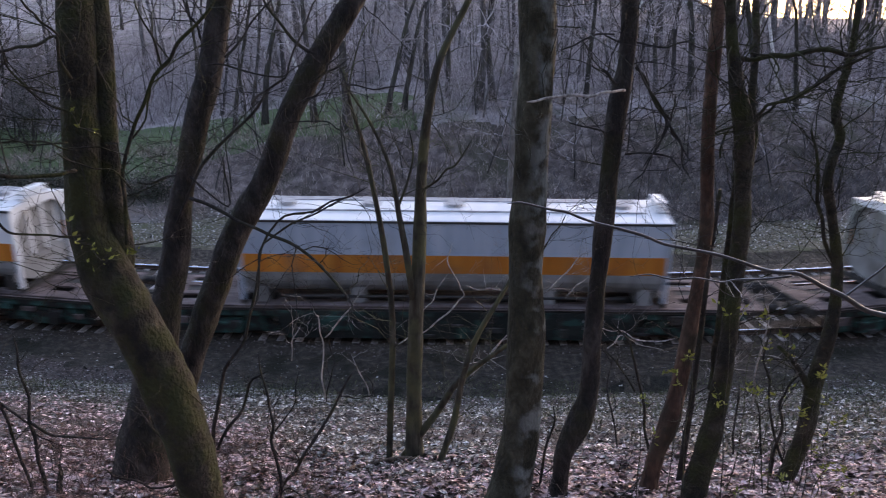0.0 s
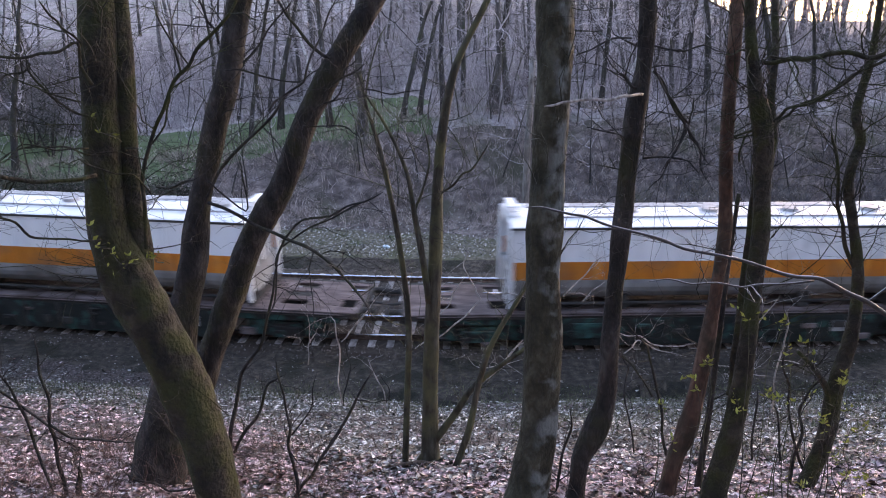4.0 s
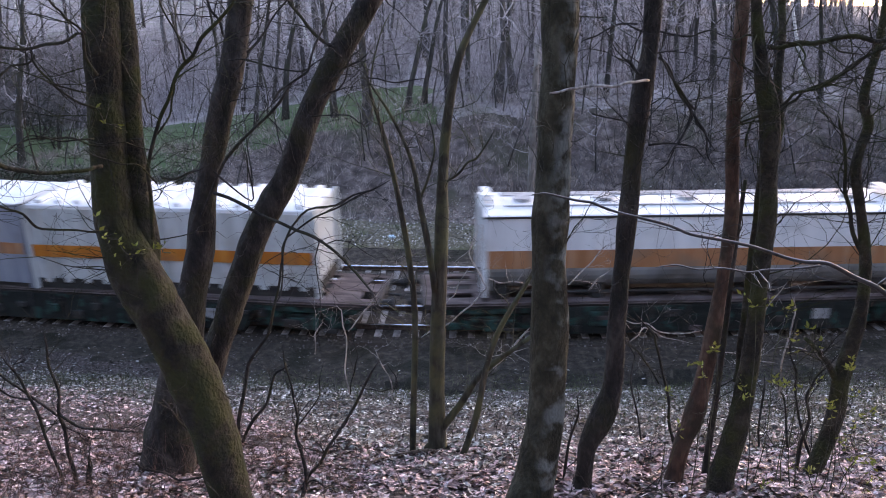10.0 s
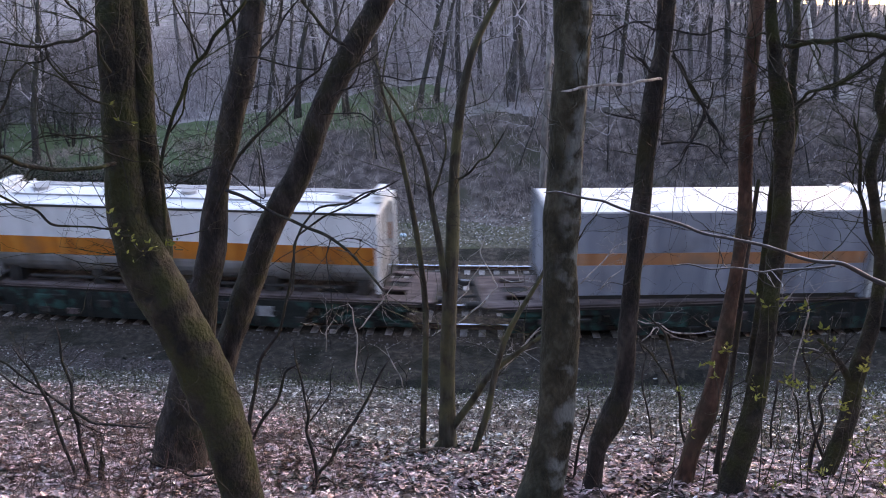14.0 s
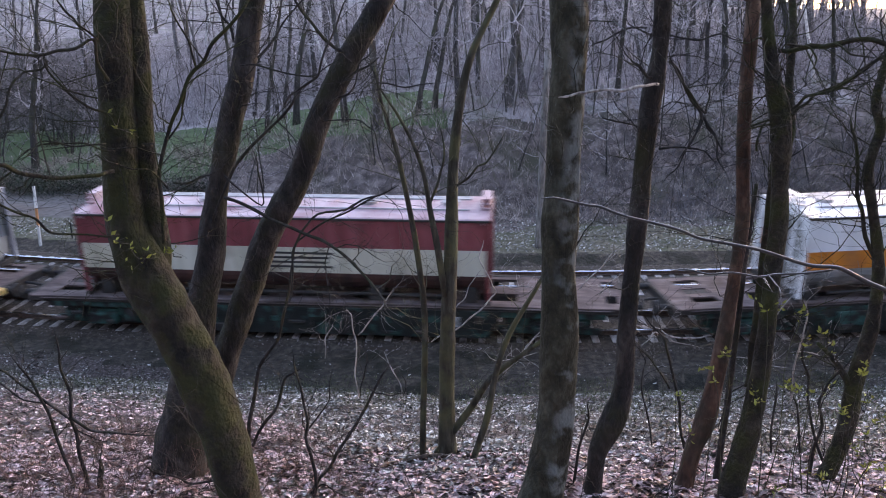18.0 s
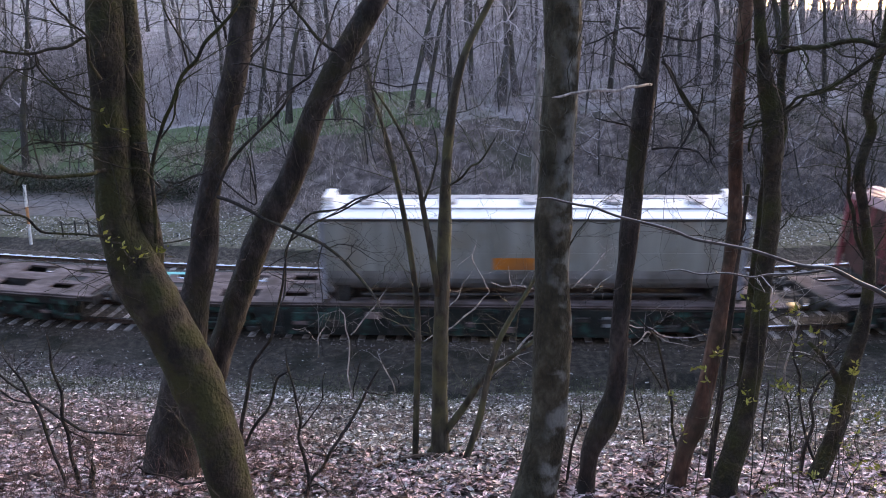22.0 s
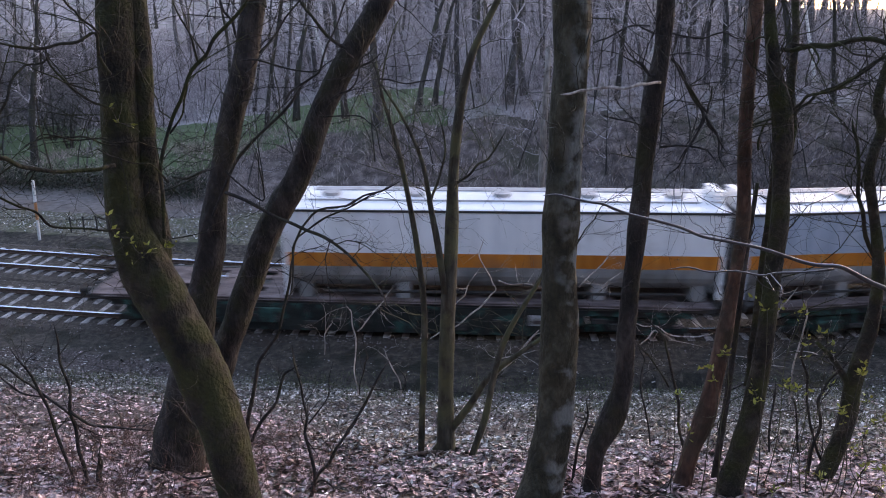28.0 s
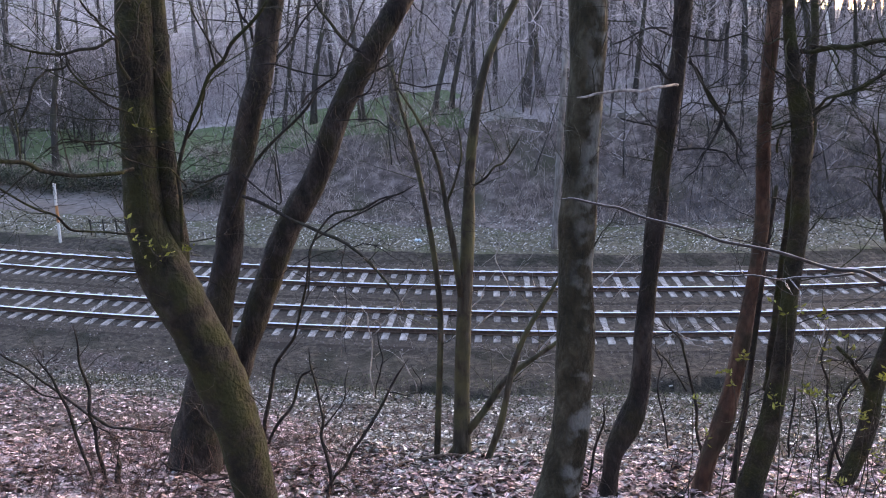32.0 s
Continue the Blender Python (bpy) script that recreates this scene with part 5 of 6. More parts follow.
def make_scrub():
    rng = random.Random(4)
    spots = []
    while len(spots) < 10000:
        x, y = rng.uniform(-32, 36), rng.uniform(34, 52)
        w = -float(aside(x, y)) - GAP - 2.6
        clump = math.sin(0.9 * x + 0.5 * y) * math.sin(0.8 * y - 0.3 * x) + 0.5 * math.sin(2.3 * x + y)
        if 5.5 < w < 17 and not (x < -13 and w < 9) and rng.random() < 0.55 + 0.5 * clump:
            spots.append((x, y))
    stems("bank_scrub", "brown leafless brambles and brush covering the bank", spots, 0.8, 0.5, scrub_mat, 5, 0.012)
    spots = []
    while len(spots) < 900:
        x, y = rng.uniform(-14, 14), rng.uniform(5, 20)
        if float(aside(x, y)) > 5 and abs(x) < 0.66 * y + 1:
            spots.append((x, y))
    brush = []
    while len(brush) < 420:
        x, y = rng.uniform(-4.2, -0.3), rng.uniform(4.6, 9.5)
        if abs(x) < 0.62 * y + 0.3 and rng.random() < 0.9 - 0.18 * (x + 4.2):
            brush.append((x, y))
    stems("slope_brush", "thin reddish-brown twigs standing thick in the leaves", brush, 0.62, 0.3, twig_red, 9, 0.0032, 4)
    far_brush = []
    while len(far_brush) < 12500:
        y = 45 + 55 * rng.random() ** 1.3
        x = rng.uniform(-0.62 * y - 3, 0.64 * y + 5)
        w = -float(aside(x, y)) - GAP - 2.6
        if w > 16 and not (x < 1.5 and w < 25 and rng.random() < 0.93):
            far_brush.append((x, y))
    while len(far_brush) < 15500:
        y = rng.uniform(56, 95)
        x = -y * rng.uniform(0.0, 0.45)
        if -float(aside(x, y)) - GAP - 2.6 > 25:
            far_brush.append((x, y))
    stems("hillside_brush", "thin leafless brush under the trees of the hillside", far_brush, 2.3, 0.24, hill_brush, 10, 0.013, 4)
    thicket = []
    while len(thicket) < 3200:
        y = 47 + 45 * rng.random() ** 1.3
        x = -y * rng.uniform(0.36, 0.66) - 1
        if -float(aside(x, y)) - GAP - 2.6 > 23:
            thicket.append((x, y))
    stems("hillside_thicket", "dense dark leafless thicket above the meadow", thicket, 3.2, 0.2, dark_brush, 11, 0.018, 4)
    foot = []
    while len(foot) < 2600:
        x, y = rng.uniform(5, 34), rng.uniform(33, 50)
        w = -float(aside(x, y)) - GAP - 2.6
        if 5.6 < w < 11.5 and rng.random() < (x - 3) / 14:
            foot.append((x, y))
    stems("bank_thicket", "dark tangled thicket at the foot of the bank", foot, 0.85, 0.5, dark_brush, 12, 0.013, 4)
    stems("slope_shoots", "thin bare shoots standing in the fallen leaves", spots, 0.6, 0.25, bark_dark, 6, 0.0035)


make_scrub()


def wood_tree(seed, height, radius, bark, spread_=1.0):
    """A tall leafless tree at the origin: trunk, limbs, fine crown."""
    rng = random.Random(seed)
    thing = empty("forest_tree", Matrix.Identity(4))
    verts, faces, tv, tf = [], [], [], []
    p, d = Vector((0, 0, -0.3)), Vector((rng.gauss(0, 0.05), rng.gauss(0, 0.05), 1)).normalized()
    pts = []
    n = 9
    for i in range(n + 1):
        flare = 1.35 if i == 0 else 1
        pts.append(Vector((*p, flare * max(0.02, radius * (1 - 0.9 * i / n)))))
        d = (d + Vector((rng.gauss(0, 0.07), rng.gauss(0, 0.07), 0.12))).normalized()
        p = p + d * height / n
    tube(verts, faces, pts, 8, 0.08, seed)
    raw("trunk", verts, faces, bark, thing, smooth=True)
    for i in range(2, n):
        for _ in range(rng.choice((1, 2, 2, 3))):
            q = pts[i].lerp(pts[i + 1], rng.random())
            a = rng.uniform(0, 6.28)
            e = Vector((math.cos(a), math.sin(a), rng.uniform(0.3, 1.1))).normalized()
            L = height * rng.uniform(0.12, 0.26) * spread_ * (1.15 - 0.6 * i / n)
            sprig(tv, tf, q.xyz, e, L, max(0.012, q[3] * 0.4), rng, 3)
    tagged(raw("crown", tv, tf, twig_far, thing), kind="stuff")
    return thing


def make_wood():
    kinds = []
    for seed, h, r, bark, sp in ((1, 17, 0.20, bark_far, 1.0), (2, 14, 0.14, bark_far, 1.2), (3, 19, 0.26, bark_far, 0.9), (4, 12, 0.10, bark_far, 1.1), (5, 15, 0.13, bark_birch, 0.8), (6, 16, 0.17, bark_far, 1.0)):
        kinds.append(wood_tree(seed, h, r, bark, sp))
    rng = random.Random(21)
    used, count = set(), 0
    labels = {4: "pale birch trunk with a thin bare crown in the wood"}
    tries = 0
    while count < 200 and tries < 9000:
        tries += 1
        y = 46 + 66 * rng.random() ** 1.15
        x = rng.uniform(-0.62 * y - 4, 0.66 * y + 6)
        w = -float(aside(x, y)) - GAP - 2.6
        if w < 15.5 or (w < 24 and x < 2 and rng.random() < 0.75):
            continue
        if any((x - a) ** 2 + (y - b) ** 2 < 2.2 for a, b in used):
            continue
        used.add((x, y))
        k = rng.choices(range(6), (3, 3, 2, 3, 1, 3))[0]
        z = float(ground_z(x, y))
        m = pose(x, y, z, rng.gauss(0, 2), rng.gauss(0, 2), rng.uniform(0, 360))
        if k not in [c for c, _ in enumerate(kinds) if kinds[c].get("label")]:
            t = kinds[k]
            t.matrix_basis = m
        else:
            t = copy_thing(kinds[k], m)
        tagged(t, labels.get(k, "tall leafless forest tree on the brown hillside"), "tree", group="trees of the wood")
        count += 1

    # thicker wood under the bright corner of the sky
    while count < 250:
        y = rng.uniform(70, 130)
        x = y * rng.uniform(0.3, 0.64)
        if any((x - a) ** 2 + (y - b) ** 2 < 2.2 for a, b in used):
            continue
        used.add((x, y))
        t = copy_thing(kinds[rng.choice((0, 1, 2, 3, 5))], pose(x, y, float(ground_z(x, y)), rng.gauss(0, 2), rng.gauss(0, 2), rng.uniform(0, 360)))
        tagged(t, "tall leafless forest tree on the brown hillside", "tree", group="trees of the wood")
        count += 1

    # single trees that stand out at the edge of the wood
    edge = [wood_tree(31, 15, 0.24, bark_edge, 0.8), wood_tree(32, 17, 0.30, bark_edge, 0.8), wood_tree(33, 14, 0.17, bark_edge, 0.9)]
    for i, (x, y, k) in enumerate([(-2.83, 45.35, 1), (-5.08, 48.96, 0), (-8.63, 51.43, 0), (5.06, 48.49, 1), (6.21, 48.9, 0), (3.45, 50.78, 2), (0.52, 46.81, 2), (-24.79, 48.49, 0), (11.49, 46.33, 2), (16.45, 48.23, 2), (-0.47, 46.35, 2), (-10.55, 51.14, 2), (-12.74, 50.85, 2), (22.14, 46.49, 0), (24.7, 46.34, 2), (18.34, 47.43, 0), (-29.63, 53.11, 2)]):
        t = edge[k] if not edge[k].get("label") else None
        if t:
            t.matrix_basis = pose(x, y, float(ground_z(x, y)), 0, 1, 40 * i)
        t = t or copy_thing(edge[k], pose(x, y, float(ground_z(x, y)), rng.gauss(0, 2), rng.gauss(0, 3), rng.uniform(0, 360)))
        tagged(t, "bare tree at the near edge of the hillside wood", "tree", group="trees of the wood")
        used.add((x, y))
    x, y = 14.31, 51.18
    tagged(copy_thing(kinds[4], pose(x, y, float(ground_z(x, y)), 0, 4, 50)), labels[4], "tree", group="trees of the wood")
    # unseen trees added on the slope behind the viewer to cut the sky light
    back = 0
    while back < 130:
        x, y = rng.uniform(-52, 52), rng.uniform(-42, 17)
        if abs(x) < 0.72 * max(y, 0) + 3.2 or float(aside(x, y)) < 6.5 or any((x - a) ** 2 + (y - b) ** 2 < 4 for a, b in used):
            continue
        used.add((x, y))
        t = copy_thing(kinds[rng.choice((0, 1, 2, 3, 5))], pose(x, y, float(ground_z(x, y)), rng.gauss(0, 2), rng.gauss(0, 2), rng.uniform(0, 360)))
        tagged(t, "unseen leafless tree added up the slope to block sky light", "tree", group="trees of the wood")
        back += 1


make_wood()


def make_saplings():
    kinds = []
    rng = random.Random(77)
    for seed in range(4):
        r2 = random.Random(100 + seed)
        thing = empty("young_tree", Matrix.Identity(4))
        verts, faces, tv, tf = [], [], [], []
        p, d, pts = Vector((0, 0, -0.2)), Vector((r2.gauss(0, 0.15), r2.gauss(0, 0.15), 1)).normalized(), []
        h = r2.uniform(3.5, 7)
        for i in range(7):
            pts.append(Vector((*p, max(0.008, 0.05 * (1 - 0.14 * i)))))
            d = (d + Vector((r2.gauss(0, 0.14), r2.gauss(0, 0.14), 0.08))).normalized()
            p = p + d * h / 6
        tube(verts, faces, pts, 6, 0.08, seed)
        raw("trunk", verts, faces, bark_edge if seed % 2 else bark_far, thing, smooth=True)
        for i in range(1, 7):
            for _ in range(2):
                e = Vector((r2.gauss(0, 1), r2.gauss(0, 1), r2.uniform(0.3, 1.2))).normalized()
                sprig(tv, tf, pts[i].xyz, e, h * r2.uniform(0.15, 0.32), 0.016, r2, 2)
        tagged(raw("crown", tv, tf, twig_far, thing), kind="stuff")
        kinds.append(thing)
    n = 0
    placed = [False] * 4
    while n < 240:
        y = rng.uniform(37, 75)
        x = rng.uniform(-0.62 * y - 3, 0.64 * y + 4)
        w = -float(aside(x, y)) - GAP - 2.6
        if w < 8.5 or (x < 0 and 14 < w < 24 and rng.random() < 0.8) or (x < -12 and w < 11):
            continue
        m = pose(x, y, float(ground_z(x, y)), rng.gauss(0, 5), rng.gauss(0, 5), rng.uniform(0, 360))
        k = n % 4
        if not placed[k]:
            kinds[k].matrix_basis, placed[k], t = m, True, kinds[k]
        else:
            t = copy_thing(kinds[k], m)
        tagged(t, "thin leafless young tree in the scrub", "tree", group="young trees")
        n += 1


make_saplings()


def make_distance():
    """Dusky wooded rise beyond the hillside, its lavender-grey colour standing in for haze."""
    rng = np.random.default_rng(2)
    verts, faces = [], []
    n = 90
    for i in range(n):
        a = -1.2 + 2.4 * i / (n - 1)
        x, y = 190 * math.sin(a), 190 * math.cos(a)
        top = float(np.interp(x, [-150, -40, 40, 62, 78, 150], [34, 30, 24, 20, 12.5, 11.0])) + rng.normal(0, 0.9)
        verts += [(x, y, -2), (x, y, top)]
    for i in range(n - 1):
        b = 2 * i
        faces.append((b, b + 2, b + 3, b + 1))
    far = mat("haze_pale_far_wood", [(0.15, 0.135, 0.15), (0.22, 0.195, 0.21), (0.30, 0.27, 0.285)], 0.15, 1.0, 0.0, (1, 1, 0.2), fine=1.2)
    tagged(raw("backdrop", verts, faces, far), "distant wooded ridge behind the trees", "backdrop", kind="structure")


make_distance()


# ---- train ----
# grimy green paint, blackened to carry the shade below the wagons
girder_mat = mat("grimy_shaded_green_girder", [(0.0045, 0.00675, 0.006), (0.0105, 0.0135, 0.012), (0.021, 0.0285, 0.024)], 3, 0.8, 0.3, (0.4, 1, 1), stain=(0.016, 0.066, 0.056), stain_scale=2.6, stain_low=0.55, stain_high=0.62)
roof_grey = mat("grey_roof_fittings", [(0.26, 0.26, 0.27), (0.38, 0.38, 0.39), (0.5, 0.5, 0.51)], 4, 0.6, 0.1)


wheelsets = []


def bogie(parent, x):
    b = part("bogie", boxes((x - 1.35, x + 1.35, -1.12, -0.98, 0.36, 0.66), (x - 1.35, x + 1.35, 0.98, 1.12, 0.36, 0.66), (x - 0.22, x + 0.22, -1.1, 1.1, 0.42, 0.82),
                            (x - 1.15, x - 0.65, -1.22, -1.02, 0.2, 0.8), (x + 0.65, x + 1.15, -1.22, -1.02, 0.2, 0.8), (x - 0.45, x + 0.45, -1.2, -0.96, 0.22, 0.62), (x - 1.6, x + 1.6, -1.14, -1.04, 0.12, 0.36), (x - 1.75, x + 1.75, -1.34, -1.2, 0.74, 0.99), (x - 0.5, x + 0.5, -1.3, -1.14, 0.12, 0.5), bevel=0.02), green_frame, parent, "dull green bogie frame")
    for dx in (-0.9, 0.9):
        bm = bmesh.new()
        for sy in (-1, 1):
            cyl(bm, (0, sy * 0.69, 0), (0, sy * 0.82, 0), 0.46, 28)
            cyl(bm, (0, sy * 0.66, 0), (0, sy * 0.69, 0), 0.49, 28)
            for k in range(4):
                a = k * math.pi / 2
                cyl(bm, (0.27 * math.cos(a), sy * 0.81, 0.27 * math.sin(a)), (0.27 * math.cos(a), sy * 0.835, 0.27 * math.sin(a)), 0.07, 10)
        cyl(bm, (0, -1.0, 0), (0, 1.0, 0), 0.08, 10)
        wheels = part("wheelset", bm, wheel_steel, b, "worn steel wheelset")
        wheels.matrix_basis = pose(x + dx, 0, 0.46)
        wheelsets.append((x + dx, wheels))
        for sy in (-1, 1):
            bm = bmesh.new()
            cyl(bm, (x + dx, sy * 1.0, 0.46), (x + dx, sy * 1.2, 0.46), 0.13, 12)
            part("axle_box", bm, black_iron, b)
    return b


def flat_wagon(length, label, extra=None):
    """A container flat with its middle at the origin, rail top at z 0."""
    rng = random.Random(int(length * 100) + len(label))
    w = tagged(empty("flat_wagon", Matrix.Identity(4)), label, "railway wagon", group="wagons of the train")
    h = length / 2 - 0.62
    for y, flange in ((-1.38, deck_rust), (1.17, sill_dark)):
        part("side_sill", boxes((-h, h, y, y + 0.12, 0.98, 1.10), bevel=0.008), sill_dark, w)
        part("sill_flange", boxes((-h, h, y - 0.02, y + 0.13, 1.10, 1.143), bevel=0.006), flange, w)
        part("sill_flange", boxes((-h, h, y - 0.02, y + 0.12, 0.95, 0.98), bevel=0.006), sill_dark, w)
    part("centre_sill", boxes((-h, h, -0.3, 0.3, 0.8, 1.105), bevel=0.01), sill_dark, w)
    # fish-bellied girder between the bogies, hung low and near black as under-train shade
    bm = bmesh.new()
    q = h - 3.75
    for y in (-1.46, 1.42):
        vs = [bm.verts.new(c) for c in ((-q, y, 0.98), (-q + 0.5, y, 0.07), (q - 0.5, y, 0.07), (q, y, 0.98), (-q, y + 0.04, 0.98), (-q + 0.5, y + 0.04, 0.07), (q - 0.5, y + 0.04, 0.07), (q, y + 0.04, 0.98))]
        for f in ((0, 1, 2, 3), (7, 6, 5, 4), (0, 4, 5, 1), (1, 5, 6, 2), (2, 6, 7, 3), (3, 7, 4, 0)):
            bm.faces.new([vs[k] for k in f])
    bmesh.ops.recalc_face_normals(bm, faces=bm.faces)
    part("fish_belly_girder", bm, girder_mat, w)
    # deck plates and cross members with open bays between
    x = -h
    k = 0
    while x < h - 0.3:
        step = (0.55, 1.15, 0.8, 1.5)[k % 4]
        e = min(h, x + step)
        if k % 2 == 0:
            part("deck_plate", boxes((x, e, -1.25, 1.16, 1.08, 1.14), bevel=0.006), deck_rust, w)
        elif k % 4 == 1:
            # slotted plate: three long openings
            part("deck_plate", boxes((x, x + 0.16, -1.25, 1.16, 1.08, 1.14), (e - 0.16, e, -1.25, 1.16, 1.08, 1.14), (x + 0.16, e - 0.16, -1.25, -0.9, 1.08, 1.14), (x + 0.16, e - 0.16, -0.5, -0.22, 1.08, 1.14),
                                     (x + 0.16, e - 0.16, 0.2, 0.5, 1.08, 1.14), (x + 0.16, e - 0.16, 0.92, 1.16, 1.08, 1.14)), deck_rust, w)
        else:
            part("cross_member", boxes((x, x + 0.14, -1.24, 1.16, 1.03, 1.125), (e - 0.14, e, -1.24, 1.16, 1.03, 1.125), (x, e, -1.24, -0.92, 1.05, 1.13), (x, e, 0.92, 1.16, 1.05, 1.13), (x, e, -0.32, 0.32, 1.112, 1.135)), deck_rust, w)
        x = e
        k += 1
    for sx in (-1, 1):
        part("headstock", boxes((sx * h, sx * (h + 0.12), -1.35, 1.25, 0.84, 1.14) if sx > 0 else (-h - 0.12, -h, -1.35, 1.25, 0.84, 1.14), bevel=0.01), sill_dark, w)
        for sy in (-1, 1):
            bm = bmesh.new()
            cyl(bm, (sx * (h + 0.12), sy * 0.875, 1.03), (sx * (h + 0.5), sy * 0.875, 1.03), 0.1, 12)
            cyl(bm, (sx * (h + 0.5), sy * 0.875, 1.03), (sx * (h + 0.58), sy * 0.875, 1.03), 0.24, 20, 0.22)
            part("buffer", bm, black_iron, w)
        bm = bmesh.new()
        cyl(bm, (sx * (h + 0.1), 0, 0.95), (sx * (h + 0.6), 0, 0.93), 0.05, 8)
        part("coupling", bm, black_iron, w)
        bm = bmesh.new()
        for y in (-1.3, -1.0):
            cyl(bm, (sx * (h - 0.05), y, 0.5), (sx * (h - 0.05), y, 1.0), 0.016, 6)
        cyl(bm, (sx * (h - 0.05), -1.3, 0.5), (sx * (h - 0.05), -1.0, 0.5), 0.016, 6)
        part("foot_step", bm, black_iron, w)
        bogie(w, sx * (h - 2.3))
    # stiffeners and boxes on the girder, brake gear, data plates
    x = -q + 1.0
    while x < q - 1.0:
        part("stiffener", boxes((x - 0.03, x + 0.03, -1.50, -1.46, 0.08, 0.98)), sill_dark, w)
        x += 1.15
    part("tool_box", boxes((-q + 1.4, -q + 2.5, -1.54, -1.46, 0.34, 0.84), bevel=0.015), green_frame, w, "dull green tool box")
    bm = boxes((-1.6, -0.9, -1.1, -0.6, 0.5, 0.85), (0.6, 1.7, -1.05, -0.7, 0.52, 0.8), bevel=0.03)
    cyl(bm, (2.2, -0.95, 0.66), (3.3, -0.95, 0.66), 0.17, 14)
    part("brake_gear", bm, black_iron, w)
    for px in (h - 5.6,):
        part("data_plate", boxes((px, px + 0.52, -1.515, -1.50, 0.45, 0.8)), placard, w, "small white data plate")
    # hoses, cocks and small boxes hung along the girder
    kinds = (black_iron, sill_dark, green_frame, deck_rust, sill_dark, black_iron, green_frame)
    x = -h + 0.8
    while x < h - 0.8:
        lo, wide, tall = rng.uniform(0.12, 0.7), rng.uniform(0.12, 0.5), rng.uniform(0.06, 0.28)
        part("underframe_fitting", boxes((x, x + wide, -1.56, -1.46, lo, min(0.97, lo + tall)), bevel=0.008), kinds[rng.randrange(7)] if tall < 0.16 else kinds[rng.randrange(6)], w)
        x += rng.uniform(0.55, 1.3)
    bm = bmesh.new()
    cyl(bm, (-h + 0.4, -1.44, 1.08), (h - 0.4, -1.44, 1.08), 0.022, 6)
    part("brake_pipe", bm, deck_rust, w)
    part("handwheel", wheel_ring(1.0, 0.2), black_iron, w)
    if extra == "teal":
        part("end_lamp", boxes((h + 0.12, h + 0.36, -1.37, -1.1, 1.0, 1.2), bevel=0.02), amber, w, "amber end lamp")
        part("paint_patch", boxes((-h + 0.05, -h + 0.35, -1.2, 1.1, 1.142, 1.155), (-h + 0.3, -h + 1.8, 0.9, 1.12, 1.142, 1.15)), teal, w, "splash of teal paint")
    if extra == "lamp":
        part("end_lamp", boxes((-h - 0.02, -h + 0.22, -1.37, -1.15, 1.14, 1.28), bevel=0.02), amber, w, "amber end lamp")
    return w


def wheel_ring(x, r):
    bm = bmesh.new()
    for i in range(16):
        a, b = 2 * math.pi * i / 16, 2 * math.pi * (i + 1) / 16
        cyl(bm, (x + r * math.cos(a), -1.5, 0.85 + r * math.sin(a)), (x + r * math.cos(b), -1.5, 0.85 + r * math.sin(b)), 0.018, 6)
    cyl(bm, (x - r, -1.5, 0.85), (x + r, -1.5, 0.85), 0.015, 6)
    cyl(bm, (x, -1.5, 0.85 - r), (x, -1.5, 0.85 + r), 0.015, 6)
    return bm


def loft(prof_rings, close=True):
    bm = bmesh.new()
    rings = [[bm.verts.new(p) for p in ring] for ring in prof_rings]
    n = len(rings[0])
    for a, b in zip(rings, rings[1:]):
        for i in range(n if close else n - 1):
            bm.faces.new((a[i], a[(i + 1) % n], b[(i + 1) % n], b[i]))
    if close:
        bm.faces.new(rings[0][::-1])
        bm.faces.new(rings[-1])
    bmesh.ops.recalc_face_normals(bm, faces=bm.faces)
    return bm


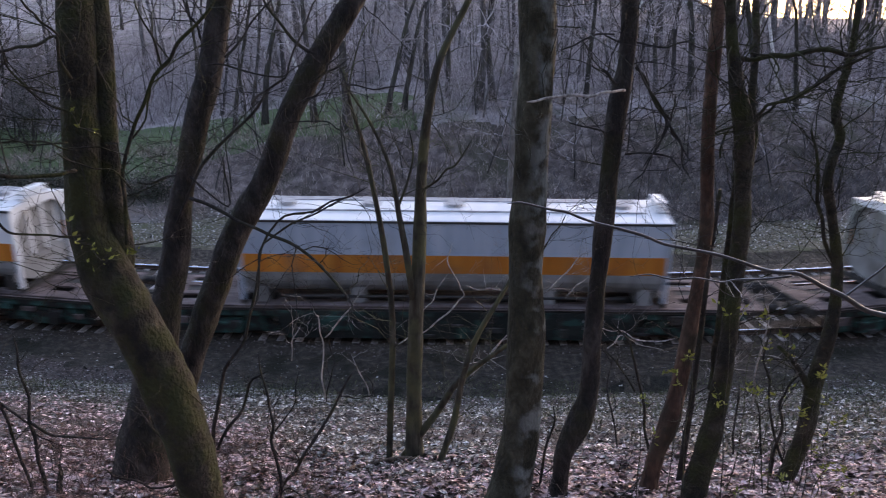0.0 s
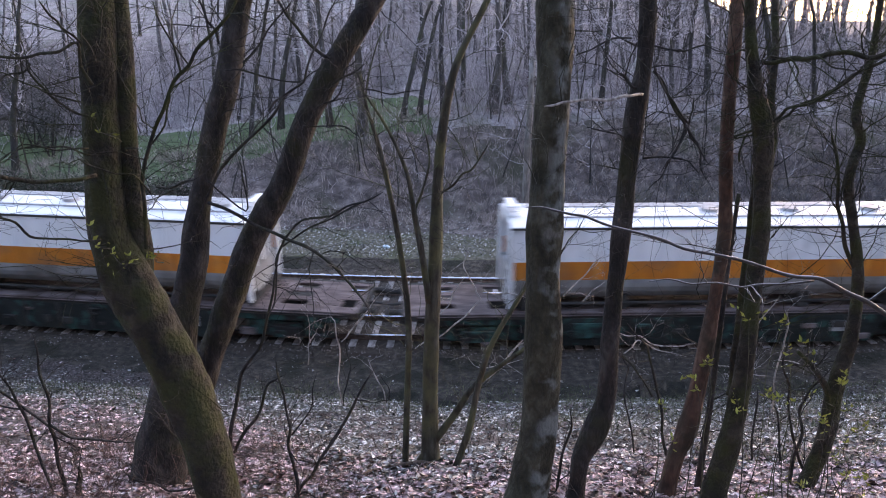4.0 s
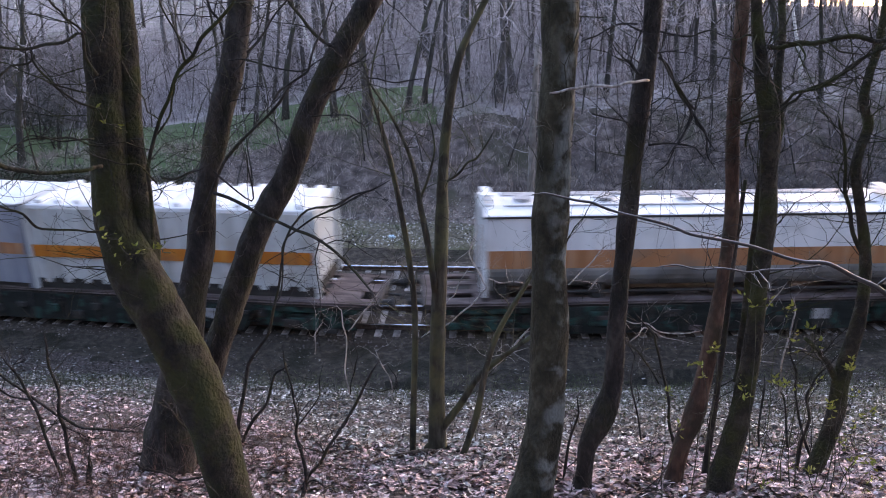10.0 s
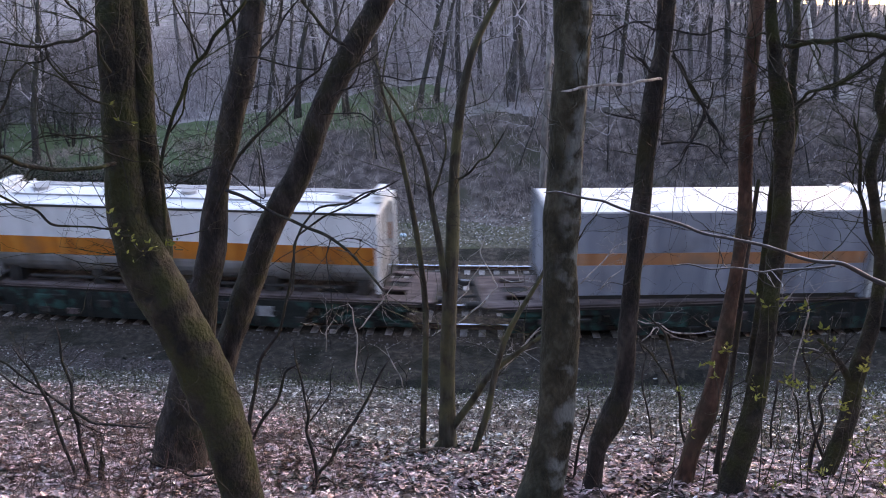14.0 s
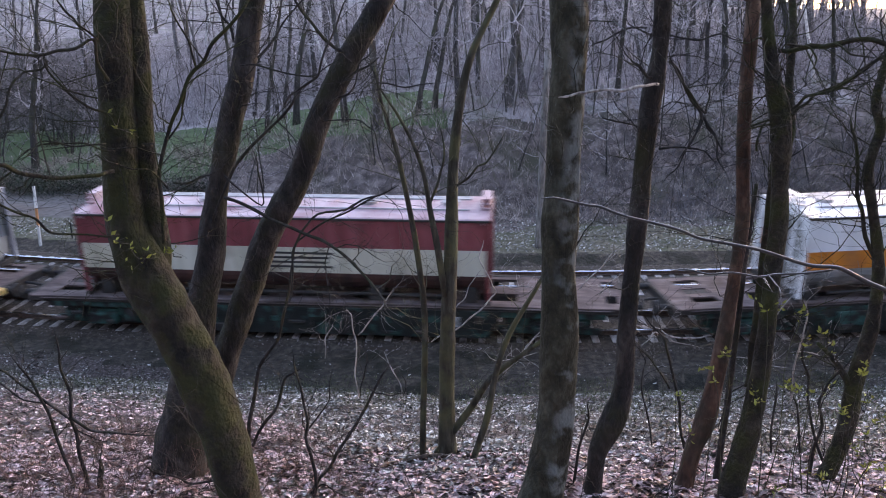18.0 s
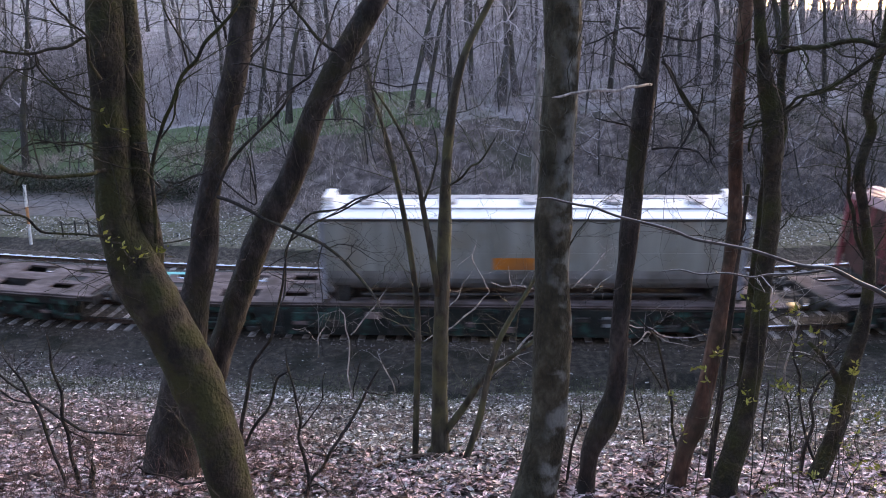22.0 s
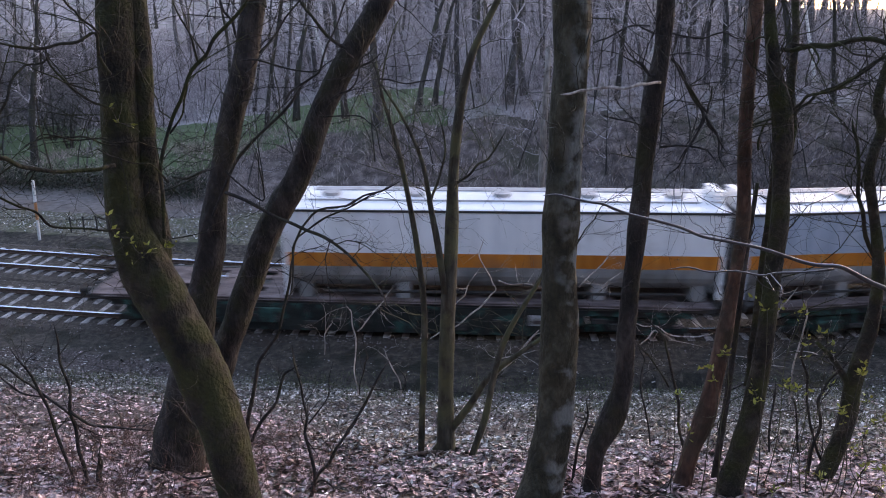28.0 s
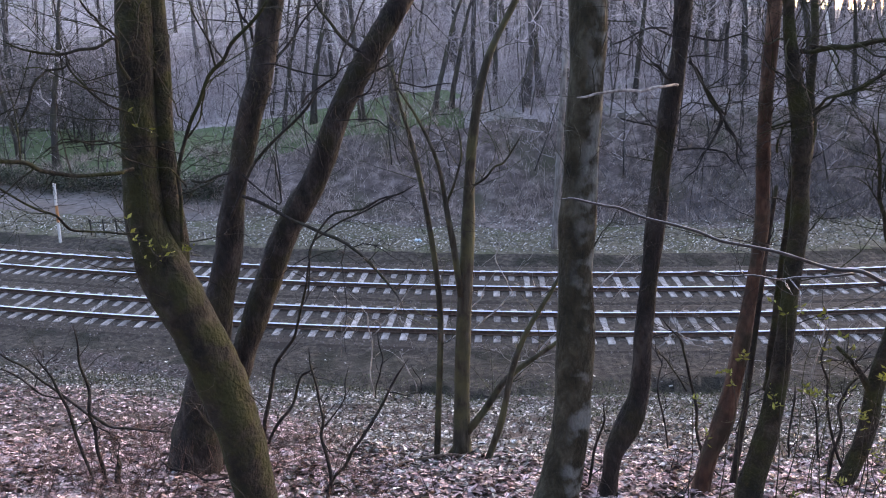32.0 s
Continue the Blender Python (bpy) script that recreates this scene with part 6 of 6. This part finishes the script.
def bulk_container(length, label, side, band, roof, band_z=(2.24, 2.82), hood=True, legs=False, badge=False, end=None, low=None, bars=False, eave=3.86, top=4.02):
    """A bulk container with a bellied underside; it stands at z 0 = deck level 1.2 m. Its middle is the origin."""
    c = tagged(empty("bulk_container", Matrix.Identity(4)), label, "container", group="containers of the train")
    h = length / 2
    wide = 1.36
    lo = 2.16
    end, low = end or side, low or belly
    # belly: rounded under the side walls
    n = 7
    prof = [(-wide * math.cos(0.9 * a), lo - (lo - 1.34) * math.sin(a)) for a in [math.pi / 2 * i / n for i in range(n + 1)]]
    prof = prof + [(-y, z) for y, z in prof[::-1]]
    part("belly", loft([[(x, y, z) for y, z in prof] for x in (-h + 0.14, -h * 0.5, 0, h * 0.5, h - 0.14)]), low, c, "darkened soiled rounded lower side", smooth=False)
    # side walls in panels, the coloured band set between them
    for sy in (-1, 1):
        y0, y1 = (-wide, -wide + 0.05) if sy < 0 else (wide - 0.05, wide)
        npan = 5
        for i in range(npan):
            a, b = -h + 0.1 + (length - 0.2) * i / npan, -h + 0.1 + (length - 0.2) * (i + 1) / npan
            part("side_panel", boxes((a + 0.006, b - 0.006, y0, y1, band_z[1], eave), bevel=0.004), side, c)
            part("band_panel", boxes((a, b, y0 - 0.004, y1 + 0.004, band_z[0], band_z[1])), band, c, "coloured band")
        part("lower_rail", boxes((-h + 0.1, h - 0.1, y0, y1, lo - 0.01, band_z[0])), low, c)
        part("eave_rail", boxes((-h, h, y0 - 0.035, y1 + 0.035, eave - 0.02, eave + 0.045), bevel=0.01), sill_dark if sy < 0 else side, c, "dark eave line")
    # roof: an arched sheet with raised seams
    arch = lambda y: float(np.interp(abs(y), [0, 0.5, 0.75, 1.3, 1.38], [top + 0.01, top - 0.01, top - 0.06, eave + 0.07, eave + 0.03]))
    ring = lambda x, dz: [(x, y, arch(y) + dz) for y in (-1.38, -1.3, -0.75, -0.5, 0, 0.5, 0.75, 1.3, 1.38)] + [(x, 1.3, eave - 0.05), (x, -1.3, eave - 0.05)]
    part("roof", loft([ring(x, 0.0) for x in (-h + 0.03, 0, h - 0.03)]), roof, c, "pale arched roof sheet")
    for i in range(9):
        x = -h + 0.7 + (length - 1.4) * i / 8
        part("roof_seam", loft([[(x + d, y, arch(y) + 0.022) for y in np.linspace(-1.3, 1.3, 11)] + [(x + d, 1.3, eave), (x + d, -1.3, eave)] for d in (-0.025, 0.025)]), roof, c)
    for i in range(5):
        x = -h + length * (i + 0.5) / 5
        bm = bmesh.new()
        cyl(bm, (x, 0.0, top - 0.05), (x, 0.0, top + 0.08), 0.27, 16)
        cyl(bm, (x, 0.0, top + 0.08), (x, 0.0, top + 0.12), 0.3, 16)
        part("roof_hatch", bm, roof_grey, c, "grey roof hatch")
    part("walkway", boxes((-h + 0.7, h - 0.7, 0.5, 0.85, top - 0.03, top + 0.03), (-h + 0.7, h - 0.7, -0.62, -0.56, top - 0.06, top + 0.015)), roof_grey, c, "narrow grey roof walkway")
    # end walls and frames
    for sx in (-1, 1):
        xa, xb = (h - 0.3, h - 0.24) if sx > 0 else (-h + 0.24, -h + 0.3)
        part("end_wall", boxes((xa, xb, -wide + 0.05, wide - 0.05, 1.5, eave)), low, c, "soiled recessed end wall, darkened as if shaded")
        for y in (-1.0, -0.33, 0.33, 1.0):
            part("end_rib", boxes((xa - 0.05 if sx < 0 else xb, xa if sx < 0 else xb + 0.05, y - 0.05, y + 0.05, 1.6, eave - 0.1)), end, c)
        # curved gussets in the corners of the frame
        for sy in (-1, 1):
            arc = [(sy * (wide - 0.1 - 0.75 * (1 - math.cos(a))), eave - 0.05 - 0.9 * (1 - math.sin(a))) for a in [math.pi / 2 * k / 6 for k in range(7)]]
            ring = arc + [(sy * (wide - 0.05), eave - 0.02)]
            part("end_gusset", loft([[(x, y, z) for y, z in ring] for x in ((h - 0.1, h - 0.03) if sx > 0 else (-h + 0.03, -h + 0.1))]), end, c)
        f = (h - 0.12, h) if sx > 0 else (-h, -h + 0.12)
        for sy in (-1, 1):
            ya, yb = (-wide - 0.015, -wide + 0.13) if sy < 0 else (wide - 0.13, wide + 0.015)
            part("corner_post", boxes((f[0], f[1], ya, yb, 1.3, eave + 0.05), bevel=0.012), end, c)
        part("end_beam", boxes((f[0], f[1], -wide, wide, 1.16, 1.34), bevel=0.012), sill_dark, c)
        if hood:
            x0, x1 = (h - 0.32, h - 0.02) if sx > 0 else (-h + 0.02, -h + 0.32)
            for k in range(3):
                part("end_step", boxes((x0, x1, -0.62 + 0.05 * k, 0.62 - 0.05 * k, top + 0.02 + 0.13 * k, top + 0.07 + 0.13 * k), bevel=0.008), roof, c)
            for xs in (x0 + 0.04, x1 - 0.08):
                for ys in (-0.55, 0.5):
                    part("end_stand", boxes((xs, xs + 0.04, ys, ys + 0.05, top - 0.1, top + 0.3)), side, c)
            # slanting end flap below the step
            cap = lambda x, lift: [(x, y, arch(y) + lift) for y in (-1.36, -0.75, 0, 0.75, 1.36)] + [(x, 1.36, eave - 0.1), (x, -1.36, eave - 0.1)]
            part("end_flap", loft([cap(x0 if sx < 0 else x1, 0.03), cap(x1 if sx < 0 else x0, 0.012)]), roof, c, "raised roof end")
    # saddles between belly and deck
    spots = (-h + 0.6, -h * 0.45, h * 0.45, h - 0.6)
    for x in spots:
        bm = boxes((x - 0.22, x + 0.22, -1.05, 1.05, 1.14, 1.55), (x - 0.2, x + 0.2, -1.15, -0.95, 1.14, 1.7), (x - 0.2, x + 0.2, 0.95, 1.15, 1.14, 1.7), bevel=0.02)
        part("saddle", bm, belly if legs else sill_dark, c, "pale soiled support saddle" if legs else "")
    # ladder on one end, outlet pipe below
    bm = bmesh.new()
    for y in (-1.1, -0.75):
        cyl(bm, (-h - 0.03, y, 1.4), (-h - 0.03, y, eave + 0.2), 0.018, 6)
    for k in range(8):
        cyl(bm, (-h - 0.03, -1.1, 1.55 + 0.32 * k), (-h - 0.03, -0.75, 1.55 + 0.32 * k), 0.014, 6)
    part("ladder", bm, side, c)
    bm = bmesh.new()
    cyl(bm, (-h + 1.2, -1.12, 1.36), (h - 1.2, -1.12, 1.36), 0.055, 8)
    part("outlet_pipe", bm, sill_dark, c)
    if bars:
        for k, (x0, x1) in enumerate(((-0.9, 1.7), (-0.7, 1.5), (-0.9, 1.6), (-0.5, 1.7))):
            part("lettering_bar", boxes((x0, x1, -wide - 0.012, -wide - 0.005, 2.28 + 0.15 * k, 2.35 + 0.15 * k)), sill_dark, c, "row of dark lettering")
    if badge:
        part("badge", boxes((-1.2, 0.1, -wide - 0.012, -wide - 0.006, 2.28, 2.66)), orange, c, "orange rectangular badge")
    return c


def ribbed_container(length):
    c = tagged(empty("ribbed_container", Matrix.Identity(4)), "white ribbed bulk container with an orange band", "container", group="containers of the train")
    h, wide = length / 2, 1.34
    part("body", boxes((-h + 0.06, h - 0.06, -wide, wide, 1.5, 3.98), bevel=0.03), ribbed_white, c)
    n = 14
    for i in range(n):
        x = -h + 0.45 + (length - 0.9) * i / (n - 1)
        part("rib", boxes((x - 0.11, x + 0.11, -wide - 0.07, wide + 0.07, 1.38, 3.9), bevel=0.03), ribbed_white, c)
        part("roof_rib", boxes((x - 0.13, x + 0.13, -1.25, 1.25, 3.96, 4.14), bevel=0.03), roof_white, c)
    part("roof", boxes((-h + 0.05, h - 0.05, -wide - 0.02, wide + 0.02, 3.85, 4.0), bevel=0.03), roof_white, c, "pale ribbed roof")
    for sy in (-1, 1):
        y0, y1 = (-wide - 0.085, -wide - 0.072) if sy < 0 else (wide + 0.072, wide + 0.085)
        part("band_panel", boxes((-h + 0.1, h - 0.1, y0, y1, 2.28, 2.68)), orange, c, "orange band")
    for sx in (-1, 1):
        for sy in (-1, 1):
            part("corner_post", boxes(*[(sx * h - 0.07, sx * h + 0.07, sy * 1.34 - 0.08, sy * 1.34 + 0.08, 1.145, 4.05)], bevel=0.012), ribbed_white, c)
    part("floor_frame", boxes((-h + 0.02, h - 0.02, -1.3, 1.3, 1.145, 1.5), bevel=0.01), sill_dark, c)
    return c


def curtain_container(length):
    c = tagged(empty("curtain_container", Matrix.Identity(4)), "plain grey curtain-sided container with a dull orange band", "container", group="containers of the train")
    h, wide = length / 2, 1.34
    part("body", boxes((-h + 0.05, h - 0.05, -wide + 0.02, wide - 0.02, 1.4, 4.0)), grey_side, c)
    for i in range(6):
        a, b = -h + 0.05 + (length - 0.1) * i / 6, -h + 0.05 + (length - 0.1) * (i + 1) / 6
        for sy in (-1, 1):
            y0, y1 = sorted((sy * (wide - 0.02), sy * (wide + 0.02)))
            part("curtain_panel", boxes((a + 0.01, b - 0.01, y0, y1, 1.3, 2.3), bevel=0.008), grey_side, c)
            part("curtain_panel", boxes((a + 0.01, b - 0.01, y0, y1, 2.68, 3.95), bevel=0.008), grey_side, c)
            part("band_panel", boxes((a, b, y0 - 0.003, y1 + 0.003, 2.3, 2.68)), orange_worn, c, "dull orange band")
    part("roof", loft([[(x, y, 4.0 + 0.12 * (1 - (y / 1.36) ** 2)) for y in np.linspace(-1.36, 1.36, 9)] + [(x, 1.36, 3.95), (x, -1.36, 3.95)] for x in (-h, 0, h)]), roof_white, c, "pale roof sheet")
    for sx in (-1, 1):
        for sy in (-1, 1):
            part("corner_post", boxes((sx * h - 0.06, sx * h + 0.06, sy * 1.33 - 0.08, sy * 1.33 + 0.08, 1.145, 4.0), bevel=0.01), grey_side, c)
    part("floor_frame", boxes((-h, h, -1.3, 1.3, 1.145, 1.4), bevel=0.01), sill_dark, c)
    return c


# stretches of the train: place of each wagon's ends at 0 s, and of each load
FLATS = [
    (12.2, 32.4, "rusty container flat under a pale bulk container", None),
    (-8.2, 12.2, "rusty container flat with dark sills and green girder", None),
    (-28.5, -8.2, "rusty container flat with open deck bays", None),
    (-49.0, -28.5, "grimy container flat with dull green bogies", None),
    (-68.05, -49.0, "grimy container flat with rusty deck ends", None),
    (-92.5, -68.05, "long container flat under two close containers", None),
    (-112.2, -92.5, "rusty container flat with white data plates", None),
    (-132.6, -112.2, "rusty container flat under a red container", None),
    (-154.3, -132.6, "container flat with a long empty rusty deck", "teal"),
    (-174.2, -154.3, "half-empty container flat with a rusty open deck", None),
    (-195.1, -174.2, "last container flat of the train with an empty rear deck", None),
]
train = []
for a, b, label, extra in FLATS:
    train.append(((a + b) / 2, flat_wagon(b - a, label, extra)))
WHITE = dict(side=white_side, band=orange, roof=roof_white)
for mid, made in (
        (22.4, bulk_container(13.1, "pale bulk container with an orange band", cream_side, orange, roof_white)),
        (1.87, bulk_container(13.2, "pale blue-white bulk container with an orange band", blue_side, orange, roof_white, legs=True)),
        (-18.2, bulk_container(13.05, "white bulk container with a bright orange band", **WHITE)),
        (-38.95, bulk_container(13.1, "clean white bulk container with an orange band", clean_white, orange, roof_white)),
        (-59.1, bulk_container(13.1, "white bulk container with a faded orange band", white_side, orange_worn, roof_white)),
        (-75.25, ribbed_container(9.4)),
        (-84.97, curtain_container(9.9)),
        (-101.3, bulk_container(13.1, "white bulk container with orange band and hooded ends", **WHITE)),
        (-123.5, bulk_container(13.1, "dark red bulk container with a cream band and pinkish roof", red_side, cream_band, roof_red, band_z=(2.12, 2.95), low=belly_red, bars=True)),
        (-141.1, bulk_container(12.95, "dirty grey-green bulk container with a small orange badge", cream_side, cream_side, roof_white, badge=True, end=grey_side)),
        (-167.9, bulk_container(12.7, "bluish bulk container with an orange band on pale saddles", blue_side, orange, roof_white, legs=True, eave=4.0, top=4.15, band_z=(2.28, 2.72))),
        (-181.35, bulk_container(13.45, "bright white bulk container on pale saddles, last of the train", legs=True, eave=4.05, top=4.2, band_z=(2.28, 2.72), **WHITE))):
    train.append((mid, made))


# ---- marker post and signs by the path ----
def make_post():
    x, y = -17.7, 34.02
    z = float(ground_z(x, y))
    p = tagged(empty("marker_post", pose(x, y, z + 0.2, 0, 2, 0)), "slim white and orange marker post beside the path", "post")
    for name, a, b, m in (("shaft", -0.5, 0.75, post_white), ("band", 0.75, 1.55, post_orange), ("cap", 1.55, 2.55, post_white)):
        bm = bmesh.new()
        cyl(bm, (0, 0, a), (0, 0, b), 0.066, 14)
        part(name, bm, m, p, smooth=False)


make_post()


def make_pole():
    """Weathered pole beyond the further track."""
    x, y = 4.84, 32.03
    z = float(ground_z(x, y))
    p = tagged(empty("utility_pole", pose(x, y, z, 0, 1.2, 0)), "weathered pale grey wooden pole beyond the tracks", "pole")
    wood = mat("weathered_pole_wood", [(0.09, 0.08, 0.075), (0.18, 0.165, 0.155), (0.28, 0.26, 0.25)], 9, 0.9, 0.5, UP, stain=(0.08, 0.065, 0.055), stain_scale=0.8)
    verts, faces = [], []
    tube(verts, faces, smooth_line([(0, 0, -0.4, 0.16), (0.02, 0, 2, 0.15), (0, 0.02, 5, 0.14), (0, 0, 8.3, 0.12)], 4), 14, 0.06)
    raw("shaft", verts, faces, wood, p, smooth=True)
    bm = bmesh.new()
    cyl(bm, (0, 0, 8.3), (0, 0, 8.45), 0.15, 12, 0.05)
    part("cap", bm, wood, p)
    for k in (0.0, 0.35):
        bm = bmesh.new()
        cyl(bm, (-0.2, 0, 7.6 - k), (0.2, 0, 7.6 - k), 0.025, 8)
        part("step_bolt", bm, rust_steel, p)


make_pole()


def make_scrap():
    """A crumpled scrap of pale blue plastic on the verge."""
    x, y = -1.11, 33.07
    z = float(ground_z(x, y))
    bm = bmesh.new()
    bmesh.ops.create_icosphere(bm, subdivisions=2, radius=0.16)
    for v in bm.verts:
        v.co *= 1 + 0.45 * noise.noise(v.co * 9)
        v.co.z = v.co.z * 0.45 + 0.05
    plastic = mat("pale_blue_plastic", [(0.35, 0.58, 0.72), (0.6, 0.76, 0.84)], 12, 0.4, 0.2)
    ob = link("plastic_scrap", bm, plastic)
    ob.matrix_basis = pose(x, y, z + 0.02, 0, 0, 30)
    tagged(ob, "crumpled scrap of pale blue plastic on the verge", "litter")


make_scrap()


def make_path_fence():
    fence = None
    base = -17.7, 34.02
    fx, fy = base[0] + 1.2, base[1] + 0.6
    fence = tagged(empty("path_fence", pose(fx, fy, float(ground_z(fx, fy)))), "low dark fence of thin posts beside the path", "fence")
    for i in range(6):
        x, y = fx + 0.55 * i, fy + 0.12 * i
        dz = float(ground_z(x, y)) - float(ground_z(fx, fy))
        part("post", boxes((0.55 * i - 0.03, 0.55 * i + 0.03, 0.12 * i - 0.03, 0.12 * i + 0.03, dz - 0.2, dz + 0.75), bevel=0.006), black_iron, fence)
    bm = bmesh.new()
    cyl(bm, (-0.05, 0, 0.6), (2.8, 0.6, 0.6), 0.02, 6)
    part("rail", bm, black_iron, fence)


make_path_fence()


def make_hedge():
    rng = random.Random(31)
    verts, faces = [], []
    for _ in range(26000):
        x = rng.uniform(-34, -11.5)
        w = 9.6 + rng.gauss(0, 0.9) + 0.1 * (-x - 14)
        y = float(np.interp(x, _x, _y)) + w + GAP + 2.6
        z = float(ground_z(x, y)) + abs(rng.gauss(0, 0.42))
        a, e, s = rng.uniform(0, 6.28), rng.uniform(-0.5, 0.9), rng.uniform(0.04, 0.10)
        u = Vector((math.cos(a) * math.cos(e), math.sin(a) * math.cos(e), math.sin(e)))
        v = u.cross(Vector((0.1, 0.3, 1))).normalized()
        c, b = Vector((x, y, z)), len(verts)
        verts += [c, c + u * s + v * s * 0.5, c + u * 2 * s, c + u * s - v * s * 0.5]
        faces += [(b, b + 1, b + 2, b + 3)]
    ivy = mat("dark_evergreen", [(0.012, 0.02, 0.012), (0.022, 0.035, 0.02), (0.04, 0.055, 0.03)], 2, 0.7, 0.0, island=0.4)
    tagged(raw("hedge", verts, faces, ivy), "low dark evergreen hedge above the path", "hedge", kind="stuff")


make_hedge()


def make_bushes():
    """Dark evergreen bushes at the upper edge of the meadow."""
    ivy = mat("dark_bush_leaves", [(0.012, 0.017, 0.013), (0.025, 0.033, 0.026), (0.05, 0.06, 0.05)], 1.5, 0.7, 0.0, island=0.5)
    for i, (x, y, r, tall) in enumerate(((-30.5, 55, 2.4, 7.5), (-27.5, 57, 2.0, 6.0), (-25.0, 54, 1.5, 4.0), (-33, 60, 3.0, 9.0))):
        rng = random.Random(60 + i)
        z = float(ground_z(x, y))
        thing = tagged(empty("evergreen_bush", pose(x, y, z)), "dark evergreen bush above the meadow", "bush", group="bushes above the meadow")
        for k in range(5):
            verts, faces = [], []
            a = k * 1.26 + rng.random()
            tube(verts, faces, [Vector((0.1 * math.cos(a), 0.1 * math.sin(a), -0.2, 0.07)), Vector((0.4 * r * math.cos(a), 0.4 * r * math.sin(a), tall * 0.4, 0.05)), Vector((0.7 * r * math.cos(a), 0.7 * r * math.sin(a), tall * 0.8, 0.02))], 5)
            raw("stem", verts, faces, bark_far, thing, smooth=True)
        verts, faces = [], []
        clumps = [(rng.gauss(0, 0.45) * r, rng.gauss(0, 0.45) * r, tall * rng.uniform(0.08, 0.95)) for _ in range(34)]
        for cx, cy, cz in clumps:
            for _ in range(75):
                c = Vector((cx + rng.gauss(0, 0.32), cy + rng.gauss(0, 0.32), cz + rng.gauss(0, 0.3)))
                a, e, s = rng.uniform(0, 6.28), rng.uniform(-0.6, 0.8), rng.uniform(0.05, 0.11)
                u = Vector((math.cos(a) * math.cos(e), math.sin(a) * math.cos(e), math.sin(e)))
                v = u.cross(Vector((0.1, 0.3, 1))).normalized()
                b = len(verts)
                verts += [c, c + u * s + v * s * 0.5, c + u * 2 * s, c + u * s - v * s * 0.5]
                faces += [(b, b + 1, b + 2, b + 3)]
        tagged(raw("foliage", verts, faces, ivy, thing), kind="stuff")


make_bushes()


# ---- movement ----
RUN = [(0, 0.0), (2, 13.92), (4, 27.68), (6, 41.22), (8, 54.46), (10, 67.66), (12, 80.71), (14, 93.49), (16, 106.26),
       (18, 119.06), (20, 131.88), (22, 144.6), (23, 150.95), (24, 157.4), (25, 163.9), (26, 170.4), (28, 183.74), (29, 191.1), (30, 198.5), (31, 206.1), (32, 213.2)]


def motions():
    tilt = math.degrees(math.atan(-CANT))
    for mid, thing in train:
        rows = []
        for t in range(33):
            s = mid + float(np.interp(t, [r[0] for r in RUN], [r[1] for r in RUN]))
            x, y, z, th = on_track(s)
            rows.append((t, pose(x, y, z, tilt, 0, math.degrees(th))))
        walk(thing, rows)
    times = [i / 10 for i in range(321)]
    turned = [math.degrees(float(np.interp(t, [r[0] for r in RUN], [r[1] for r in RUN])) / 0.46) for t in times]
    for x, wheels in wheelsets:
        walk(wheels, [(t, pose(x, 0, 0.46, 0, a, 0)) for t, a in zip(times, turned)])


motions()
